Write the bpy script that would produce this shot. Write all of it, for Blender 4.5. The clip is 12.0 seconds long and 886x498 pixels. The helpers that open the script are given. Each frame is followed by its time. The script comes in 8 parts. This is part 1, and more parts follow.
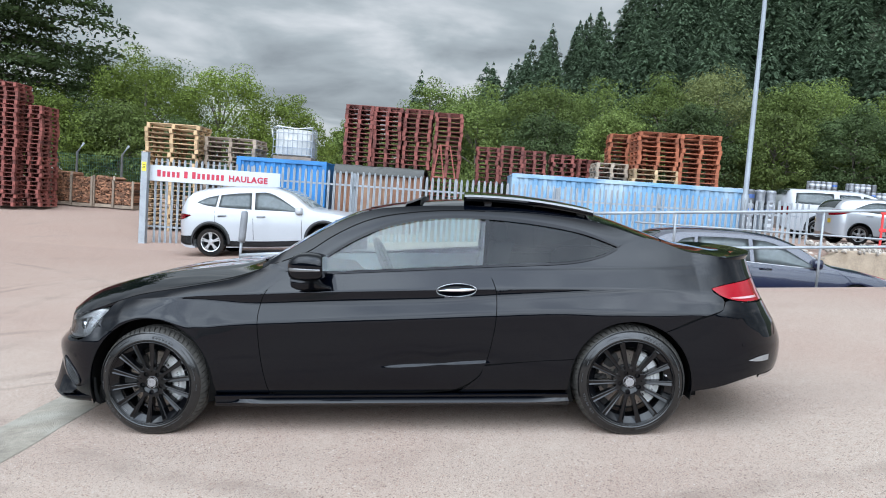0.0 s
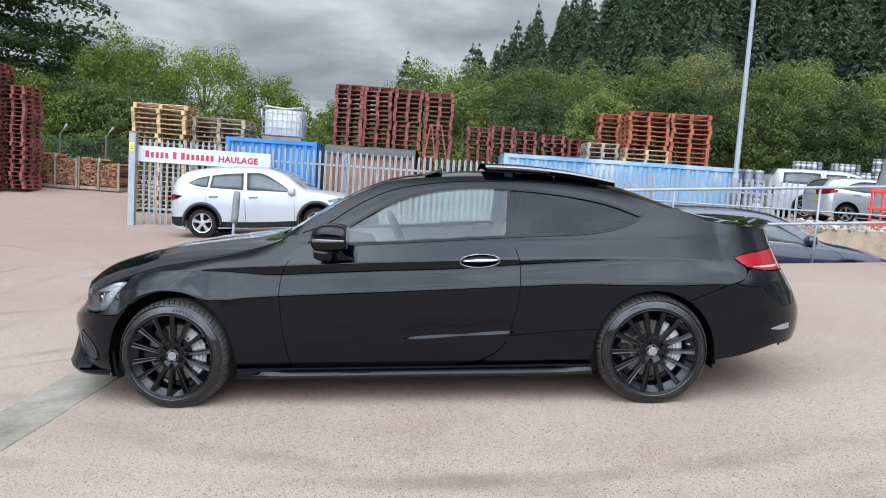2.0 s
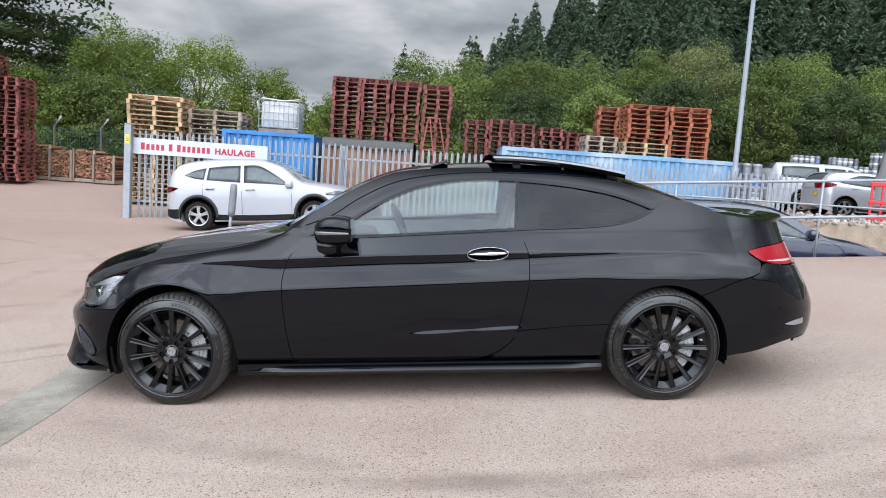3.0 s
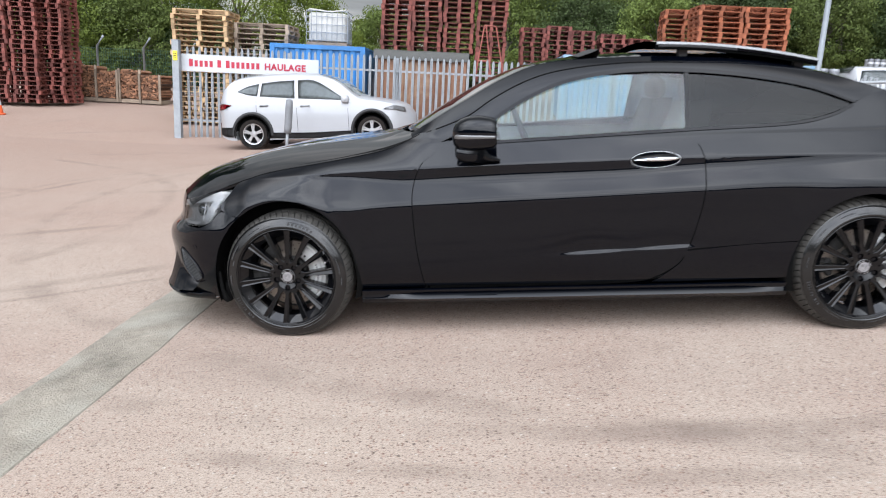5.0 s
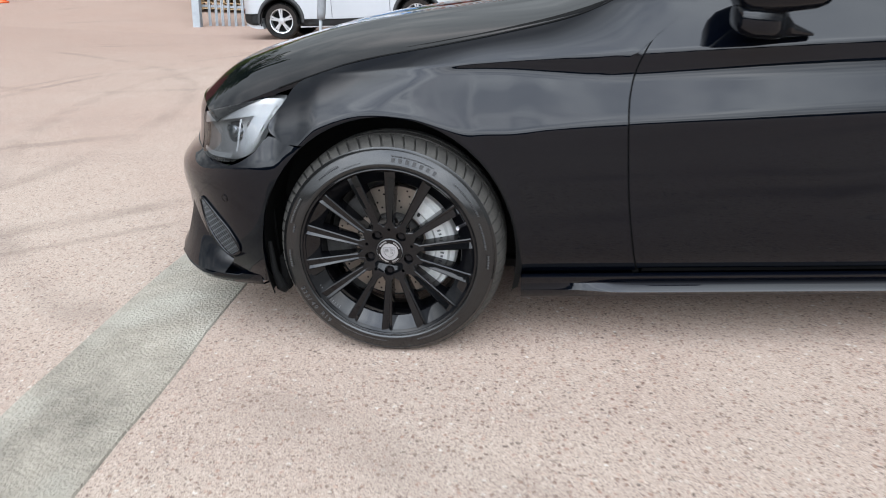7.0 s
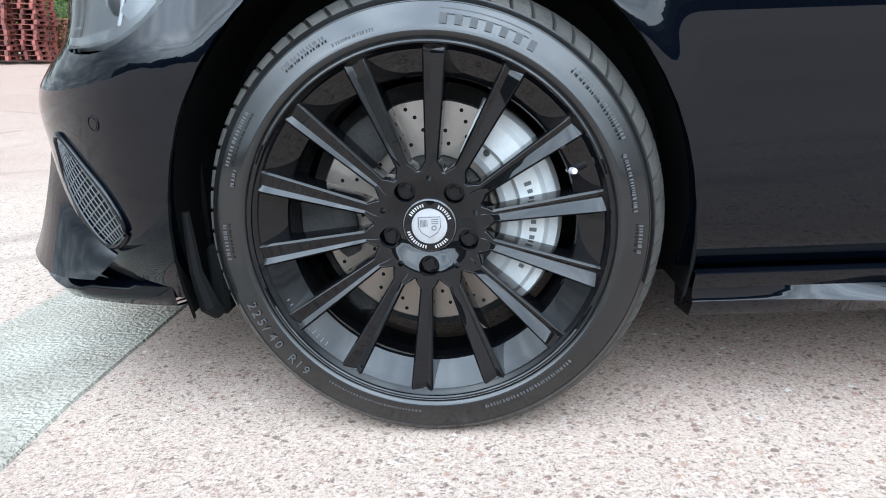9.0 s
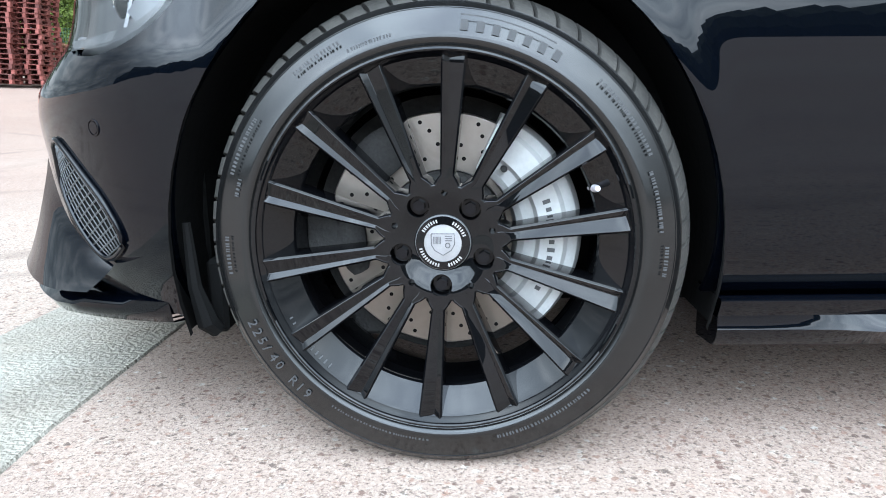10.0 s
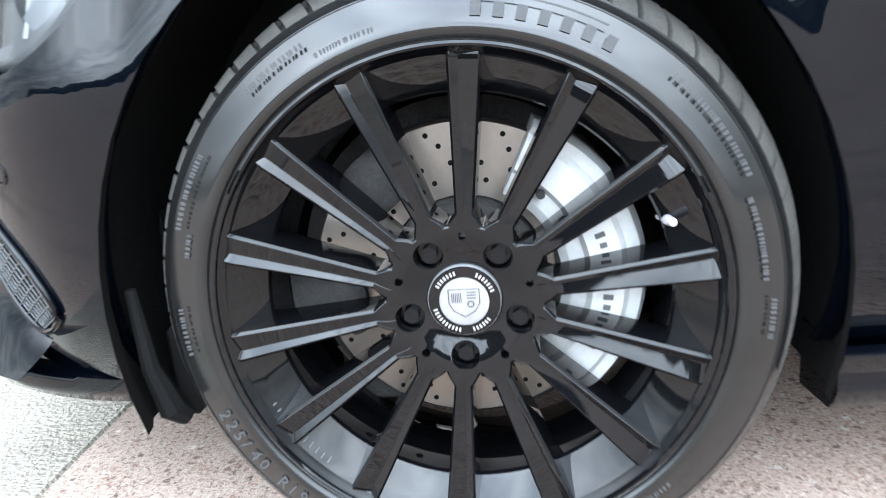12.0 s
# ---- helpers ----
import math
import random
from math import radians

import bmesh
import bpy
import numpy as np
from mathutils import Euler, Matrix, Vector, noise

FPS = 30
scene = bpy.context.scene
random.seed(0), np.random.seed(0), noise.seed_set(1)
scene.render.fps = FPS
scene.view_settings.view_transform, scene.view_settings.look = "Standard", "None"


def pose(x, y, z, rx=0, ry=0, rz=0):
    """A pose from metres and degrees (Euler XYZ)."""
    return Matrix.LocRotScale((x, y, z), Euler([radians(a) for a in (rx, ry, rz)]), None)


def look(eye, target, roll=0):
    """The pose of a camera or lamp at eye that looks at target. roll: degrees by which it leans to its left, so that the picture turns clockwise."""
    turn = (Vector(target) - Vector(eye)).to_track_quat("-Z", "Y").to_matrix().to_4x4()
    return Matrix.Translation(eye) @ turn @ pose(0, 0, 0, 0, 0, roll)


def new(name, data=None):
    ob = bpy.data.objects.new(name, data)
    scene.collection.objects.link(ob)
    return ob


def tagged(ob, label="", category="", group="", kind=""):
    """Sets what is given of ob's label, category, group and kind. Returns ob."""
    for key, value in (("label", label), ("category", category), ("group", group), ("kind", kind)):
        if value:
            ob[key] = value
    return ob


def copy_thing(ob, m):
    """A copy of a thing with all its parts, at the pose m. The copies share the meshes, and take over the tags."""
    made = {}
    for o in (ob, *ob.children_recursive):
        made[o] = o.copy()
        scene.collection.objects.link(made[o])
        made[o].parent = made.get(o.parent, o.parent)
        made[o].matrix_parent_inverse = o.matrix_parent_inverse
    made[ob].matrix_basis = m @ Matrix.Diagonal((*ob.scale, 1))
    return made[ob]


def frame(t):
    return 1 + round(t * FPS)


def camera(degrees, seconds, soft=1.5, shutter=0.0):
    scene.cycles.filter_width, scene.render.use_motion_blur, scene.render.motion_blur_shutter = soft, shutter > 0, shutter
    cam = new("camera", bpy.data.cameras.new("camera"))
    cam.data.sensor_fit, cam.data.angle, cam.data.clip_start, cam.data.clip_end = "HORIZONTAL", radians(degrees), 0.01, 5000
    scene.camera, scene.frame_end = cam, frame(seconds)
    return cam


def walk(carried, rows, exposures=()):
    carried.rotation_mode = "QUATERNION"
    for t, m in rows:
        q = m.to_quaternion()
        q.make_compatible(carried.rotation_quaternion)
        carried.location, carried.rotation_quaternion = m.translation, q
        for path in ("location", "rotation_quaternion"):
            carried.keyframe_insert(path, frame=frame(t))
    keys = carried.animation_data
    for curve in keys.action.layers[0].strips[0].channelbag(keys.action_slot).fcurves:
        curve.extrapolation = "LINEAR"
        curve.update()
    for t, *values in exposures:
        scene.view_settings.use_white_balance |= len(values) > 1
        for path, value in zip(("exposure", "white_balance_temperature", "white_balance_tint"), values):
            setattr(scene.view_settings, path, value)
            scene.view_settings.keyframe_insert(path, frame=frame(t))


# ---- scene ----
cam = camera(63.7, 12.0, soft=1.0, shutter=0.3)
# The yard falls gently towards the car's nose: everything that stands on it is set out
# level with the car (x to its tail, y away from the camera) and then leans with the slope.
SLOPE = pose(0, 0, 0, 0.4, -4.5, 0)
PATH = [
    (0, (1.878, -4.133, 1.439), (1.817, -2.14, 1.286), -0.5),
    (0.5, (1.826, -4.181, 1.388), (1.784, -2.188, 1.234), -0.6),
    (1, (1.745, -4.157, 1.375), (1.71, -2.165, 1.204), -0.7),
    (1.5, (1.682, -4.125, 1.35), (1.655, -2.134, 1.161), -0.7),
    (2, (1.648, -4.117, 1.366), (1.631, -2.127, 1.165), -0.7),
    (2.5, (1.591, -4.105, 1.369), (1.586, -2.115, 1.164), -0.5),
    (2.7, (1.586, -4.071, 1.362), (1.584, -2.082, 1.153), -0.5),
    (4.3, (1.395, -3.744, 1.313), (1.331, -1.772, 0.985), -1.5),
    (4.5, (1.275, -3.683, 1.296), (1.198, -1.717, 0.94), -1.5),
    (5, (0.998, -3.45, 1.241), (0.884, -1.502, 0.801), -1.8),
    (5.5, (0.738, -3.083, 1.185), (0.593, -1.157, 0.663), -1.9),
    (6, (0.546, -2.696, 1.152), (0.38, -0.794, 0.556), -1.9),
    (6.5, (0.457, -2.253, 1.09), (0.274, -0.376, 0.425), -1.9),
    (7, (0.347, -1.874, 1.061), (0.157, -0.016, 0.347), -2.5),
    (7.2, (0.289, -1.7, 1.047), (0.099, 0.151, 0.314), -3.0),
    (8.8, (0.081, -0.974, 0.553), (-0.042, 0.954, 0.036), -3.1),
    (9, (0.076, -0.968, 0.552), (-0.039, 0.963, 0.047), -2.6),
    (9.5, (0.065, -0.947, 0.545), (-0.038, 0.994, 0.073), -1.4),
    (10, (0.049, -0.925, 0.52), (-0.053, 1.029, 0.107), -1.1),
    (10.5, (0.043, -0.91, 0.518), (-0.057, 1.046, 0.111), -1.6),
    (11, (0.04, -0.905, 0.528), (-0.076, 1.043, 0.089), -2.7),
    (11.2, (0.035, -0.916, 0.525), (-0.07, 1.045, 0.146), -3.2),
    (11.5, (0.044, -0.877, 0.593), (-0.1, 1.057, 0.107), -4.4),
    (11.7, (0.038, -0.812, 0.556), (-0.099, 1.13, 0.101), -5.1),
    (11.9, (0.044, -0.725, 0.555), (-0.119, 1.212, 0.086), -5.3),
    (12, (0.051, -0.664, 0.578), (-0.141, 1.251, 0.032), -5.2),
]
walk(cam, [(t, SLOPE @ look(eye, target, roll)) for t, eye, target, roll in PATH],
     exposures=[(0, -1.18, 6400, 15), (2.7, -1.26, 6600, 19), (5, -1.20, 6950, 20), (7, -1.08, 6800, 17), (8.8, -0.54, 6100, 11), (11, -0.36, 6150, 12), (12, 0.10, 6300, 13)])

# ---- light: an overcast sky with a veiled sun ----
world = bpy.data.worlds.new("overcast")
scene.world = world
world.use_nodes = True
wt = world.node_tree
wt.nodes.clear()
SUN_ELEVATION, SUN_TURN = radians(46), radians(173)


sky = wt.nodes.new("ShaderNodeTexSky")
sky.sky_type, sky.sun_disc = "NISHITA", False
sky.sun_elevation, sky.sun_rotation = SUN_ELEVATION, SUN_TURN
sky.air_density, sky.dust_density = 1.0, 3.0
coords = wt.nodes.new("ShaderNodeTexCoord")
split = wt.nodes.new("ShaderNodeSeparateXYZ")
wt.links.new(coords.outputs["Generated"], split.inputs[0])
# flat cloud deck: the way divided by its height
lift = wt.nodes.new("ShaderNodeMath")
lift.operation = "ADD"
lift.inputs[1].default_value = 0.16
wt.links.new(split.outputs["Z"], lift.inputs[0])
top = wt.nodes.new("ShaderNodeMath")
top.operation = "MAXIMUM"
top.inputs[1].default_value = 0.05
wt.links.new(lift.outputs[0], top.inputs[0])
deck = wt.nodes.new("ShaderNodeVectorMath")
deck.operation = "DIVIDE"
wt.links.new(coords.outputs["Generated"], deck.inputs[0])
wt.links.new(top.outputs[0], deck.inputs[1])
clouds = wt.nodes.new("ShaderNodeTexNoise")
clouds.inputs["Scale"].default_value = 1.5
clouds.inputs["Detail"].default_value = 7
clouds.inputs["Roughness"].default_value = 0.52
clouds.inputs["Distortion"].default_value = 0.3
wt.links.new(deck.outputs[0], clouds.inputs["Vector"])
ramp = wt.nodes.new("ShaderNodeValToRGB")
ramp.color_ramp.elements[0].position, ramp.color_ramp.elements[0].color = 0.32, (0.33, 0.39, 0.42, 1)
ramp.color_ramp.elements[1].position, ramp.color_ramp.elements[1].color = 0.72, (0.98, 1.05, 1.07, 1)
mid = ramp.color_ramp.elements.new(0.5)
mid.color = (0.53, 0.62, 0.65, 1)
wt.links.new(clouds.outputs["Fac"], ramp.inputs[0])
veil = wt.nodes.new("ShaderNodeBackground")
# an overcast sky grows brighter towards the zenith
climb = wt.nodes.new("ShaderNodeMapRange")
climb.inputs["From Min"].default_value, climb.inputs["From Max"].default_value = 0.0, 1.0
climb.inputs["To Min"].default_value, climb.inputs["To Max"].default_value = 1.9, 3.0
climb.interpolation_type = "SMOOTHSTEP"
wt.links.new(split.outputs["Z"], climb.inputs["Value"])
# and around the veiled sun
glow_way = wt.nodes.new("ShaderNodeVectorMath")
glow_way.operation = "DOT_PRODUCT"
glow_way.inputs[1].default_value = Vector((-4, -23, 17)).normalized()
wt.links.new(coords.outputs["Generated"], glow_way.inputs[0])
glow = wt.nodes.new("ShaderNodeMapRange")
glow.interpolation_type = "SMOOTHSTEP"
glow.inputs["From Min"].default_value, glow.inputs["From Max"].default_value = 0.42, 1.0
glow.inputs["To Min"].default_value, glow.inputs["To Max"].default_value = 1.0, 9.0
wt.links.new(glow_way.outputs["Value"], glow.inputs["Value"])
# the cloud is thinner and whiter there
thin = wt.nodes.new("ShaderNodeMapRange")
thin.inputs["From Min"].default_value, thin.inputs["From Max"].default_value = 0.4, 0.95
thin.inputs["To Min"].default_value, thin.inputs["To Max"].default_value = 0.0, 0.7
wt.links.new(glow_way.outputs["Value"], thin.inputs["Value"])
pale = wt.nodes.new("ShaderNodeMix")
pale.data_type = "RGBA"
wisps = wt.nodes.new("ShaderNodeTexNoise")
wisps.inputs["Scale"].default_value, wisps.inputs["Detail"].default_value, wisps.inputs["Distortion"].default_value = 3.2, 6, 0.6
wt.links.new(deck.outputs[0], wisps.inputs["Vector"])
streak = wt.nodes.new("ShaderNodeValToRGB")
streak.color_ramp.elements[0].position, streak.color_ramp.elements[0].color = 0.34, (0.33, 0.41, 0.52, 1)
streak.color_ramp.elements[1].position, streak.color_ramp.elements[1].color = 0.66, (0.76, 0.90, 1.0, 1)
wt.links.new(wisps.outputs["Fac"], streak.inputs[0])
wt.links.new(streak.outputs[0], pale.inputs["B"])
wt.links.new(thin.outputs[0], pale.inputs["Factor"])
wt.links.new(ramp.outputs[0], pale.inputs["A"])
wt.links.new(pale.outputs["Result"], veil.inputs["Color"])
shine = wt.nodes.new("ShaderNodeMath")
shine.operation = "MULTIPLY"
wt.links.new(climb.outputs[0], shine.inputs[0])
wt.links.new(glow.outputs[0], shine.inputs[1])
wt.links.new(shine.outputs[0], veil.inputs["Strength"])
clear = wt.nodes.new("ShaderNodeBackground")
clear.inputs["Strength"].default_value = 0.08
wt.links.new(sky.outputs[0], clear.inputs["Color"])
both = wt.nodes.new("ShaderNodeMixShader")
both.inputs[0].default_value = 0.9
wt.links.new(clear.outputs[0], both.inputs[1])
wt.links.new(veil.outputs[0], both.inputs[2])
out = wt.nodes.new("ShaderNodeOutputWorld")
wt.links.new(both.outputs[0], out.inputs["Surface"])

sun = new("sun", bpy.data.lights.new("sun", "SUN"))
sun.data.energy, sun.data.angle, sun.data.color = 0.4, radians(125), (1.0, 0.97, 0.94)
sun.matrix_world = look((3, -24, 26), (0, 0, 0))

# ---- materials ----
def material(name, colour, rough=0.6, metal=0.0, vary=0.15, scale=8.0, bump=0.0, bump_scale=60.0, coat=0.0, per_piece=0.0, stain=None, stain_at=0.62, spec=0.5, coat_ior=1.5, coat_rough=0.03):
    """A surface with two scales of variation: broad mottling and fine grain, and an optional stain colour."""
    m = bpy.data.materials.new(name)
    m.use_nodes = True
    t = m.node_tree
    b = t.nodes["Principled BSDF"]
    b.inputs["Roughness"].default_value = rough
    b.inputs["Metallic"].default_value = metal
    b.inputs["Coat Weight"].default_value = coat
    b.inputs["Coat Roughness"].default_value = coat_rough
    b.inputs["Coat IOR"].default_value = coat_ior
    b.inputs["Specular IOR Level"].default_value = spec
    tc = t.nodes.new("ShaderNodeTexCoord")
    wide = t.nodes.new("ShaderNodeTexNoise")
    wide.inputs["Scale"].default_value, wide.inputs["Detail"].default_value = scale, 5
    t.links.new(tc.outputs["Object"], wide.inputs["Vector"])
    fine = t.nodes.new("ShaderNodeTexNoise")
    fine.inputs["Scale"].default_value, fine.inputs["Detail"].default_value = scale * 9, 3
    t.links.new(tc.outputs["Object"], fine.inputs["Vector"])
    add = t.nodes.new("ShaderNodeMath")
    add.operation = "MULTIPLY_ADD"
    add.inputs[1].default_value = 0.45
    t.links.new(fine.outputs["Fac"], add.inputs[0])
    t.links.new(wide.outputs["Fac"], add.inputs[2])
    rng = t.nodes.new("ShaderNodeMapRange")
    rng.inputs["From Min"].default_value, rng.inputs["From Max"].default_value = 0.45, 1.0
    rng.inputs["To Min"].default_value, rng.inputs["To Max"].default_value = 1 - vary, 1 + vary
    t.links.new(add.outputs[0], rng.inputs["Value"])
    factor = rng.outputs[0]
    if per_piece:
        info = t.nodes.new("ShaderNodeObjectInfo")
        geo = t.nodes.new("ShaderNodeNewGeometry")
        sm = t.nodes.new("ShaderNodeMath")
        sm.operation = "ADD"
        t.links.new(info.outputs["Random"], sm.inputs[0])
        t.links.new(geo.outputs["Random Per Island"], sm.inputs[1])
        fr = t.nodes.new("ShaderNodeMath")
        fr.operation = "FRACT"
        t.links.new(sm.outputs[0], fr.inputs[0])
        pr = t.nodes.new("ShaderNodeMapRange")
        pr.inputs["To Min"].default_value, pr.inputs["To Max"].default_value = 1 - per_piece, 1 + per_piece
        t.links.new(fr.outputs[0], pr.inputs["Value"])
        mu = t.nodes.new("ShaderNodeMath")
        mu.operation = "MULTIPLY"
        t.links.new(factor, mu.inputs[0])
        t.links.new(pr.outputs[0], mu.inputs[1])
        factor = mu.outputs[0]
    sc = t.nodes.new("ShaderNodeVectorMath")
    sc.operation = "SCALE"
    sc.inputs[0].default_value = colour
    t.links.new(factor, sc.inputs["Scale"])
    last = sc.outputs[0]
    if stain:
        sn = t.nodes.new("ShaderNodeTexNoise")
        sn.inputs["Scale"].default_value, sn.inputs["Detail"].default_value = scale * 0.6, 8
        t.links.new(tc.outputs["Object"], sn.inputs["Vector"])
        sr = t.nodes.new("ShaderNodeMapRange")
        sr.inputs["From Min"].default_value, sr.inputs["From Max"].default_value = stain_at - 0.06, stain_at + 0.08
        t.links.new(sn.outputs["Fac"], sr.inputs["Value"])
        mx = t.nodes.new("ShaderNodeMix")
        mx.data_type = "RGBA"
        t.links.new(sr.outputs[0], mx.inputs["Factor"])
        t.links.new(last, mx.inputs["A"])
        mx.inputs["B"].default_value = (*stain, 1)
        last = mx.outputs["Result"]
    t.links.new(last, b.inputs["Base Color"])
    if bump:
        bn = t.nodes.new("ShaderNodeTexNoise")
        bn.inputs["Scale"].default_value, bn.inputs["Detail"].default_value = bump_scale, 4
        t.links.new(tc.outputs["Object"], bn.inputs["Vector"])
        bu = t.nodes.new("ShaderNodeBump")
        bu.inputs["Strength"].default_value, bu.inputs["Distance"].default_value = bump, 0.01
        t.links.new(bn.outputs["Fac"], bu.inputs["Height"])
        t.links.new(bu.outputs[0], b.inputs["Normal"])
    return m


def glass(name, tint=(1, 1, 1), clear=0.85, ior=1.6):
    """Thin pane: mostly see-through with a real reflecting skin."""
    m = bpy.data.materials.new(name)
    m.use_nodes = True
    t = m.node_tree
    t.nodes.clear()
    tr = t.nodes.new("ShaderNodeBsdfTransparent")
    tr.inputs["Color"].default_value = (*[c * clear for c in tint], 1)
    gl = t.nodes.new("ShaderNodeBsdfGlossy")
    gl.inputs["Roughness"].default_value = 0.02
    fr = t.nodes.new("ShaderNodeFresnel")
    fr.inputs["IOR"].default_value = ior
    mx = t.nodes.new("ShaderNodeMixShader")
    t.links.new(fr.outputs[0], mx.inputs[0])
    t.links.new(tr.outputs[0], mx.inputs[1])
    t.links.new(gl.outputs[0], mx.inputs[2])
    o = t.nodes.new("ShaderNodeOutputMaterial")
    t.links.new(mx.outputs[0], o.inputs["Surface"])
    return m


GALV = material("galvanised_steel", (0.29, 0.312, 0.33), 0.5, 0.35, 0.18, 3, 0.1, 80)
SIGN_WHITE = material("sign_white", (0.49, 0.51, 0.53), 0.45, 0, 0.06, 2)
SIGN_RED = material("sign_red", (0.42, 0.02, 0.045), 0.5)
YELLOW = material("warning_yellow", (0.75, 0.62, 0.05), 0.5)
BLUE_STEEL = material("blue_container_paint", (0.02, 0.17, 0.42), 0.45, 0, 0.25, 1.2, 0.1, 30, stain=(0.10, 0.22, 0.36), stain_at=0.68)
PALE_BLUE_STEEL = material("faded_blue_paint", (0.13, 0.28, 0.44), 0.55, 0, 0.25, 1.2, 0.1, 30, stain=(0.32, 0.42, 0.50), stain_at=0.58)
BROWN_STEEL = material("brown_container_paint", (0.19, 0.09, 0.05), 0.55, 0, 0.3, 1.5, 0.1, 30, stain=(0.32, 0.21, 0.14), stain_at=0.6)
TARP = material("grey_tarpaulin", (0.065, 0.065, 0.06), 0.7, 0, 0.3, 2, 0.3, 9)
RED_WOOD = material("red_stained_wood", (0.16, 0.045, 0.035), 0.8, 0, 0.3, 3, 0.2, 40, per_piece=0.45, stain=(0.07, 0.035, 0.03), stain_at=0.66)
ORANGE_WOOD = material("orange_stained_wood", (0.27, 0.080, 0.036), 0.8, 0, 0.25, 3, 0.2, 40, per_piece=0.35, stain=(0.22, 0.10, 0.06), stain_at=0.66)
PALE_WOOD = material("weathered_pale_wood", (0.40, 0.27, 0.15), 0.85, 0, 0.3, 3, 0.2, 40, per_piece=0.4, stain=(0.20, 0.14, 0.09), stain_at=0.62)
GREY_WOOD = material("greyed_wood", (0.26, 0.20, 0.15), 0.85, 0, 0.3, 3, 0.2, 40, per_piece=0.4)
IBC_PLASTIC = material("dirty_white_plastic", (0.50, 0.49, 0.46), 0.5, 0, 0.2, 3)
RED_STEEL = material("red_oxide_steel", (0.30, 0.09, 0.07), 0.6, 0.2, 0.25, 6)
RED_PLASTIC = material("red_barrier_plastic", (0.62, 0.04, 0.04), 0.5, 0, 0.15, 4)
CONE_ORANGE = material("cone_orange", (0.8, 0.13, 0.04), 0.5, 0, 0.15, 4)
KEG_STEEL = material("keg_steel", (0.20, 0.21, 0.225), 0.45, 0.4, 0.25, 6, per_piece=0.6)
KEG_BLUE = material("blue_keg_band", (0.05, 0.12, 0.35), 0.4, 0, 0.2, 6, per_piece=0.3)
STONE = material("rubble_stone", (0.33, 0.29, 0.25), 0.9, 0, 0.35, 5, 0.6, 20, per_piece=0.4)
BLOCKWORK = material("sandy_concrete", (0.30, 0.235, 0.17), 0.9, 0, 0.3, 3, 0.5, 25, stain=(0.2, 0.15, 0.1), stain_at=0.6)
WHITE_PAINT = material("white_car_paint", (0.35, 0.36, 0.375), 0.3, 0, 0.03, 1, coat=0.6)
NAVY_PAINT = material("navy_car_paint", (0.008, 0.013, 0.035), 0.25, 0, 0.05, 1, coat=0.9)
SILVER_PAINT = material("silver_car_paint", (0.40, 0.41, 0.43), 0.32, 0.5, 0.03, 1, coat=0.6)
BLACK_PLASTIC = material("black_plastic", (0.018, 0.018, 0.019), 0.6, 0, 0.2, 20, 0.1, 200)
DARK_GLASS = material("dark_tinted_glass", (0.012, 0.016, 0.018), 0.05, 0, 0.02, 1, spec=0.6)
GREY_GLASS = material("cabin_glass", (0.17, 0.20, 0.205), 0.05, 0, 0.3, 1.5, spec=0.6)
RUBBER = material("tyre_rubber", (0.006, 0.006, 0.006), 0.7, 0, 0.4, 14, spec=0.05, coat=1.0, coat_ior=1.50, coat_rough=0.14)
TREAD = material("tyre_tread_rubber", (0.042, 0.039, 0.034), 0.85, 0, 0.45, 25, 0.2, 150)
BLACK_PAINT = material("black_car_paint", (0.0008, 0.0014, 0.0030), 0.5, 0, 0.05, 1, coat=1.0, spec=0.0, coat_ior=1.385, coat_rough=0.01)
BLACK_RIM = material("gloss_black_rim", (0.0025, 0.0026, 0.0032), 0.5, 0, 0.1, 10, coat=1.0, spec=0.0, coat_ior=1.41, coat_rough=0.012)
GLOSS_TRIM = material("gloss_black_trim", (0.004, 0.004, 0.005), 0.5, 0, 0.1, 10, coat=1.0, spec=0.0, coat_ior=1.3)
DEEP_BLACK = material("wheel_well_black", (0.005, 0.005, 0.005), 0.85, 0, 0.2, 9, 0.2, 40, spec=0.12)
CHROME = material("chrome", (0.75, 0.76, 0.78), 0.08, 1.0, 0.03, 5)
# pale tone of a sky reflection, for the strip along the sunroof
GLINT_PALE = material("pale_sunroof_glint", (0.40, 0.42, 0.44), 0.30, 0.6, 0.08, 9)
ALLOY = material("silver_wheel_alloy", (0.55, 0.56, 0.58), 0.3, 0.9, 0.05, 5)
DISC_STEEL = material("brake_disc_steel", (0.27, 0.235, 0.205), 0.36, 0.85, 0.12, 9, 0.05, 90)
CALIPER = material("silver_caliper_paint", (0.58, 0.58, 0.565), 0.4, 0.0, 0.12, 20)
CAST_IRON = material("brake_dust_iron", (0.05, 0.048, 0.046), 0.8, 0.3, 0.35, 30, 0.4, 120)
RED_LENS = material("red_lamp_lens", (0.26, 0.003, 0.010), 0.12, 0, 0.1, 6, coat=0.5, spec=0.1)
CLEAR_LENS = glass("clear_lamp_lens", (1, 1, 1), 0.95)
WINDOW = glass("pale_green_window", (0.78, 0.94, 0.92), 0.92, 1.6)
PRIVACY = glass("privacy_window", (0.22, 0.27, 0.28), 0.28, 1.36)
REAR_GLASS = glass("rear_window_glass", (0.22, 0.27, 0.28), 0.28, 1.6)
SEAT = material("grey_seat_leather", (0.16, 0.17, 0.17), 0.55, 0, 0.12, 9, 0.1, 120)
PLATE = material("yellow_plate", (0.75, 0.55, 0.05), 0.5)


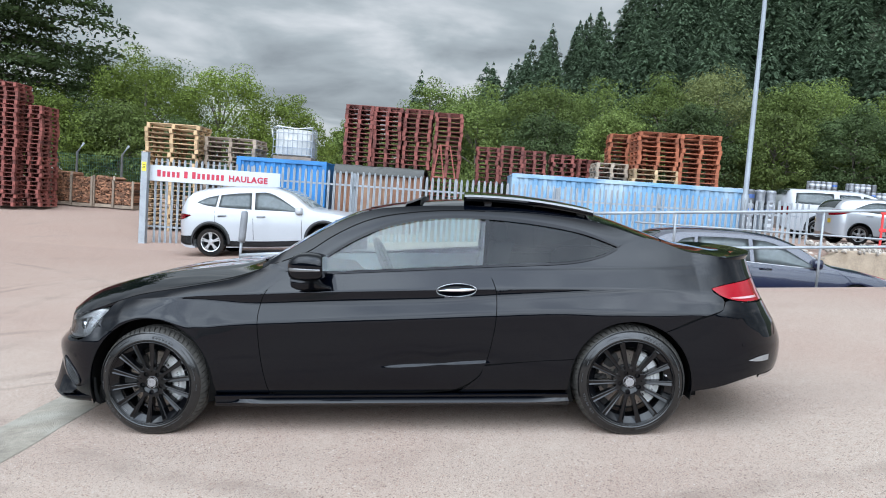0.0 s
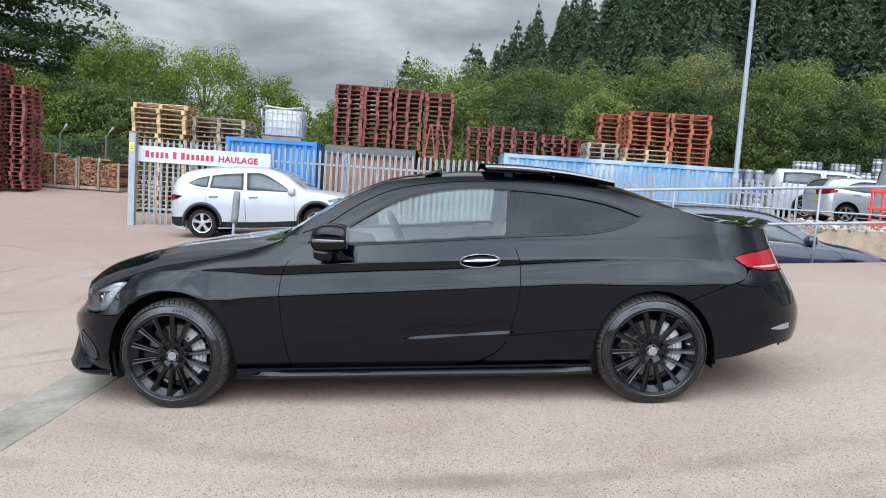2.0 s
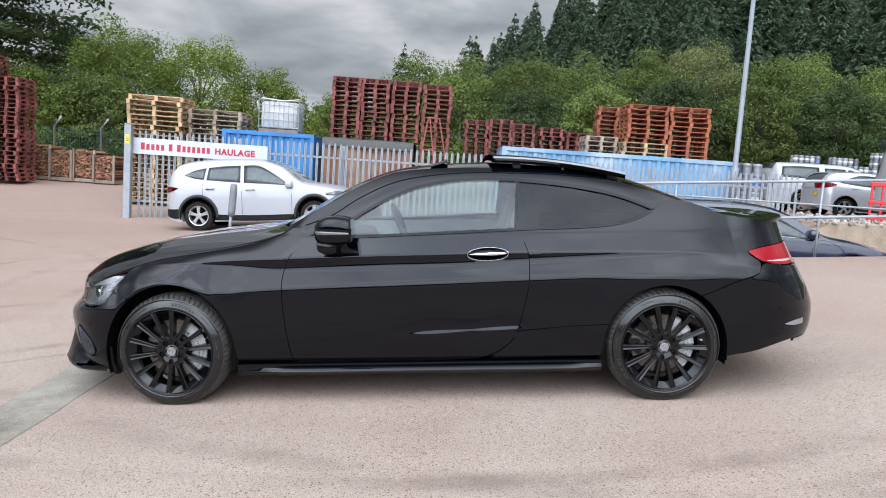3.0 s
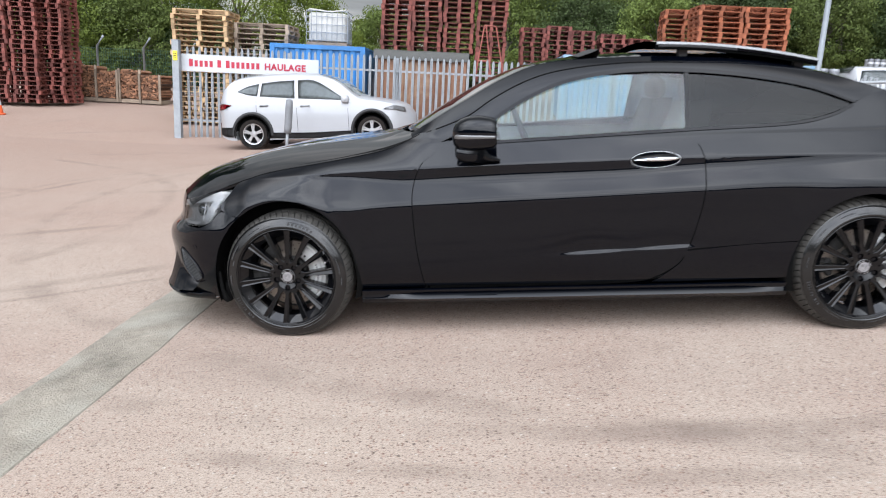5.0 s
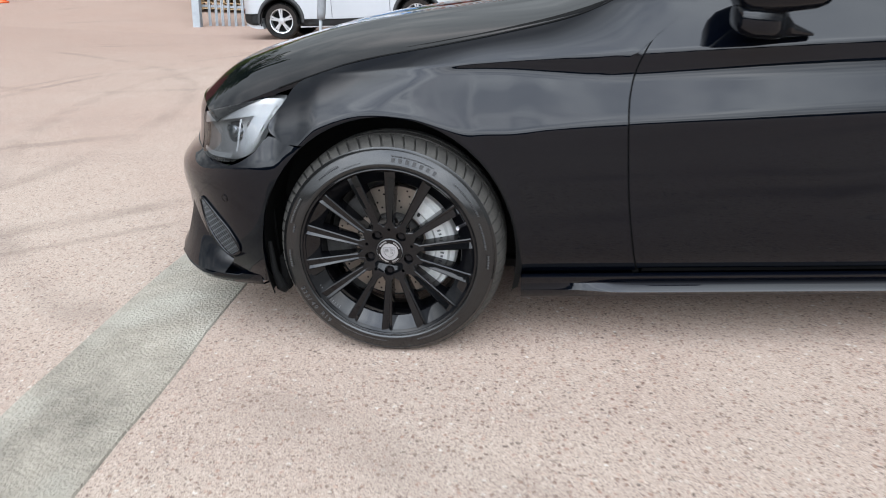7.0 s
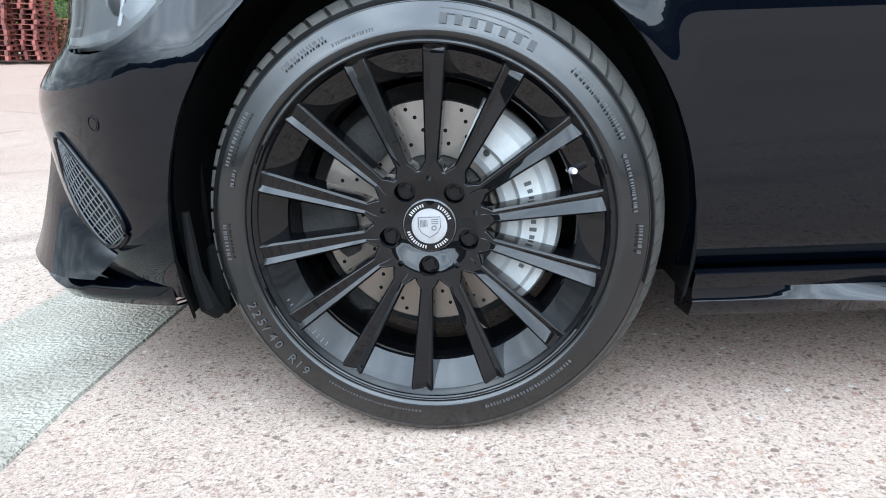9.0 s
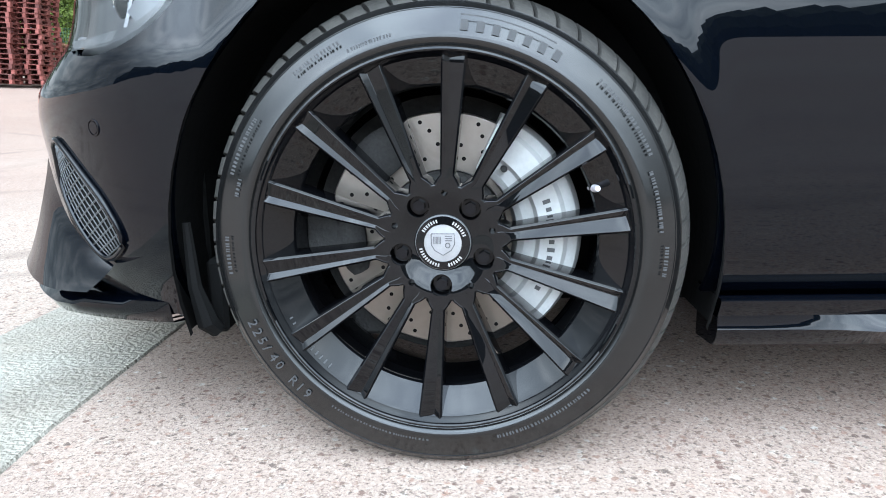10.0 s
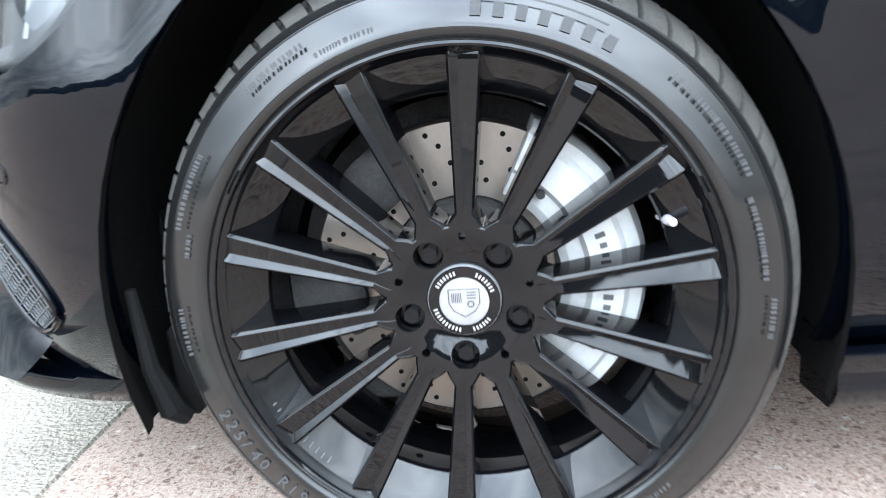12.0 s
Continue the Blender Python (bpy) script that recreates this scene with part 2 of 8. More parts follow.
# ---- building helpers ----
def thing(name, label, category, group="", kind="", at=None):
    ob = tagged(new(name), label, category, group, kind)
    ob.empty_display_size = 0.1
    if at is not None:
        ob.matrix_basis = at
    return ob


def part(name, bm, mat, parent=None, label="", smooth=False, at=None):
    me = bpy.data.meshes.new(name)
    bm.normal_update()
    bm.to_mesh(me)
    bm.free()
    return mesh_part(name, me, mat, parent, label, smooth, at)


def mesh_part(name, me, mat, parent=None, label="", smooth=False, at=None):
    if mat is not None and not me.materials:
        me.materials.append(mat)
    if smooth:
        me.polygons.foreach_set("use_smooth", [True] * len(me.polygons))
    ob = new(name, me)
    if parent is not None:
        ob.parent = parent
    if at is not None:
        ob.matrix_basis = at
    if label:
        ob["label"] = label
    return ob


def box(bm, x0, x1, y0, y1, z0, z1, bevel=0.0, m=None):
    made = bmesh.ops.create_cube(bm, size=1.0)["verts"]
    for v in made:
        v.co = Vector(((x0 + x1) / 2 + v.co.x * (x1 - x0), (y0 + y1) / 2 + v.co.y * (y1 - y0), (z0 + z1) / 2 + v.co.z * (z1 - z0)))
    if bevel:
        edges = list({e for v in made for e in v.link_edges})
        made = list({v for f in bmesh.ops.bevel(bm, geom=edges, offset=bevel, segments=1, affect="EDGES")["faces"] for v in f.verts} | {v for v in made if v.is_valid})
    if m is not None:
        for v in made:
            v.co = m @ v.co
    return made


def quick_box(verts, faces, x0, x1, y0, y1, z0, z1):
    n = len(verts)
    verts += [(x, y, z) for x in (x0, x1) for y in (y0, y1) for z in (z0, z1)]
    faces += [tuple(n + i for i in f) for f in ((0, 1, 3, 2), (4, 6, 7, 5), (0, 4, 5, 1), (2, 3, 7, 6), (0, 2, 6, 4), (1, 5, 7, 3))]


def data_mesh(name, verts, faces):
    me = bpy.data.meshes.new(name)
    me.from_pydata(verts, [], faces)
    me.update()
    return me


def tube(bm, pts, r, n=10, caps=True):
    """A round bar along points."""
    rings = []
    pts = [Vector(p) for p in pts]
    for i, p in enumerate(pts):
        d = (pts[min(i + 1, len(pts) - 1)] - pts[max(i - 1, 0)]).normalized()
        a = d.cross(Vector((0, 0, 1)) if abs(d.z) < 0.9 else Vector((1, 0, 0))).normalized()
        b = d.cross(a)
        rr = r[i] if isinstance(r, (list, tuple)) else r
        rings.append([bm.verts.new(p + (a * math.cos(2 * math.pi * k / n) + b * math.sin(2 * math.pi * k / n)) * rr) for k in range(n)])
    for q, w in zip(rings, rings[1:]):
        for k in range(n):
            bm.faces.new((q[k], q[(k + 1) % n], w[(k + 1) % n], w[k]))
    if caps:
        bm.faces.new(rings[0][::-1])
        bm.faces.new(rings[-1])
    return rings


def lathe(bm, profile, n=64, closed=False, a0=0.0, a1=2 * math.pi):
    """Turns (radius, depth) pairs about the y axis."""
    full = abs(a1 - a0 - 2 * math.pi) < 1e-6
    rings = []
    for k in range(n if full else n + 1):
        a = a0 + (a1 - a0) * k / n
        rings.append([bm.verts.new((r * math.cos(a), y, r * math.sin(a))) for r, y in profile])
    count = len(rings)
    for k in range(count if full else count - 1):
        q, w = rings[k], rings[(k + 1) % count]
        for i in range(len(profile) - (0 if closed else 1)):
            j = (i + 1) % len(profile)
            bm.faces.new((q[i], q[j], w[j], w[i]))
    return rings


def spline(knots, x):
    """Smooth value at x through (x, value) knots (monotone cubic)."""
    if x <= knots[0][0]:
        return knots[0][1]
    if x >= knots[-1][0]:
        return knots[-1][1]
    n = len(knots)
    d = [(knots[i + 1][1] - knots[i][1]) / (knots[i + 1][0] - knots[i][0]) for i in range(n - 1)]
    for i in range(n - 1):
        if knots[i][0] <= x <= knots[i + 1][0]:
            m0 = d[i] if i == 0 else (0 if d[i - 1] * d[i] <= 0 else 2 * d[i - 1] * d[i] / (d[i - 1] + d[i]))
            m1 = d[i] if i == n - 2 else (0 if d[i] * d[i + 1] <= 0 else 2 * d[i] * d[i + 1] / (d[i] + d[i + 1]))
            h = knots[i + 1][0] - knots[i][0]
            u = (x - knots[i][0]) / h
            return (knots[i][1] * (2 * u ** 3 - 3 * u * u + 1) + m0 * h * (u ** 3 - 2 * u * u + u)
                    + knots[i + 1][1] * (3 * u * u - 2 * u ** 3) + m1 * h * (u ** 3 - u * u))


def along(points, n):
    """n + 1 points at even steps along a smooth line through the points."""
    p = [Vector(q) for q in points]
    dense = []
    for i in range(len(p) - 1):
        a, b, c, d = p[max(i - 1, 0)], p[i], p[i + 1], p[min(i + 2, len(p) - 1)]
        for k in range(24):
            u = k / 24
            dense.append(0.5 * (2 * b + (c - a) * u + (2 * a - 5 * b + 4 * c - d) * u * u + (3 * b - a - 3 * c + d) * u ** 3))
    dense.append(p[-1])
    run = [0.0]
    for q, w in zip(dense, dense[1:]):
        run.append(run[-1] + (w - q).length)
    out_pts, j = [], 0
    for k in range(n + 1):
        s = run[-1] * k / n
        while j < len(run) - 2 and run[j + 1] < s:
            j += 1
        u = 0 if run[j + 1] == run[j] else (s - run[j]) / (run[j + 1] - run[j])
        out_pts.append(dense[j].lerp(dense[j + 1], min(max(u, 0), 1)))
    return out_pts


def skin(bm, rows):
    """Faces between rows of points."""
    g = [[bm.verts.new(p) for p in r] for r in rows]
    for q, w in zip(g, g[1:]):
        for i in range(len(q) - 1):
            bm.faces.new((q[i], q[i + 1], w[i + 1], w[i]))
    return g


# ---- ground ----
def yard_height(x, y):
    sx = -6 + math.log(1 + math.exp((x + 6) * 1.5)) / 1.5 if x < 20 else x
    sx = min(sx, 14 + (1 - math.exp(-max(sx - 14, 0) / 8)) * 8) if sx > 14 else sx
    h = 0.016 + 0.0795 * sx + 0.0075 * min(y, 30) + 0.075 * min(max(0.0, y - 14), 14)
    # the upper yard beyond the ramp lies level
    k = min(max((x - 8.6) / 2.4, 0), 1) * min(max((y - 11.2) / 0.6, 0), 1) * min(max((30 - y) / 4.5, 0), 1)
    return h * (1 - k) + 0.97 * k


PIT = (3.2, 13.0, 6.45, 11.8)
PIT_DROP = 0.95


def ground_height(x, y):
    h = yard_height(x, y)
    if PIT[0] < x < PIT[1] and PIT[2] < y < PIT[3]:
        h -= PIT_DROP
    return h


# centre x and y, radius, half width and strength of the tyre marks
TYRE_MARKS = ((-4.5, 6.2, 5.6, 0.11, 0.5), (-4.5, 6.2, 5.95, 0.05, 0.4), (-5.5, 9.6, 6.9, 0.13, 0.45), (1.5, 5.6, 6.55, 0.10, 0.5), (1.5, 5.6, 6.85, 0.07, 0.4), (3.5, 6.2, 7.35, 0.13, 0.35), (-3.0, 14.5, 8.6, 0.16, 0.4), (-10.0, 3.0, 7.6, 0.12, 0.4), (2.0, -9.5, 7.6, 0.14, 0.3))


def ground_material():
    m = bpy.data.materials.new("pink_aggregate_concrete")
    m.use_nodes = True
    t = m.node_tree
    b = t.nodes["Principled BSDF"]
    b.inputs["Roughness"].default_value = 0.85
    b.inputs["Specular IOR Level"].default_value = 0.3
    tc = t.nodes.new("ShaderNodeTexCoord")

    def noise_node(scale, detail=4, rough=0.55, stretch=None):
        n = t.nodes.new("ShaderNodeTexNoise")
        n.inputs["Scale"].default_value, n.inputs["Detail"].default_value, n.inputs["Roughness"].default_value = scale, detail, rough
        if stretch:
            mp = t.nodes.new("ShaderNodeMapping")
            mp.inputs["Scale"].default_value, mp.inputs["Rotation"].default_value = stretch[:3], (0, 0, stretch[3])
            t.links.new(tc.outputs["Object"], mp.inputs["Vector"])
            t.links.new(mp.outputs[0], n.inputs["Vector"])
        else:
            t.links.new(tc.outputs["Object"], n.inputs["Vector"])
        return n.outputs["Fac"]

    def rng(src, a, c, lo=0.0, hi=1.0):
        r = t.nodes.new("ShaderNodeMapRange")
        r.inputs["From Min"].default_value, r.inputs["From Max"].default_value = a, c
        r.inputs["To Min"].default_value, r.inputs["To Max"].default_value = lo, hi
        t.links.new(src, r.inputs["Value"])
        return r.outputs[0]

    def mix(fac, a, c):
        x = t.nodes.new("ShaderNodeMix")
        x.data_type = "RGBA"
        t.links.new(fac, x.inputs["Factor"])
        for name, v in (("A", a), ("B", c)):
            if isinstance(v, tuple):
                x.inputs[name].default_value = (*v, 1)
            else:
                t.links.new(v, x.inputs[name])
        return x.outputs["Result"]

    base = mix(rng(noise_node(0.35, 5), 0.38, 0.62), (0.360, 0.260, 0.211), (0.400, 0.322, 0.266))
    base = mix(rng(noise_node(1.0, 6, 0.6, (0.16, 1.0, 1.0, 0.25)), 0.52, 0.72, 0, 0.55), base, (0.264, 0.194, 0.163))
    base = mix(rng(noise_node(0.8, 6, 0.6, (1.0, 0.22, 1.0, -0.5)), 0.55, 0.75, 0, 0.4), base, (0.448, 0.380, 0.318))
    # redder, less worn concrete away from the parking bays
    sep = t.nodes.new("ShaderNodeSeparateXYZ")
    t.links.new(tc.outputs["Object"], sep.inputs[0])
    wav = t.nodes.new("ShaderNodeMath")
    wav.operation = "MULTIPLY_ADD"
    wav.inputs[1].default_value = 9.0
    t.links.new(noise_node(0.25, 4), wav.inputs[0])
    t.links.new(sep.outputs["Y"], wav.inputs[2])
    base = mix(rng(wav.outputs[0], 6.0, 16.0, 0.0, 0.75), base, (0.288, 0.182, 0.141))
    # exposed pebbles
    vo = t.nodes.new("ShaderNodeTexVoronoi")
    vo.inputs["Scale"].default_value = 66
    warp = t.nodes.new("ShaderNodeTexNoise")
    warp.inputs["Scale"].default_value, warp.inputs["Detail"].default_value = 130, 2
    t.links.new(tc.outputs["Object"], warp.inputs["Vector"])
    bent = t.nodes.new("ShaderNodeVectorMath")
    bent.operation = "MULTIPLY_ADD"
    bent.inputs[1].default_value = (0.011, 0.011, 0.011)
    t.links.new(warp.outputs["Color"], bent.inputs[0])
    t.links.new(tc.outputs["Object"], bent.inputs[2])
    t.links.new(bent.outputs[0], vo.inputs["Vector"])
    hue = t.nodes.new("ShaderNodeSeparateColor")
    t.links.new(vo.outputs["Color"], hue.inputs[0])
    stones = t.nodes.new("ShaderNodeValToRGB")
    cr = stones.color_ramp
    cr.elements[0].position, cr.elements[0].color = 0.0, (0.085, 0.065, 0.055, 1)
    cr.elements[1].position, cr.elements[1].color = 1.0, (0.56, 0.51, 0.45, 1)
    for pos, col in ((0.22, (0.17, 0.10, 0.08, 1)), (0.45, (0.31, 0.19, 0.145, 1)), (0.7, (0.40, 0.31, 0.25, 1)), (0.88, (0.36, 0.31, 0.26, 1))):
        cr.elements.new(pos).color = col
    t.links.new(hue.outputs[0], stones.inputs[0])
    pebble = rng(vo.outputs["Distance"], 0.30, 0.44, 1.0, 0.0)
    keep = rng(hue.outputs[1], 0.34, 0.50)
    worn = rng(noise_node(2.2, 4), 0.35, 0.6, 0.65, 1.0)
    pm = t.nodes.new("ShaderNodeMath")
    pm.operation = "MULTIPLY"
    t.links.new(pebble, pm.inputs[0])
    t.links.new(worn, pm.inputs[1])
    pk = t.nodes.new("ShaderNodeMath")
    pk.operation = "MULTIPLY"
    t.links.new(pm.outputs[0], pk.inputs[0])
    t.links.new(keep, pk.inputs[1])
    base = mix(pk.outputs[0], base, stones.outputs[0])
    grit = noise_node(190, 3, 0.75)
    base = mix(rng(grit, 0.50, 0.62, 0, 0.7), base, (0.16, 0.108, 0.085))
    base = mix(rng(noise_node(150, 3, 0.75), 0.53, 0.64, 0, 0.6), base, (0.56, 0.46, 0.385))
    specks = rng(noise_node(140, 2), 0.57, 0.68, 0, 0.8)
    base = mix(specks, base, (0.104, 0.078, 0.067))
    # tyre marks left by turning lorries
    flat = t.nodes.new("ShaderNodeCombineXYZ")
    t.links.new(sep.outputs["X"], flat.inputs["X"])
    t.links.new(sep.outputs["Y"], flat.inputs["Y"])
    wander = t.nodes.new("ShaderNodeVectorMath")
    wander.operation = "MULTIPLY_ADD"
    wander.inputs[1].default_value = (0.25, 0.25, 0)
    wn = t.nodes.new("ShaderNodeTexNoise")
    wn.inputs["Scale"].default_value, wn.inputs["Detail"].default_value = 0.5, 2
    t.links.new(tc.outputs["Object"], wn.inputs["Vector"])
    t.links.new(wn.outputs["Color"], wander.inputs[0])
    t.links.new(flat.outputs[0], wander.inputs[2])
    patchy = rng(noise_node(1.6, 5, 0.6), 0.42, 0.62, 0.05, 1.0)
    for cx, cy, radius, wide, dark in TYRE_MARKS:
        far = t.nodes.new("ShaderNodeVectorMath")
        far.operation = "DISTANCE"
        far.inputs[1].default_value = (cx, cy, 0)
        t.links.new(wander.outputs[0], far.inputs[0])
        off = t.nodes.new("ShaderNodeMath")
        off.operation = "SUBTRACT"
        off.inputs[1].default_value = radius
        t.links.new(far.outputs["Value"], off.inputs[0])
        ab = t.nodes.new("ShaderNodeMath")
        ab.operation = "ABSOLUTE"
        t.links.new(off.outputs[0], ab.inputs[0])
        mk = t.nodes.new("ShaderNodeMath")
        mk.operation = "MULTIPLY"
        t.links.new(rng(ab.outputs[0], wide * 0.35, wide, dark, 0.0), mk.inputs[0])
        t.links.new(patchy, mk.inputs[1])
        base = mix(mk.outputs[0], base, (0.160, 0.120, 0.100))
    grime = rng(noise_node(0.9, 8, 0.65), 0.63, 0.78, 0, 0.45)
    base = mix(grime, base, (0.192, 0.139, 0.115))
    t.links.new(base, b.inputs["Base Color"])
    bu = t.nodes.new("ShaderNodeBump")
    bu.inputs["Strength"].default_value, bu.inputs["Distance"].default_value = 0.5, 0.004
    t.links.new(grit, bu.inputs["Height"])
    t.links.new(bu.outputs[0], b.inputs["Normal"])
    return m


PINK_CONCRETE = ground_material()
STRIP_CONCRETE = material("green_grey_concrete", (0.262, 0.232, 0.190), 0.92, 0, 0.38, 3.2, 1.0, 110, stain=(0.348, 0.322, 0.270), stain_at=0.53, spec=0.25)


def build_ground():
    xs = [-400, -120, -60, -35] + [-25 + k for k in range(28)] + [PIT[0], PIT[0] + 0.02] + [4 + k for k in range(9)] + [PIT[1] - 0.02, PIT[1]] + [14 + k * 1.5 for k in range(12)] + [40, 70, 130, 400]
    ys = [-400, -120, -60, -30] + [-18 + k for k in range(24)] + [PIT[2], PIT[2] + 0.02] + [7 + k for k in range(5)] + [PIT[3] - 0.02, PIT[3]] + [12 + k for k in range(19)] + [40, 70, 130, 400]
    verts = [(x, y, ground_height(x, y)) for y in ys for x in xs]
    n = len(xs)
    faces = [(j * n + i, j * n + i + 1, (j + 1) * n + i + 1, (j + 1) * n + i) for j in range(len(ys) - 1) for i in range(n - 1)]
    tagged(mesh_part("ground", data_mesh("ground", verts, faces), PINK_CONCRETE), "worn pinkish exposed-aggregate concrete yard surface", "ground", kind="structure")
    # filled service trench of greyer concrete beside the front wheel, a little proud of the yard
    bm = bmesh.new()
    rnd = random.Random(4)
    rows = []
    for k in range(61):
        y = -9.0 + 10.7 * k / 60
        wob = lambda s: 0.012 * noise.noise(Vector((s, y * 3, 0))) + 0.02 * noise.noise(Vector((s, y * 0.8, 5)))
        x0, x1 = -1.02 + wob(1), -0.625 + wob(9)
        rows.append([(x0, y, 0.012), (x0 + 0.008, y, 0.020)] + [(x0 + (x1 - x0) * q, y, 0.021) for q in (0.25, 0.5, 0.75)] + [(x1 - 0.008, y, 0.020), (x1, y, 0.012)])
    skin(bm, rows)
    ob = part("trench_patch", bm, STRIP_CONCRETE, smooth=False, at=SLOPE)
    tagged(ob, "long greenish-grey concrete strip patching the yard", "patch", kind="structure")


build_ground()


# ---- the yard's far side: fence, sign, containers, pallets ----
def palisade_fence():
    fence = thing("palisade_fence", "galvanised steel palisade fence with pointed pales", "fence")
    # one W-section pale, hanging from its pointed tip at the origin
    prof = [(-0.034, 0.0), (-0.026, -0.012), (-0.010, -0.012), (0.0, 0.0), (0.010, -0.012), (0.026, -0.012), (0.034, 0.0)]
    verts, faces = [], []
    for z, squeeze in ((-2.40, 1.0), (-0.09, 1.0), (-0.03, 0.75), (0.0, 0.12)):
        verts += [(x * squeeze, y, z) for x, y in prof]
        verts += [(x * squeeze, y + 0.004, z) for x, y in prof[::-1]]
    n = 14
    for k in range(3):
        faces += [(k * n + i, k * n + (i + 1) % n, (k + 1) * n + (i + 1) % n, (k + 1) * n + i) for i in range(n)]
    pale = data_mesh("pale", verts, faces)
    rnd = random.Random(7)
    x, k = -6.92, 0
    while x < 11.0:
        y = 15.25 + 0.02 * (x + 7)
        mesh_part("pale", pale, GALV, fence, at=pose(x, y, 2.0 + rnd.uniform(-0.012, 0.012), 0, rnd.uniform(-0.5, 0.5), 1.2))
        x += 0.158
    for z in (1.62, 0.12):
        bm = bmesh.new()
        box(bm, -7.1, 10.7, 0.0, 0.045, z - 0.025, z + 0.025, m=pose(0, 15.27 + 0.14, 0, 0, 0, 1.15))
        part("rail", bm, GALV, fence)
    for px in (-4.3, -1.5, 1.3, 4.1, 6.9, 9.7):
        bm = bmesh.new()
        box(bm, px - 0.05, px + 0.05, 15.36 + 0.02 * (px + 7), 15.46 + 0.02 * (px + 7), -0.6, 1.95, 0.006)
        part("post", bm, GALV, fence)
    gate = thing("gate_post", "tall square galvanised gate post at the fence's end", "post")
    bm = bmesh.new()
    box(bm, -7.22, -7.04, 14.98, 15.14, -0.6, 2.12, 0.008)
    part("post", bm, GALV, gate)
    bm = bmesh.new()
    box(bm, -7.225, -7.035, 14.975, 15.145, 2.12, 2.135, 0.004)
    part("cap", bm, GALV, gate)
    tag = thing("warning_plate", "small yellow warning plate on the gate post", "sign")
    bm = bmesh.new()
    box(bm, -7.19, -7.07, 14.968, 14.976, 1.62, 1.86, 0.002)
    part("plate", bm, YELLOW, tag)
    bm = bmesh.new()
    for z in (1.70, 1.74, 1.79):
        box(bm, -7.17, -7.09, 14.963, 14.969, z - 0.008, z + 0.008)
    part("mark", bm, BLACK_PLASTIC, tag)


def lettering(text, size, depth=0.004, bold=0.0):
    cu = bpy.data.curves.new("lettering", "FONT")
    cu.body, cu.size, cu.extrude, cu.resolution_u = text, size, depth, 2
    cu.offset, cu.space_character = bold, 1 + 2.5 * bold / size
    ob = new("lettering", cu)
    me = bpy.data.meshes.new_from_object(ob.evaluated_get(bpy.context.evaluated_depsgraph_get()))
    bpy.data.objects.remove(ob)
    bpy.data.curves.remove(cu)
    return me


def haulage_sign():
    sign = thing("yard_sign", "long white sign board with red lettering on the fence", "sign", at=pose(-7.08, 15.20, 1.37, 0, 0, 1.6))
    bm = bmesh.new()
    box(bm, 0, 3.58, -0.012, 0.012, 0, 0.43, 0.004)
    part("board", bm, SIGN_WHITE, sign)
    bm = bmesh.new()
    x = 0.21
    for word in (5, 1, 7):
        for k in range(word):
            w = 0.115 if k else 0.13
            h = 0.155 if k else 0.185
            # letters of a name, as plain bars
            box(bm, x + 0.012, x + w - 0.022, -0.018, -0.011, 0.125, 0.125 + h)
            x += w + 0.014
        x += 0.075
    tagged(part("lettering_bar", bm, SIGN_RED, sign), kind="stuff")
    me = lettering("HAULAGE", 0.222, bold=0.009)
    xs = [v.co.x for v in me.vertices]
    ob = mesh_part("lettering", me, SIGN_RED, sign, at=pose(x + 0.02, -0.016, 0.128, 90, 0, 0) @ Matrix.Diagonal((1.06 / (max(xs) - min(xs)) * 1.0, 1, 1, 1)))


def corrugated(name, label, x0, x1, y0, y1, z0, z1, mat, group=""):
    c = thing(name, label, "container", group)
    verts, faces = [], []
    pitch = 0.28
    n = int((x1 - x0 - 0.2) / pitch)
    cols = []
    for k in range(n):
        a = x0 + 0.1 + (x1 - x0 - 0.2) * k / n
        w = (x1 - x0 - 0.2) / n
        cols += [(a, 0.0), (a + w * 0.34, 0.0), (a + w * 0.5, 0.04), (a + w * 0.84, 0.04)]
    cols.append((x1 - 0.1, 0.0))
    for x, d in cols:
        verts += [(x, y0 + 0.03 + d, z0 + 0.1), (x, y0 + 0.03 + d, z1 - 0.1)]
    faces = [(2 * i, 2 * i + 2, 2 * i + 3, 2 * i + 1) for i in range(len(cols) - 1)]
    mesh_part("corrugated_wall", data_mesh("corrugated_wall", verts, faces), mat, c)
    for nm, b in (("top_rail", (x0, x1, y0, y0 + 0.08, z1 - 0.12, z1)), ("bottom_rail", (x0, x1, y0, y0 + 0.08, z0, z0 + 0.14)),
                  ("corner_post", (x0, x0 + 0.14, y0 - 0.004, y0 + 0.12, z0, z1)), ("corner_post", (x1 - 0.14, x1, y0 - 0.004, y0 + 0.12, z0, z1)),
                  ("roof", (x0, x1, y0 + 0.08, y1, z1 - 0.06, z1 - 0.015)), ("end_wall", (x0 + 0.01, x0 + 0.05, y0 + 0.12, y1, z0, z1 - 0.06)), ("end_wall", (x1 - 0.05, x1 - 0.01, y0 + 0.12, y1, z0, z1 - 0.06)), ("back_wall", (x0 + 0.05, x1 - 0.05, y1 - 0.05, y1, z0, z1 - 0.06))):
        bm = bmesh.new()
        box(bm, *b, bevel=0.006)
        part(nm, bm, mat, c)
    return c


PALLETS = {}


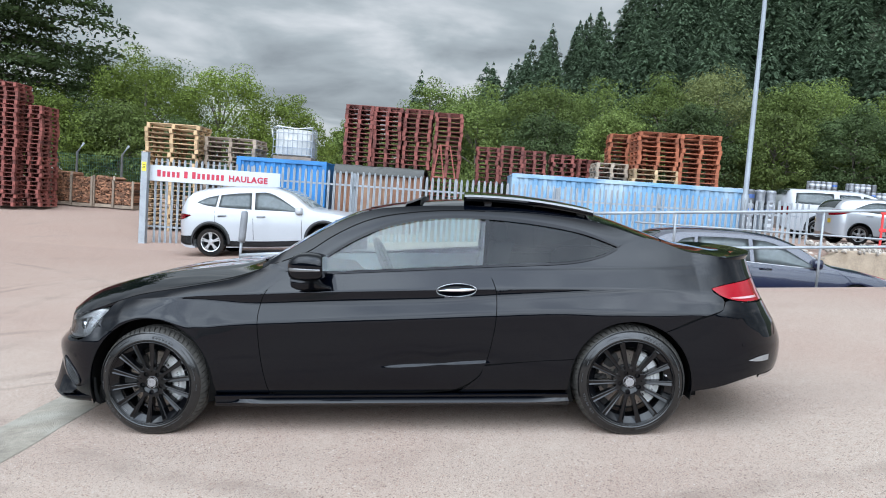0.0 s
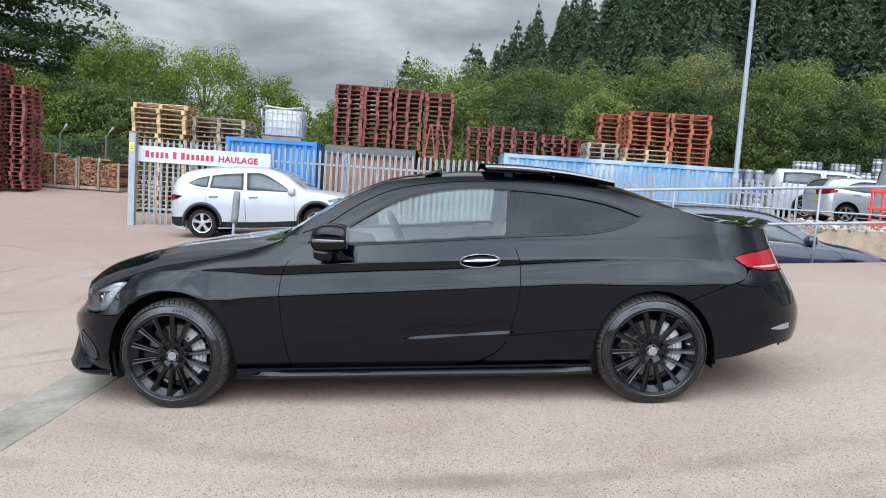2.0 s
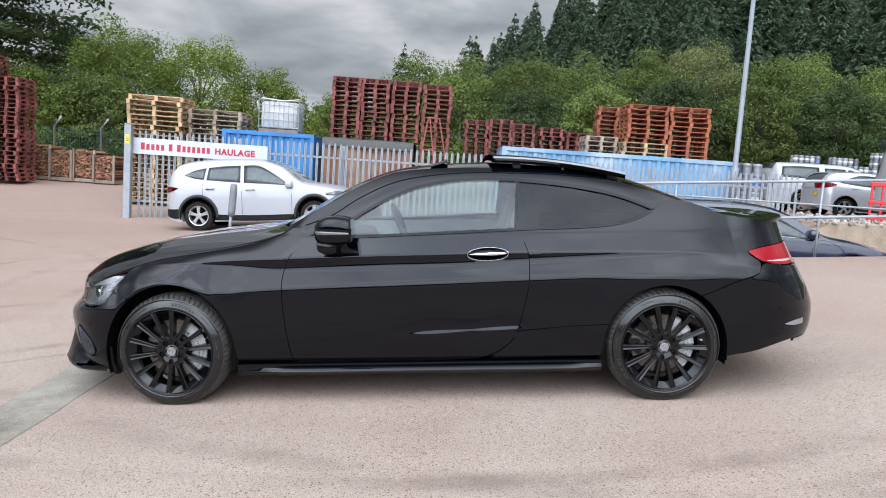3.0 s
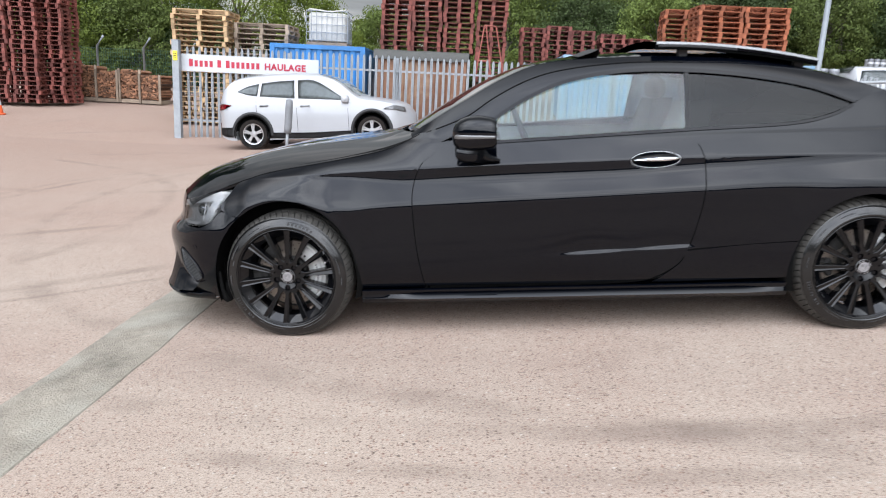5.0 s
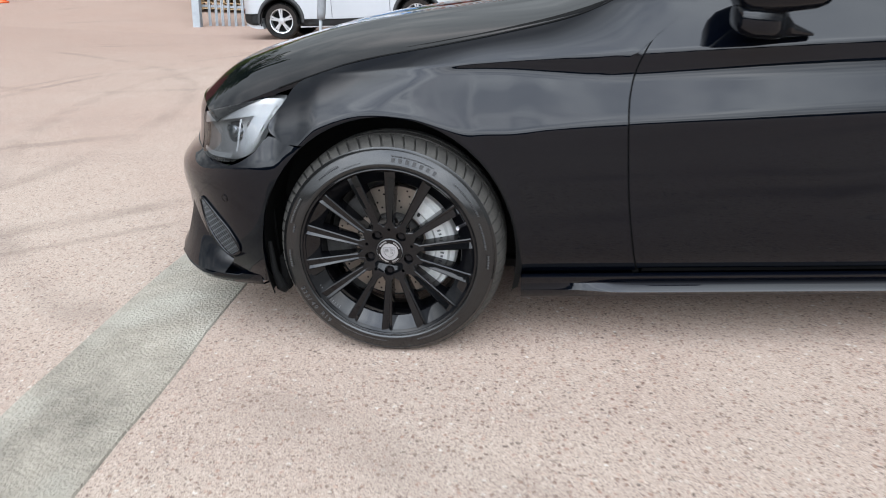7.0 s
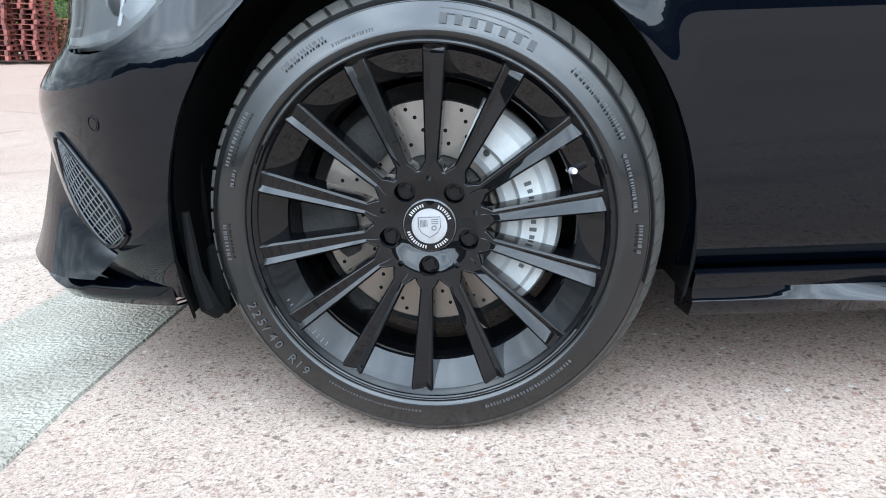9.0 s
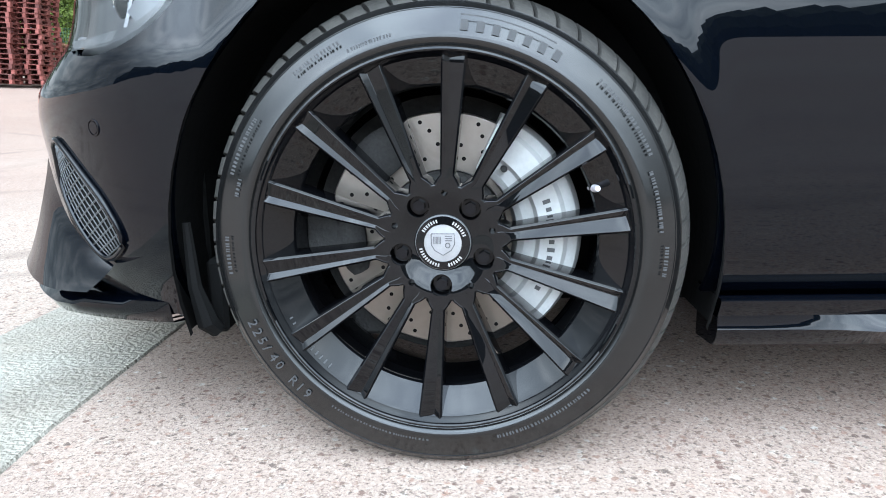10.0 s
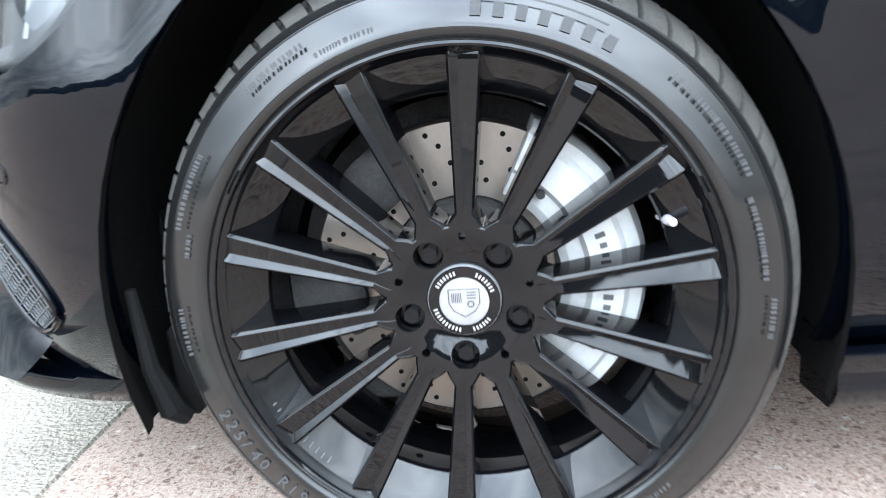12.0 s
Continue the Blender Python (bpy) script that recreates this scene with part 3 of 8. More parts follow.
def bearer_mesh(d, seed):
    """One bearer of a pallet: top rail, three blocks and bottom rail, as one piece 0.1 m wide."""
    rnd = random.Random(seed)
    ys = [-d / 2, -d / 2 + 0.14, -0.07, 0.07, d / 2 - 0.14, d / 2]
    zs = [0.0, 0.021, 0.101, 0.121]
    solid = lambda i, j: 0 <= i < 5 and 0 <= j < 3 and (j != 1 or i % 2 == 0)
    verts = [(x, y + (rnd.uniform(-0.008, 0.008) if 0 < k < 5 else 0), z) for x in (-0.05, 0.05) for k, y in enumerate(ys) for z in zs]
    at = lambda side, i, j: side * 24 + i * 4 + j
    faces = []
    for i in range(5):
        for j in range(3):
            if not solid(i, j):
                continue
            faces.append((at(0, i, j), at(0, i, j + 1), at(0, i + 1, j + 1), at(0, i + 1, j)))
            faces.append((at(1, i, j), at(1, i + 1, j), at(1, i + 1, j + 1), at(1, i, j + 1)))
            for di, dj, q, w in ((-1, 0, (i, j), (i, j + 1)), (1, 0, (i + 1, j + 1), (i + 1, j)), (0, -1, (i + 1, j), (i, j)), (0, 1, (i, j + 1), (i + 1, j + 1))):
                if not solid(i + di, j + dj):
                    faces.append((at(0, *q), at(1, *q), at(1, *w), at(0, *w)))
    return data_mesh("bearer", verts, faces)


def first_pallet(kind, mat, label, group, w, d):
    """One pallet: six deck boards nailed across three bearers."""
    rnd = random.Random(len(PALLETS) + 3)
    made = thing("pallet", label, "pallet", group)
    bearer = bearer_mesh(d, len(PALLETS))
    for x in (-w / 2 + 0.05, 0, w / 2 - 0.05):
        mesh_part("bearer", bearer, mat, made, at=pose(x, 0, 0))
    verts, faces = [], []
    quick_box(verts, faces, -w / 2, w / 2, -0.055, 0.055, 0.0, 0.020)
    board = data_mesh("deck_board", verts, faces)
    for k in range(6):
        mesh_part("deck_board", board, mat, made, at=pose(rnd.uniform(-0.006, 0.006), -d / 2 + 0.055 + (d - 0.11) * k / 5, 0.1215 + rnd.uniform(0, 0.0012)))
    PALLETS[kind] = made
    return made


def pallet_stack(x, y, z, count, kind, mat, label, group, w=1.0, d=1.2, turn=0, seed=0, topple=0.012):
    rnd = random.Random(seed)
    for k in range(count):
        at = pose(x + rnd.uniform(-topple, topple) * 2.2, y + rnd.uniform(-topple, topple) * 2.2, z + 0.1435 * k, 0, 0, turn + rnd.uniform(-1.8, 1.8))
        if kind not in PALLETS:
            first_pallet(kind, mat, label, group, w, d).matrix_basis = at
        else:
            tagged(copy_thing(PALLETS[kind], at), label, "pallet", group)


def yard_stock():
    g = lambda x, y: ground_height(x, y)
    corrugated("shipping_container", "bright blue corrugated steel shipping container", -5.28, -2.58, 17.0, 19.4, -0.1, 2.27, BLUE_STEEL)
    corrugated("shipping_container", "long faded pale-blue corrugated steel container", 2.92, 9.85, 17.1, 19.6, 0.0, 2.33, PALE_BLUE_STEEL)
    skip = corrugated("covered_skip", "brown steel skip under a grey tarpaulin", -2.28, 0.26, 17.0, 19.2, -0.1, 2.12, BROWN_STEEL)
    bm = bmesh.new()
    rows = []
    for i in range(15):
        x = -2.34 + 2.66 * i / 14
        rows.append([(x, 16.93, 1.98 + 0.03 * noise.noise((x * 3, 0, 0))), (x, 16.94, 2.16 + 0.02 * noise.noise((x * 2, 1, 0))), (x, 17.1, 2.24 + 0.03 * noise.noise((x * 2, 2, 0))),
                     (x, 18.0, 2.26 + 0.05 * noise.noise((x * 2, 3, 0))), (x, 19.25, 2.2), (x, 19.3, 1.9)])
    skin(bm, rows)
    part("tarpaulin", bm, TARP, skip, "sagging grey tarpaulin cover", smooth=True)
    # pallets stacked on the skip
    for i, x in enumerate((-1.9, -1.0, -0.06, 0.9)):
        z0 = 2.29 if i < 3 else 0.95
        n = int((4.16 - z0) / 0.1435)
        pallet_stack(x, 18.75 + 0.05 * i, z0, n, "red", RED_WOOD, "dark red stained wooden pallet in a tall stack", "red pallet stacks", 0.88, 1.0, 0, i)
    for i, x in enumerate((2.25, 3.05, 3.87, 4.85, 5.65, 6.3)):
        n = (9, 9, 9, 8, 8, 6)[i]
        base = 2.34 - 0.62 + 0.1 * (i % 2)
        pallet_stack(x, 20.6 + 0.15 * i, base + 0.25, n, "red_b", RED_WOOD, "dark red stained wooden pallet in a stack", "red pallet stacks", 0.78, 1.0, 0 if i < 4 else 12, i + 9)
    pallet_stack(6.1, 19.0, 2.33, 4, "grey", GREY_WOOD, "greyed wooden pallet in a low stack on a container", "grey pallets", 1.0, 1.0, 3, 31)
    pallet_stack(7.35, 18.5, 2.33, 3, "pale", PALE_WOOD, "pale wooden pallet at the foot of a stack", "pale pallets", 1.4, 1.0, 1, 41)
    pallet_stack(7.35, 18.5, 2.33 + 3 * 0.1435, 8, "orange", ORANGE_WOOD, "orange-red stained wooden pallet in a tall stack", "orange pallet stacks", 1.25, 1.0, 1, 51)
    pallet_stack(8.66, 18.5, 2.33, 11, "orange_b", ORANGE_WOOD, "orange-red stained wooden pallet in a tall stack", "orange pallet stacks", 1.22, 1.0, -1, 61)
    pallet_stack(6.9, 20.4, 2.4, 11, "orange", ORANGE_WOOD, "orange-red stained wooden pallet in a tall stack", "orange pallet stacks", 1.25, 1.0, -4, 71)
    # pale pallets behind the sign
    for i, (x, top) in enumerate(((-7.45, 3.12), (-5.75, 2.84))):
        n = int((top + 0.35) / 0.1435)
        pallet_stack(x, 18.0 + 0.4 * i, top - n * 0.1435, n, "pale_wide" if not i else "grey_wide", PALE_WOOD if not i else GREY_WOOD, "weathered pale wooden pallet in a tall stack", "pale pallets", 1.6, 1.2, 2 - 3 * i, 81 + i, 0.02)
    # tall dark red stacks at the yard's far corner
    for i, (x, y, top) in enumerate(((-17.0, 20.2, 4.7), (-16.0, 20.3, 4.55), (-15.0, 20.0, 4.48), (-14.1, 20.1, 4.35), (-13.40, 20.5, 3.72))):
        z = ground_height(x, y)
        pallet_stack(x, y, z, int((top - z) / 0.1435), "red_corner", RED_WOOD, "dark red stained wooden pallet in a very tall stack", "corner pallet stacks", 0.84, 1.0, (2, -3, 0, 4, -2)[i], 91 + i, 0.02)


before = set(bpy.data.objects)
palisade_fence()
haulage_sign()
yard_stock()
# the fence line and its stock, set out from the gate post
for o in [o for o in bpy.data.objects if o not in before and o.parent is None]:
    o.matrix_basis = Matrix.Translation((0.20, 0, 0.09)) @ o.matrix_basis


# ---- the coupe's wheels ----
WHEEL_R = 0.331


def arc_text(text, radius, size, mid_deg, flip=False):
    """Raised letters round a tyre's flank, as one mesh lying in the plane y = 0."""
    bm = bmesh.new()
    step = size * 0.72 / radius
    for i, ch in enumerate(text):
        if ch == " ":
            continue
        me = lettering(ch, size, 0.0008)
        a = radians(mid_deg) + (i - (len(text) - 1) / 2) * step * (1 if flip else -1)
        turn = a - math.pi / 2 if not flip else a + math.pi / 2
        m = Matrix.Translation((radius * math.cos(a), 0, radius * math.sin(a))) @ Matrix.Rotation(-turn, 4, "Y") @ Matrix.Rotation(math.pi / 2, 4, "X") @ Matrix.Translation((-size * 0.3, -size * 0.33, 0))
        me.transform(m)
        bm.from_mesh(me)
        bpy.data.meshes.remove(me)
    return bm


def tyre_mesh():
    bm = bmesh.new()
    flank_prof = [(0.2480, -0.012), (0.2500, -0.021), (0.2525, -0.0225), (0.2545, -0.020), (0.2560, -0.0225), (0.2590, -0.0252), (0.2630, -0.0258), (0.2670, -0.0246), (0.2760, -0.0212), (0.2880, -0.0164), (0.2985, -0.0118),
                  (0.2990, -0.0126), (0.3003, -0.0120), (0.3010, -0.0102), (0.3080, -0.0050)]
    lathe(bm, flank_prof, 128)
    return bm


def tread_mesh():
    """Shoulder blocks cut by slots, and the grooved tread band."""
    bm = bmesh.new()
    n = 64
    prof = [(0.3078, -0.0052), (0.3128, 0.0020), (0.3180, 0.0110), (0.3228, 0.0215), (0.3272, 0.0345), (0.3308, 0.0490), (0.3310, 0.0560), (0.3230, 0.0570), (0.3230, 0.0660), (0.3310, 0.0670), (0.3312, 0.098),
            (0.3230, 0.099), (0.3230, 0.108), (0.3310, 0.109), (0.3300, 0.140), (0.3240, 0.165), (0.3100, 0.185), (0.2900, 0.196), (0.2480, 0.190)]
    cut = [0.0, 0.005, 0.008, 0.009, 0.009, 0.008, 0.0] + [0.0] * 12
    skew = [0.0, 0.006, 0.014, 0.024, 0.036, 0.050, 0.05] + [0.05] * 12
    cols = []
    for k in range(n):
        for frac, deep in ((0.0, 0), (0.80, 0), (0.815, 1), (0.985, 1)):
            a = 2 * math.pi * (k + frac) / n
            cols.append([bm.verts.new(((r - c * deep) * math.cos(a + s), y + (0.002 if deep and c else 0), (r - c * deep) * math.sin(a + s))) for (r, y), c, s in zip(prof, cut, skew)])
    for i in range(len(cols)):
        q, w = cols[i], cols[(i + 1) % len(cols)]
        for j in range(len(prof) - 1):
            bm.faces.new((q[j], q[j + 1], w[j + 1], w[j]))
    return bm


def cut_holes(me, cutters):
    """The mesh with the cutters' meshes taken out of it."""
    ob = new("blank", me)
    tools = []
    for k, c in enumerate(cutters):
        t = new("cutter", c)
        tools.append(t)
        mod = ob.modifiers.new("cut", "BOOLEAN")
        mod.operation, mod.object, mod.solver = "DIFFERENCE", t, "EXACT"
    bpy.context.view_layer.update()
    done = bpy.data.meshes.new_from_object(ob.evaluated_get(bpy.context.evaluated_depsgraph_get()))
    for o in (ob, *tools):
        bpy.data.objects.remove(o)
    return done


SPOKES, SPOKE_PHASE = 14, 85.2


def spoke_mesh():
    """One spoke pointing along +x: two facets meeting in a shallow off-centre valley, crisp bevelled edges and deep flanks."""
    bm = bmesh.new()
    # r, half face width, half width at the chamfer's foot, face y, chamfer depth, back y
    secs = [(0.072, 0.0140, 0.0172, 0.0026, 0.003, 0.050), (0.0785, 0.0120, 0.0174, 0.0021, 0.004, 0.049), (0.084, 0.0080, 0.0146, 0.0014, 0.0056, 0.048), (0.092, 0.0058, 0.0126, 0.0004, 0.0066, 0.047),
            (0.105, 0.0050, 0.0120, -0.0012, 0.0070, 0.046), (0.14, 0.0060, 0.0138, -0.0048, 0.0075, 0.045), (0.18, 0.0076, 0.0162, -0.0094, 0.0080, 0.044), (0.208, 0.0094, 0.0184, -0.0126, 0.0080, 0.043),
            (0.222, 0.0106, 0.0196, -0.0142, 0.0076, 0.041), (0.2315, 0.0120, 0.0204, -0.0152, 0.0070, 0.036), (0.2370, 0.0134, 0.0208, -0.0154, 0.0060, 0.030), (0.2418, 0.0146, 0.0210, -0.0150, 0.005, 0.022)]
    rows = []
    for r, wf, wc, yf, deep, yb in secs:
        wide = 0.0094 + 0.0066 * (r - 0.09) / 0.145 if r > 0.086 else wc
        dip = 0.40 * (wide - 0.003) * step_up(r, 0.080, 0.110)
        half = [(wide - 0.0003, yb), (wide, yf + 0.0040), (wide - 0.0002, yf + 0.0026), (wide - 0.0024, yf + 0.0003), (wide - 0.0030, yf), (wide - 0.0034, yf + 0.0001)]
        lay = 0.38 * (wide - 0.003)
        rows.append([(r, y, -w) for w, y in half] + [(r, yf + dip - 0.0002, lay - 0.001), (r, yf + dip, lay), (r, yf + dip - 0.0002, lay + 0.0006)] + [(r, y, w) for w, y in half[::-1]] + [(r, yb, 0.0), (r, yb, -half[0][0])])
    skin(bm, rows)
    bmesh.ops.remove_doubles(bm, verts=bm.verts, dist=0.00005)
    return bm


def rim_meshes():
    # barrel with lip and inner step
    bm = bmesh.new()
    lathe(bm, [(0.2525, -0.0195), (0.2515, -0.0225), (0.2490, -0.0232), (0.2470, -0.0222), (0.2462, -0.0195), (0.2440, -0.0165), (0.2418, -0.0140), (0.2400, -0.0112), (0.2372, -0.0085), (0.2300, -0.0022), (0.2120, 0.0134), (0.2070, 0.0180), (0.2048, 0.0225),
               (0.2040, 0.065), (0.2040, 0.10), (0.2180, 0.15), (0.2300, 0.185), (0.2420, 0.190)], 128)
    bmesh.ops.remove_doubles(bm, verts=bm.verts, dist=0.00005)
    barrel = bpy.data.meshes.new("rim")
    bm.to_mesh(barrel)
    bm.free()
    bm = bmesh.new()
    sp = spoke_mesh()
    one = bpy.data.meshes.new("spoke")
    sp.to_mesh(one)
    sp.free()
    # hub: a dished disc with five bolt pockets and small locating holes
    hub = bmesh.new()
    prof = [(0.0, 0.020), (0.0374, 0.020), (0.0378, 0.0128), (0.0390, 0.0118), (0.0410, 0.0114), (0.048, 0.0092), (0.058, 0.0058), (0.066, 0.0034), (0.072, 0.0024), (0.0780, 0.0022), (0.0795, 0.0034), (0.0803, 0.0060), (0.0805, 0.050), (0.0, 0.050)]
    lathe(hub, prof, 96)
    bmesh.ops.remove_doubles(hub, verts=hub.verts, dist=0.00005)
    bmesh.ops.recalc_face_normals(hub, faces=hub.faces)
    hub_me = bpy.data.meshes.new("hub")
    hub.to_mesh(hub_me)
    hub.free()
    cut = bmesh.new()
    for k in range(5):
        for r, off, rad, deep in ((0.0585, 0, 0.0146, 0.038), (0.0685, 36, 0.0043, 0.022)):
            a = radians(-93 + 72 * k + off)
            made = bmesh.ops.create_cone(cut, cap_ends=True, segments=28, radius1=rad * 0.97, radius2=rad * 1.05, depth=deep + 0.02, matrix=Matrix.Translation((r * math.cos(a), (deep - 0.02) / 2, r * math.sin(a))) @ Matrix.Rotation(math.pi / 2, 4, "X"))
    cut_me = bpy.data.meshes.new("cutter")
    cut.to_mesh(cut_me)
    cut.free()
    hub_me = cut_holes(hub_me, [cut_me])
    return barrel, one, hub_me


def cap_parts(wheel):
    """Silver centre cap with a black ring; its emblem as plain shapes."""
    bm = bmesh.new()
    lathe(bm, [(0.0, -0.0012), (0.020, -0.0010), (0.0365, 0.0005), (0.0374, 0.0020), (0.0374, 0.012)], 64)
    cap = sharp_part("centre_cap", bm, CAP_SILVER, wheel, "silver centre cap with a plain shield emblem")
    cap.matrix_basis = pose(0, 0.0075, 0)
    bm = bmesh.new()
    lathe(bm, [(0.0252, -0.0011), (0.0256, -0.0019), (0.0358, -0.0009), (0.0364, 0.0004)], 64)
    sharp_part("cap_ring", bm, BLACK_RIM, cap)
    bm = bmesh.new()
    for a0, a1 in ((20, 75), (105, 160), (195, 265), (285, 330)):
        for k in range(int((a1 - a0) / 7)):
            a = radians(a0 + 7 * k)
            m = Matrix.Rotation(-a, 4, "Y") @ Matrix.Translation((0.0306, -0.0017, 0))
            box(bm, -0.0022, 0.0022, -0.0003, 0.0003, -0.0010, 0.0010, m=m)
    tagged(part("cap_mark", bm, ALLOY, cap), kind="stuff")
    bm = bmesh.new()
    # a shield outline, hatching on one half and a small round shape on the other
    line = [(-0.0155, 0.013), (0.0155, 0.013), (0.0155, -0.002), (0.011, -0.010), (0.0, -0.0165), (-0.011, -0.010), (-0.0155, -0.002), (-0.0155, 0.013)]
    tube(bm, [(x, -0.0016, z) for x, z in line], 0.0006, 5)
    for k in range(6):
        box(bm, -0.0125 + 0.0018 * k, -0.0117 + 0.0018 * k, -0.0019, -0.0008, -0.001, 0.009)
    for k in range(9):
        a = 2 * math.pi * k / 9
        box(bm, 0.0065 + 0.003 * math.cos(a) - 0.0008, 0.0065 + 0.003 * math.cos(a) + 0.0008, -0.0019, -0.0008, -0.003 + 0.003 * math.sin(a) - 0.0008, -0.003 + 0.003 * math.sin(a) + 0.0008)
    for k in range(3):
        box(bm, 0.003, 0.0125, -0.0019, -0.0008, 0.003 + 0.003 * k, 0.0040 + 0.003 * k)
    tagged(part("cap_shield", bm, MID_PRINT, cap), kind="stuff")


def brake_set(car, cx):
    # drilled disc with its bell
    bm = bmesh.new()
    lathe(bm, [(0.088, 0.110), (0.090, 0.098), (0.1695, 0.098), (0.171, 0.100), (0.171, 0.124), (0.168, 0.126), (0.09, 0.126)], 96)
    bmesh.ops.remove_doubles(bm, verts=bm.verts, dist=0.00005)
    disc = sharp_part("brake_disc", bm, DISC_STEEL, car, "drilled steel brake disc")
    disc.matrix_basis = pose(cx, 0.0, WHEEL_R)
    verts, faces = [], []
    bm = bmesh.new()
    for k in range(24):
        for j, r in enumerate((0.108, 0.126, 0.146, 0.160)):
            a = 2 * math.pi * (k + j * 0.27) / 24
            bmesh.ops.create_circle(bm, cap_ends=True, segments=12, radius=0.0030, matrix=Matrix.Translation((r * math.cos(a), 0.0972, r * math.sin(a))) @ Matrix.Rotation(math.pi / 2, 4, "X"))
    tagged(part("disc_drilling", bm, DEEP_BLACK, disc), kind="stuff")
    bm = bmesh.new()
    lathe(bm, [(0.0, 0.066), (0.070, 0.066), (0.085, 0.070), (0.088, 0.082), (0.088, 0.112)], 64)
    part("disc_bell", bm, CAST_IRON, disc, smooth=True)
    # caliper on the rear side of the front disc
    bm = bmesh.new()
    rows = []
    for k in range(25):
        u = k / 24
        a = radians(64 - 114 * u)
        b = math.sin(math.pi * min(max(u, 0.02), 0.98)) ** 0.35
        rows.append([(r * math.cos(a), y, r * math.sin(a)) for r, y in ((0.098 + 0.012 * (1 - b), 0.090), (0.103, 0.064 + 0.018 * (1 - b)), (0.112, 0.058 + 0.022 * (1 - b)), (0.128, 0.0565 + 0.022 * (1 - b)), (0.133, 0.047 + 0.028 * (1 - b)), (0.165, 0.046 + 0.028 * (1 - b)), (0.172, 0.055 + 0.024 * (1 - b)), (0.186 - 0.01 * (1 - b), 0.060), (0.194 - 0.012 * (1 - b), 0.078), (0.194 - 0.012 * (1 - b), 0.14))])
    g = skin(bm, rows)
    bm.faces.new(g[0])
    bm.faces.new(g[-1][::-1])
    cal = sharp_part("brake_caliper", bm, CALIPER, car, "silver painted brake caliper with plain dark marks", angle=18)
    cal.matrix_basis = pose(cx, 0.0, WHEEL_R)
    # maker's name as bars round the caliper
    bm = bmesh.new()
    for k in range(12):
        if k == 8:
            continue
        a = radians(19 - 4.4 * k)
        h = 0.0075 if k % 3 else 0.0105
        m = Matrix.Rotation(-a, 4, "Y") @ Matrix.Translation((0.149, 0.0462, 0))
        box(bm, -h * 0.5, h * 0.5, -0.0006, 0.0006, -0.0028, 0.0028, m=m)
    tagged(part("caliper_mark", bm, GREY_PRINT, cal), kind="stuff")
    for a, r in ((48, 0.125), (-44, 0.125)):
        bm = bmesh.new()
        c = radians(a)
        bmesh.ops.create_cone(bm, cap_ends=True, segments=16, radius1=0.005, radius2=0.0045, depth=0.02, matrix=Matrix.Translation((r * math.cos(c), 0.062, r * math.sin(c))) @ Matrix.Rotation(math.pi / 2, 4, "X"))
        part("caliper_bolt", bm, CAST_IRON, cal)
    # dark pad carriers lying over the disc's forward half
    for a0, a1, r0, r1 in ((112, 146, 0.112, 0.176), (168, 205, 0.116, 0.158)):
        bm = bmesh.new()
        rows = []
        for k in range(9):
            a = radians(a0 + (a1 - a0) * k / 8)
            w = 0.010 * abs(k / 4 - 1) ** 3
            rows.append([(r * math.cos(a), y, r * math.sin(a)) for r, y in ((r0 + w, 0.096), (r0 + w, 0.084), (r0 + w + 0.006, 0.080), (r1 - w - 0.012, 0.078), (r1 - w, 0.084), (r1 - w, 0.12))])
        g = skin(bm, rows)
        bm.faces.new(g[0])
        bm.faces.new(g[-1][::-1])
        sharp_part("pad_carrier", bm, CAST_IRON, car, "dark brake pad carrier").matrix_basis = pose(cx, 0.0, WHEEL_R)
    # carrier block seen on the forward side
    bm = bmesh.new()
    box(bm, -0.205, -0.150, 0.085, 0.15, -0.045, 0.03, 0.006)
    box(bm, -0.15, -0.06, 0.13, 0.16, -0.17, -0.10, 0.006)
    ob = part("carrier", bm, CAST_IRON, car)
    ob.matrix_basis = pose(cx, 0.0, WHEEL_R)
    bm = bmesh.new()
    lathe(bm, [(0.0, 0.150), (0.19, 0.150), (0.195, 0.140)], 48)
    ob = part("splash_shield", bm, CAST_IRON, car, smooth=True)
    ob.matrix_basis = pose(cx, 0.0, WHEEL_R)


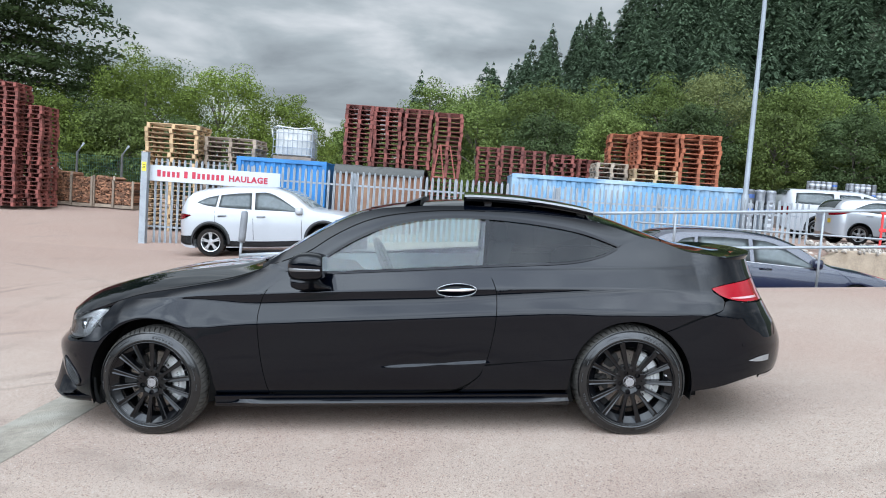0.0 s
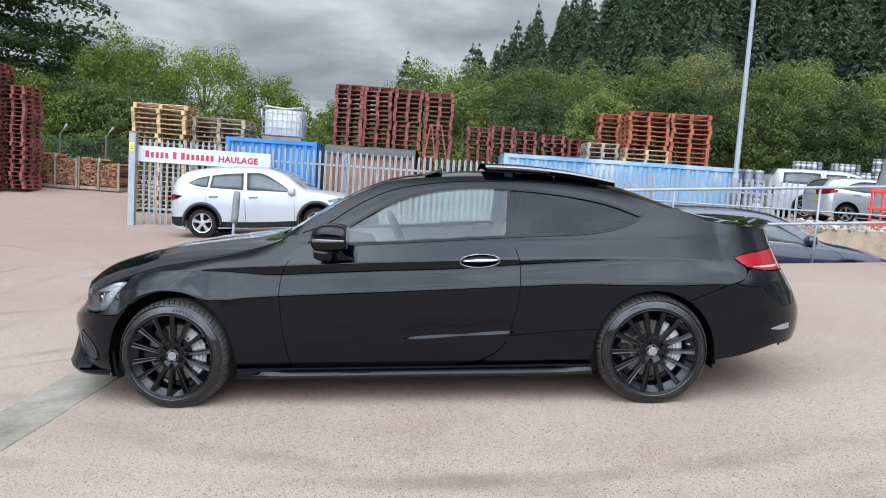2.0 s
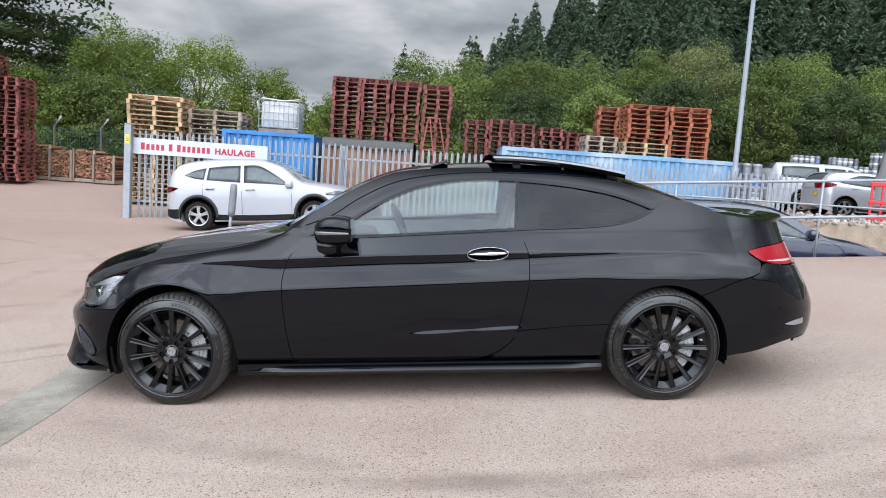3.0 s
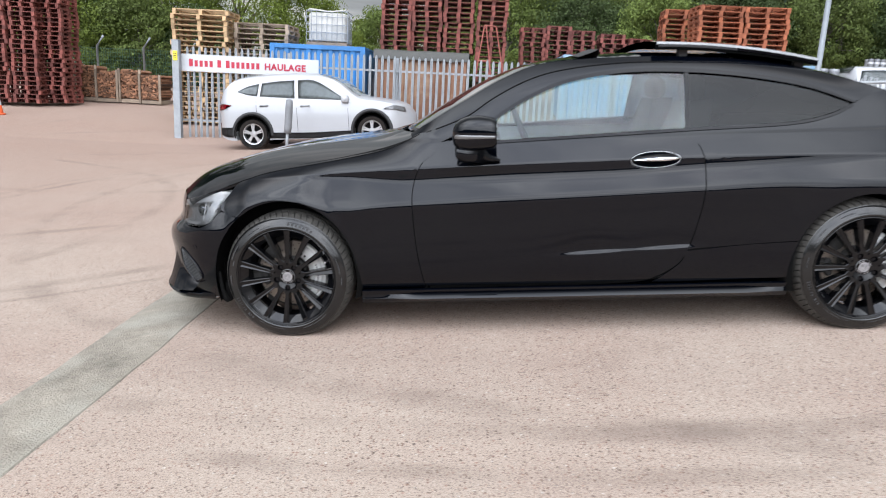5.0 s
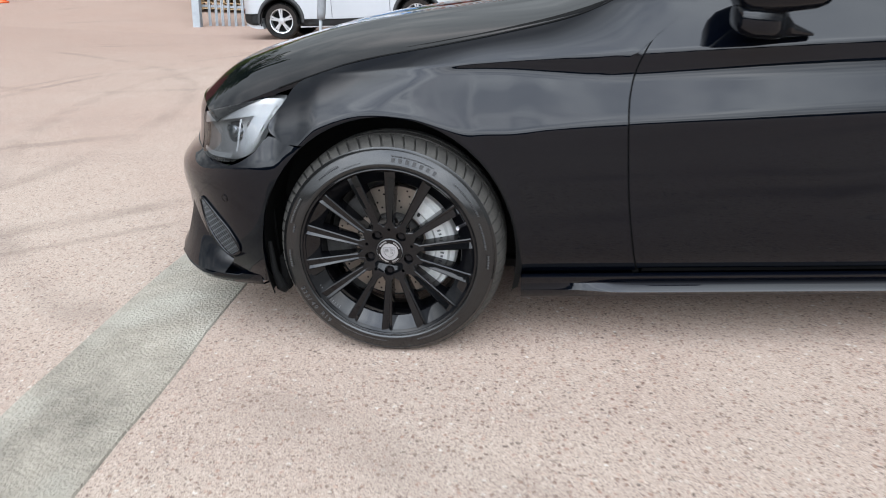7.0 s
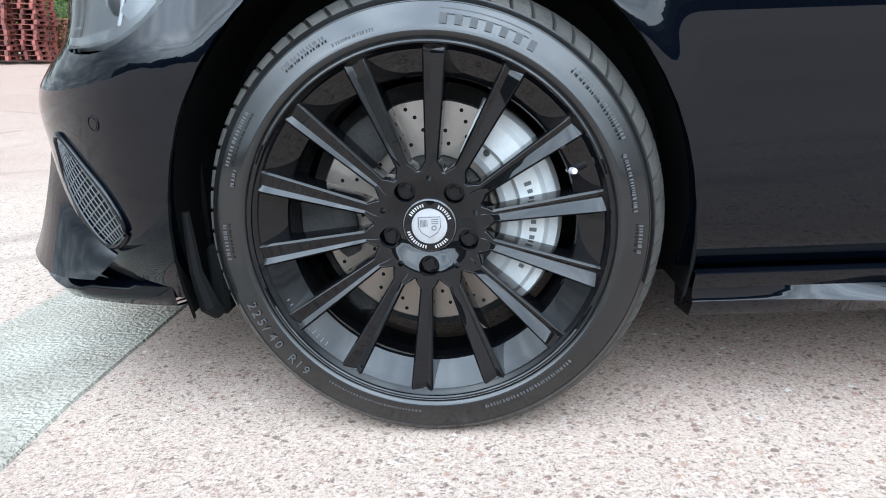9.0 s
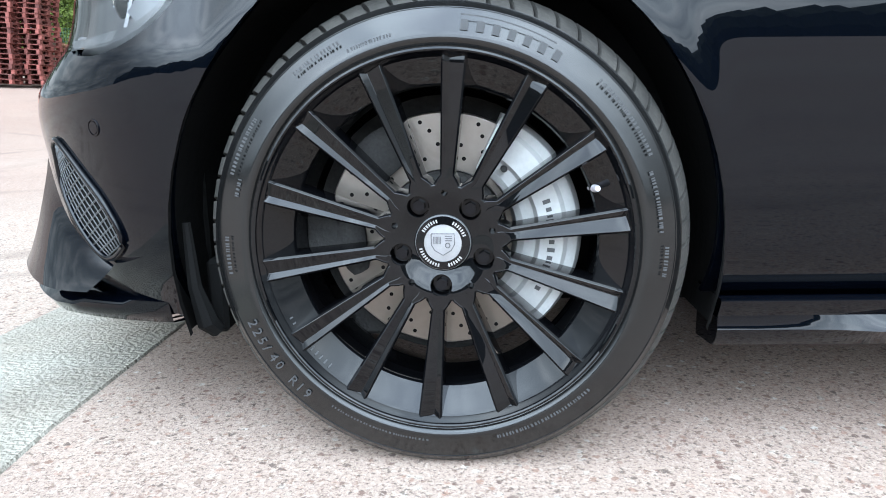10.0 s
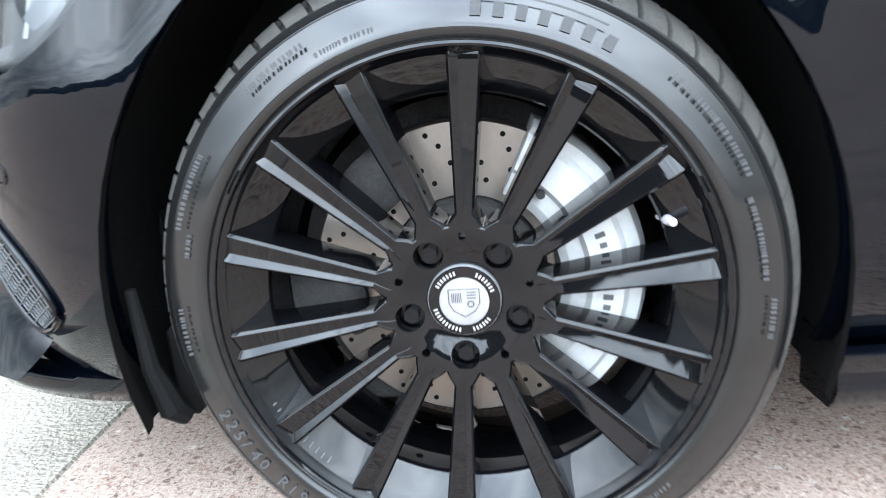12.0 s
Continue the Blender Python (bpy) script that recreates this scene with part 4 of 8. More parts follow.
def build_wheel(car, meshes, at):
    barrel, spoke, hub = meshes["rim"]
    wheel = mesh_part("wheel", barrel, BLACK_RIM, car, "gloss black multi-spoke alloy wheel", at=at)
    for k in range(SPOKES):
        mesh_part("spoke", spoke, BLACK_RIM, wheel, at=Matrix.Rotation(-radians(SPOKE_PHASE + 360 * k / SPOKES), 4, "Y"))
    mesh_part("hub", hub, BLACK_RIM, wheel)
    mesh_part("tyre", meshes["tyre"], RUBBER, wheel, "low-profile black tyre with a glossy flank")
    mesh_part("tyre_tread", meshes["tread"], TREAD, wheel, "dusty tread shoulder blocks")
    for name, me in meshes["marks"]:
        tagged(mesh_part(name, me, MARK_RUBBER, wheel, at=pose(0, -0.0236, 0)), kind="stuff")
    for k in range(5):
        a = radians(-93 + 72 * k)
        mesh_part("wheel_bolt", meshes["bolt"], GLOSS_TRIM, wheel, at=pose(0.0585 * math.cos(a), 0.0185, 0.0585 * math.sin(a)))
    a = radians(19.9)
    mesh_part("valve", meshes["valve"], VALVE, wheel, "pale dust cap on the valve", at=pose(0.211 * math.cos(a), 0.008, 0.211 * math.sin(a), -6, 0, 8))
    # small pale marks cut into the rim's edge
    bm = bmesh.new()
    for k in range(11):
        a = radians(206 + 2.1 * k)
        tall = 0.0048 if k < 6 else 0.0075
        m = Matrix.Rotation(-a, 4, "Y") @ Matrix.Translation((0.2335, -0.0062, 0)) @ Matrix.Rotation(radians(-41), 4, "Z")
        box(bm, -tall * 0.5, tall * 0.5, -0.0006, 0.0006, -0.0010, 0.0010, m=m)
    tagged(part("rim_mark", bm, MARK_RUBBER, wheel), kind="stuff")
    cap_parts(wheel)
    return wheel


MID_PRINT = material("engraved_grey", (0.09, 0.09, 0.095), 0.45, 0.3)
CAP_SILVER = material("brushed_cap_silver", (0.36, 0.36, 0.37), 0.38, 0.7, 0.12, 60)
MARK_RUBBER = material("raised_rubber_marks", (0.040, 0.041, 0.043), 0.5, 0, 0.2, 30)


def to_mesh(name, bm, smooth=True, angle=40):
    me = bpy.data.meshes.new(name)
    bm.normal_update()
    bm.to_mesh(me)
    bm.free()
    if smooth:
        me.polygons.foreach_set("use_smooth", [True] * len(me.polygons))
        me.set_sharp_from_angle(angle=radians(angle))
    return me


def wheels(car):
    meshes = {"rim": rim_meshes()}
    for me in meshes["rim"]:
        me.polygons.foreach_set("use_smooth", [True] * len(me.polygons))
        me.set_sharp_from_angle(angle=radians(12))
    meshes["tyre"] = to_mesh("tyre", tyre_mesh(), angle=50)
    meshes["tread"] = to_mesh("tyre_tread", tread_mesh(), angle=30)
    bm = bmesh.new()
    bmesh.ops.create_cone(bm, cap_ends=True, segments=20, radius1=0.0115, radius2=0.0122, depth=0.014, matrix=Matrix.Translation((0, 0.008, 0)) @ Matrix.Rotation(math.pi / 2, 4, "X"))
    bmesh.ops.create_cone(bm, cap_ends=True, segments=6, radius1=0.0078, radius2=0.0085, depth=0.014, matrix=Matrix.Translation((0, 0.0, 0)) @ Matrix.Rotation(math.pi / 2, 4, "X"))
    meshes["bolt"] = to_mesh("wheel_bolt", bm, angle=30)
    bm = bmesh.new()
    lathe(bm, [(0.0, -0.014), (0.0036, -0.014), (0.0042, -0.012), (0.0042, -0.002), (0.0050, -0.001), (0.0050, 0.004), (0.0032, 0.005), (0.0032, 0.03)], 16)
    meshes["valve"] = to_mesh("valve", bm)
    marks = [("size_lettering", to_mesh("size_lettering", arc_text("225/40 R19", 0.2785, 0.0190, 215, flip=True), False))]
    # maker's name and small print as bars
    bm = bmesh.new()
    for k in range(7):
        a = radians(83.0 - 4.1 * k)
        m = Matrix.Rotation(-a, 4, "Y") @ Matrix.Translation((0.278, 0, 0))
        box(bm, -0.0062, 0.0062, -0.0006, 0.0006, -0.0046, 0.0046, m=m)
    lathe_rows = []
    for k in range(25):
        a = radians(84 - 24.0 * k / 24)
        lathe_rows.append([(r * math.cos(a), -0.0006, r * math.sin(a)) for r in (0.2890, 0.2908)])
    skin(bm, lathe_rows)
    marks.append(("maker_mark", to_mesh("maker_mark", bm, False)))
    bm = bmesh.new()
    rnd = random.Random(5)
    for mid, span, rad in ((152, 16, 0.288), (163, 5, 0.276), (122, 14, 0.286), (108, 12, 0.272), (35, 22, 0.286), (12, 16, 0.279), (-4, 8, 0.286), (182, 10, 0.285), (250, 30, 0.270), (300, 30, 0.272)):
        a = mid + span / 2
        while a > mid - span / 2:
            w = rnd.uniform(0.35, 0.8)
            m = Matrix.Rotation(-radians(a), 4, "Y") @ Matrix.Translation((rad, 0.0006, 0))
            box(bm, -0.0024, 0.0024, -0.0006, 0.0006, -radians(w) * rad * 0.35, radians(w) * rad * 0.35, m=m)
            a -= w * 1.5
    marks.append(("small_print", to_mesh("small_print", bm, False)))
    meshes["marks"] = marks
    front = pose(0, 0, WHEEL_R, 0, 0, -2.5)
    build_wheel(car, meshes, front)
    build_wheel(car, meshes, pose(2.84, 0.0, WHEEL_R, 0, 9, 0))
    build_wheel(car, meshes, pose(0, 2 * MIDLINE, WHEEL_R, 0, 0, 179.2))
    build_wheel(car, meshes, pose(2.84, 2 * MIDLINE, WHEEL_R, 0, 0, 180))
    brake_set(car, 0.0)
    brake_set(car, 2.84)


# ---- the black coupe ----
MIDLINE = 0.875
NOSE_FROM, TAIL_FROM = -0.30, 3.25
FRONT_ARCH, REAR_ARCH = (0.0, 0.331, 0.360, 0.390), (2.84, 0.331, 0.350, 0.362)
SECTION = [(0.18, 0.084), (0.24, 0.056), (0.275, 0.033), (0.32, 0.016), (0.40, 0.002), (0.50, -0.0060), (0.60, -0.0115), (0.68, -0.0155), (0.72, -0.0170),
           (0.80, -0.0175), (0.90, -0.0160), (0.98, -0.0140), (1.0, -0.002), (1.15, 0.081), (1.30, 0.171), (1.45, 0.271)]
SHOULDER = [(-0.54, 0.705), (-0.44, 0.745), (-0.30, 0.785), (-0.15, 0.832), (-0.027, 0.860), (0.309, 0.909), (0.54, 0.955), (0.70, 1.030)]
RAIL = [(0.70, 1.055), (0.945, 1.192), (1.122, 1.284), (1.297, 1.345), (1.506, 1.364), (1.818, 1.368), (2.336, 1.330), (2.681, 1.262), (2.89, 1.192), (3.203, 1.088), (3.45, 1.044), (3.60, 1.036), (4.2, 1.033)]
CROWN = [(0.70, 1.030), (0.945, 1.190), (1.122, 1.290), (1.297, 1.358), (1.506, 1.390), (1.818, 1.405), (2.336, 1.368), (2.681, 1.285), (2.89, 1.210), (3.203, 1.100), (3.45, 1.055), (3.60, 1.045), (4.2, 1.036)]
NOSE_REACH = [(0.17, 0.50), (0.20, 0.545), (0.24, 0.545), (0.28, 0.528), (0.33, 0.520), (0.43, 0.521), (0.50, 0.530), (0.535, 0.523), (0.57, 0.490), (0.61, 0.446), (0.66, 0.432), (0.70, 0.43), (0.75, 0.41), (0.85, 0.34)]
TAIL_REACH = [(0.22, 0.50), (0.30, 0.62), (0.42, 0.675), (0.50, 0.68), (0.62, 0.64), (0.72, 0.578), (0.82, 0.525), (0.92, 0.492), (1.05, 0.468)]


CREASE = [(-0.1, 0.83), (0.676, 0.862), (1.308, 0.876), (2.069, 0.885), (2.958, 0.876), (3.187, 0.856)]

# the line above which the side leans in: it skirts the wheel arches
TURN = [(-0.50, 0.566), (-0.43, 0.572), (-0.37, 0.548), (-0.33, 0.562), (-0.28, 0.605), (-0.23, 0.645), (-0.165, 0.698), (-0.04, 0.730), (0.08, 0.718), (0.17, 0.690), (0.26, 0.670), (0.34, 0.668), (0.44, 0.677), (0.63, 0.688), (1.30, 0.708), (2.10, 0.738), (2.35, 0.746), (2.60, 0.748), (2.94, 0.742), (3.06, 0.738), (3.25, 0.732)]
# height of the upright strip under the shoulder crease, which runs out over the rear wheel
STRIP = [(-0.05, 0.0), (0.30, 0.022), (0.68, 0.060), (1.60, 0.063), (2.05, 0.048), (2.70, 0.017), (2.98, 0.0)]


def step_up(x, a, b):
    u = min(max((x - a) / (b - a), 0), 1)
    return u * u * (3 - 2 * u)


def leaning(z, a, b, slope, soft=0.012):
    """Inward lean that starts at height a and ends at b, eased over a soft stretch."""
    def ease(h):
        if h <= -soft:
            return 0.0
        return h if h >= soft else (h + soft) ** 2 / (4 * soft)
    return slope * (ease(z - a) - ease(z - b))


HANDLE = (1.828, 0.876)


def flank(x, z):
    """How far in the car's side lies at that length and height, with the scoop behind the door handle."""
    y = smooth_flank(x, z)
    r2 = ((x - HANDLE[0]) / 0.116) ** 2 + ((z - HANDLE[1] - 0.02 * (x - HANDLE[0])) / 0.0365) ** 2
    return y + 0.020 * (1 - r2) ** 0.6 if r2 < 1 else y


def smooth_flank(x, z):
    """How far in the car's side lies at that length and height."""
    y = spline(SECTION, z)
    # the side leans in above a line that climbs to the tail, stands upright under the shoulder crease and leans in again above it
    crease_z = spline(CREASE, x)
    turn_z = spline(TURN, x)
    band = spline(STRIP, x) + 0.002
    low_lean, high_lean = 0.37, 0.60
    y += leaning(z, turn_z, crease_z - band, low_lean, 0.010 + 0.014 * step_up(x, 0.5, 1.2) * (1 - step_up(x, 2.9, 3.2)))
    # the front wing begins to round off lower down
    y += leaning(z, 0.605, turn_z + 0.02, 0.05, 0.03) * step_up(x, 0.08, 0.26) * (1 - step_up(x, 0.62, 1.25))
    y += leaning(z, crease_z, 0.985, high_lean, 0.004 + 0.003 * step_up(x, 1.9, 2.2))
    # light-catching crease low on the door
    w = step_up(x, 1.20, 1.48) * (1 - step_up(x, 1.98, 2.12))
    low_z = 0.408 + 0.050 * (x - 1.05)
    w *= 0.8 + 0.2 * math.sin(17 * x + 0.6)
    y += w * 0.0095 * step_up(z, low_z - 0.013, low_z + 0.013) * math.exp(-max(z - low_z - 0.013, 0) / 0.09)
    if x < 0.75:
        top_z = spline(SHOULDER, x)
        low = top_z - 0.13
        low += max(crease_z + 0.004 - low, 0) * step_up(x, -0.05, 0.30)
        k = min(max((z - low) / (top_z - low), 0), 1.3)
        y += 0.055 * (top_z - low) / 0.13 * k ** 2.2 * min(1, (0.75 - x) / 0.3)
    for (cx, cz, r, tall), push, wide in ((FRONT_ARCH, 0.004, 0.03), (REAR_ARCH, 0.010, 0.11)):
        d = math.hypot(x - cx, (z - cz) * r / tall)
        y -= push * math.exp(-((d - r) / wide) ** 2) if d > r else push
    if x > 2.9 and z > 0.8:
        y += 0.03 * min((x - 2.9) / 0.35, 1) ** 2 * min((z - 0.8) / 0.15, 1)
    return y


def shell(s, z):
    """A point of the near side; past the corners s runs on round the nose and the tail."""
    if s < NOSE_FROM:
        a = min((NOSE_FROM - s) / 0.80, 1) * math.pi / 2
        y0 = flank(NOSE_FROM, z)
        return Vector((NOSE_FROM - spline(NOSE_REACH, z) * math.sin(a) ** 0.97, y0 + (MIDLINE - y0) * (1 - max(math.cos(a), 0) ** 0.97), z))
    if s > TAIL_FROM:
        a = min((s - TAIL_FROM) / 0.90, 1) * math.pi / 2
        y0 = flank(TAIL_FROM, z)
        return Vector((TAIL_FROM + spline(TAIL_REACH, z) * math.sin(a) ** 0.80, y0 + (MIDLINE - y0) * (1 - max(math.cos(a), 0) ** 0.80), z))
    return Vector((s, flank(s, z), z))


def ruled(inner, outer, n):
    """Flat rows between two lines of equal count."""
    return [[Vector(a).lerp(Vector(b), k / n) for a, b in zip(inner, outer)] for k in range(n + 1)]


def coons(bottom, top_line, left, right):
    """Flat rows inside four border lines (bottom and top of one count, left and right of another)."""
    n, m = len(bottom) - 1, len(left) - 1
    rows = []
    for j in range(m + 1):
        v = j / m
        row = []
        for i in range(n + 1):
            u = i / n
            row.append(bottom[i] * (1 - v) + top_line[i] * v + left[j] * (1 - u) + right[j] * u
                       - (bottom[0] * (1 - u) * (1 - v) + bottom[n] * u * (1 - v) + top_line[0] * (1 - u) * v + top_line[n] * u * v))
        rows.append(row)
    return rows


def inset(rows, gap):
    """Draws the border of a patch in by half a panel gap."""
    n, m = len(rows), len(rows[0])
    old = [[p.copy() for p in r] for r in rows]
    for j in range(n):
        for i in range(m):
            for jj, ii in ((j + 1 if j == 0 else j - 1 if j == n - 1 else j, i), (j, i + 1 if i == 0 else i - 1 if i == m - 1 else i)):
                if (jj, ii) != (j, i):
                    d = old[jj][ii] - old[j][i]
                    if d.length > 1e-6:
                        rows[j][i] = rows[j][i] + d.normalized() * min(gap, d.length * 0.4)
    return rows


def hem(bm, g, way):
    """Turns the border of a patch inwards, as folded sheet metal."""
    n, m = len(g), len(g[0])
    loop = [g[0][i] for i in range(m)] + [g[j][m - 1] for j in range(1, n)] + [g[n - 1][i] for i in range(m - 2, -1, -1)] + [g[j][0] for j in range(n - 2, 0, -1)]
    deep = [bm.verts.new(v.co + way(v.co)) for v in loop]
    for k in range(len(loop)):
        q = (k + 1) % len(loop)
        bm.faces.new((loop[q], loop[k], deep[k], deep[q]))


def inward(co):
    return Vector((0.006 if co.x < -0.4 else -0.006 if co.x > 3.4 else 0, 0.012, 0))


def mirrored(me):
    other = me.copy()
    n = len(other.vertices)
    co = np.empty(n * 3)
    other.vertices.foreach_get("co", co)
    co[1::3] = 2 * MIDLINE - co[1::3]
    other.vertices.foreach_set("co", co)
    other.flip_normals()
    other.update()
    return other


def sharp_part(name, bm, mat, parent, label="", angle=40, both=False):
    bmesh.ops.remove_doubles(bm, verts=bm.verts, dist=0.0002)
    ob = part(name, bm, mat, parent, label, smooth=True)
    ob.data.set_sharp_from_angle(angle=radians(angle))
    if both:
        me = mirrored(ob.data)
        twin = mesh_part(name, me, mat, parent, label)
    return ob


def side_panel(name, rows, mat, parent, label="", gap=0.0034, both=True, proud=0.0, edge=True):
    bm = bmesh.new()
    inset(rows, gap)
    g = skin(bm, [[shell(p[0], p[1]) - Vector((0, proud, 0)) for p in r] for r in rows])
    if edge:
        hem(bm, g, inward)
    return sharp_part(name, bm, mat, parent, label, both=both)


def arc(c, a0, a1, n):
    return [Vector((c[0] + c[2] * math.cos(radians(a0 + (a1 - a0) * k / n)), c[1] + c[3] * math.sin(radians(a0 + (a1 - a0) * k / n)))) for k in range(n + 1)]


def rounded(s):
    """How far the roof side rolls in towards the rail."""
    return 0.024 * (1 - step_up(s, 2.65, 2.97))


def over(s, q):
    """A point of the windscreen, roof, rear window or boot: s along the roof rail, q from the rail to the midline."""
    tz = spline(RAIL, s)
    edge = shell(s, tz) + Vector((0, rounded(s), 0))
    bow = spline([(0.70, 0.13), (1.3, 0.06), (1.6, 0.02), (2.2, -0.02), (2.6, -0.12), (3.2, -0.10), (3.6, -0.09)], s)
    k = 1 - (1 - q) ** 2
    cz = spline(CROWN, s)
    return Vector((edge.x - bow * k, edge.y + (MIDLINE - edge.y) * q, tz + (cz - tz) * (1 - (1 - q) ** 2.4)))


def roof_piece(name, s0, s1, q0, mat, parent, label="", steps=(14, 14), drop=0.0):
    """A piece of the upper skin over the whole width, from rail to rail but for a margin q0."""
    bm = bmesh.new()
    rows = []
    for i in range(steps[0] + 1):
        s = s0 + (s1 - s0) * i / steps[0]
        half = [over(s, q0 + (1 - q0) * j / steps[1]) - Vector((0, 0, drop)) for j in range(steps[1] + 1)]
        rows.append(half + [Vector((p.x, 2 * MIDLINE - p.y, p.z)) for p in half[-2::-1]])
    g = skin(bm, rows)
    hem(bm, g, lambda co: Vector((0, 0, -0.012)))
    return sharp_part(name, bm, mat, parent, label)


V2 = lambda *p: [Vector(q) for q in p]
DOOR_FRONT = V2((0.838, 0.985), (0.743, 0.921), (0.692, 0.868), (0.660, 0.787), (0.650, 0.688), (0.661, 0.492), (0.682, 0.340), (0.700, 0.262))
DOOR_REAR = V2((1.994, 1.012), (2.040, 0.937), (2.064, 0.839), (2.054, 0.675), (2.010, 0.482), (1.965, 0.382), (1.90, 0.326), (1.82, 0.284))
BELT = V2((0.838, 0.985), (1.006, 0.978), (1.474, 0.993), (1.994, 1.012))
DLO_TOP = V2((0.93, 0.985), (0.985, 1.012), (1.068, 1.078), (1.234, 1.172), (1.438, 1.248), (1.712, 1.287), (2.021, 1.281), (2.327, 1.246), (2.593, 1.190), (2.795, 1.113))
DLO_LOW = V2((0.93, 0.985), (1.006, 0.982), (1.474, 0.998), (1.994, 1.017), (2.476, 1.032), (2.68, 1.066), (2.795, 1.113))


def seam(pts, car, n=24, wide=0.009):
    """Dark backing behind a panel gap."""
    bm = bmesh.new()
    line = along(pts, n)
    rows = []
    for i, p in enumerate(line):
        d = (line[min(i + 1, n)] - line[max(i - 1, 0)]).normalized() * wide
        rows.append([shell(p.x - d.y, p.y + d.x) + Vector((0, 0.008, 0)), shell(p.x + d.y, p.y - d.x) + Vector((0, 0.008, 0))])
    skin(bm, rows)
    sharp_part("seam_backing", bm, DEEP_BLACK, car, both=True)


def body_sides(car):
    # front wing round its arch
    outer = V2((-0.262, 0.648), (-0.318, 0.690), (-0.275, 0.755), (-0.215, 0.814)) + V2((-0.027, 0.860), (0.309, 0.909), (0.54, 0.955), (0.70, 1.028), (0.785, 1.010)) + DOOR_FRONT + V2((0.702, 0.252))
    n = 150
    side_panel("front_wing", ruled(arc(FRONT_ARCH, 126, -12, n), along(outer, n), 90), BLACK_PAINT, car)
    # door
    m, k = 150, 130
    side_panel("door", coons(along(V2((0.700, 0.262), (1.3, 0.265), (1.70, 0.276), (1.82, 0.284)), m), along(BELT, m), along(DOOR_FRONT[::-1], k), along(DOOR_REAR[::-1], k)), BLACK_PAINT, car)
    # rear quarter round its arch
    outer = V2((1.989, 0.437)) + DOOR_REAR[4::-1] + DLO_LOW[4:] + V2((2.97, 1.165), (3.203, 1.087), (3.285, 1.067), (3.310, 1.04), (3.312, 0.95), (3.300, 0.868), (3.318, 0.844), (3.352, 0.812), (3.335, 0.755))
    side_panel("rear_quarter", ruled(arc(REAR_ARCH, 157, 56, n), along(outer, n), 150), BLACK_PAINT, car)
    bm = bmesh.new()
    rows = ruled(along(V2((3.296, 0.875), (3.345, 0.888), (3.40, 0.897), (3.50, 0.905), (3.604, 0.909)), 20), along(V2((3.296, 1.064), (3.40, 1.049), (3.50, 1.040), (3.604, 1.035)), 20), 8)
    skin(bm, [[shell(p.x, p.y) + Vector((0, 0.0008, 0)) for p in r] for r in rows])
    sharp_part("quarter_corner", bm, BLACK_PAINT, car, both=True)
    side_panel("rear_sill_panel", coons(along(V2((1.83, 0.263), (2.15, 0.262), (2.49, 0.264)), 16), along(V2((1.980, 0.432), (2.25, 0.455), (2.515, 0.468)), 16),
                                        along(V2((1.83, 0.263), (1.90, 0.318), (1.962, 0.374), (1.980, 0.432)), 10), arc(REAR_ARCH, 188, 157, 10)), BLACK_PAINT, car)
    # roof side: A-pillar, rail and C-pillar in one
    inner = V2((0.66, 0.985), (0.80, 0.978), (0.90, 0.985), (0.965, 1.004)) + [p + Vector((0, 0.010)) for p in DLO_TOP[2:-1]] + V2((2.80, 1.118))
    outer = V2((0.64, 1.022)) + [Vector((s, spline(RAIL, s))) for s in (0.72, 0.80, 0.945, 1.122, 1.297, 1.506, 1.818, 2.1, 2.336, 2.681, 2.97)]
    bm = bmesh.new()
    rows = ruled(along(inner, 90), along(outer, 90), 12)
    g = skin(bm, [[shell(p.x, p.y) + Vector((0, 0.002 + rounded(p.x) * (k / 12) ** 2.4, 0)) for p in r] for k, r in enumerate(rows)])
    sharp_part("roof_side", bm, BLACK_PAINT, car, both=True)
    # rubber bead in the gap between the door's window frame and the pillar
    bm = bmesh.new()
    tube(bm, [shell(q.x, q.y) + Vector((0, 0.0015 + rounded(q.x) * (7 / 12) ** 2.4, 0)) for q in rows[7] if 0.76 < q.x < 2.02], 0.0034, 6)
    sharp_part("door_seal", bm, DEEP_BLACK, car, both=True)
    # gap along the bonnet's edge
    bm = bmesh.new()
    tube(bm, [shell(q.x, q.y + 0.001) + Vector((0, 0.0012, 0)) for q in along(V2(*SHOULDER[2:-1], (0.69, 1.020)), 40)], 0.0030, 6)
    sharp_part("bonnet_gap", bm, DEEP_BLACK, car, both=True)
    # window surrounds in gloss black
    band = ruled(along(DLO_TOP, 60), along(V2((0.93, 0.985), (0.955, 1.014)) + [p + Vector((0, 0.021)) for p in DLO_TOP[2:-1]] + V2((2.815, 1.115)), 60), 2)
    side_panel("window_surround", band, GLOSS_TRIM, car, gap=0.001, proud=0.004)
    band = ruled(along([p - Vector((0, 0.014)) for p in DLO_LOW], 60), along(DLO_LOW, 60), 2)
    side_panel("waist_seal", band, GLOSS_TRIM, car, gap=0.001, proud=0.005)
    # panes
    lo, hi = V2((0.94, 0.984), (1.006, 0.982), (1.474, 0.998), (1.988, 1.017)), V2((0.94, 0.99), (0.985, 1.012), (1.068, 1.078), (1.234, 1.172), (1.438, 1.248), (1.712, 1.287), (2.008, 1.282))
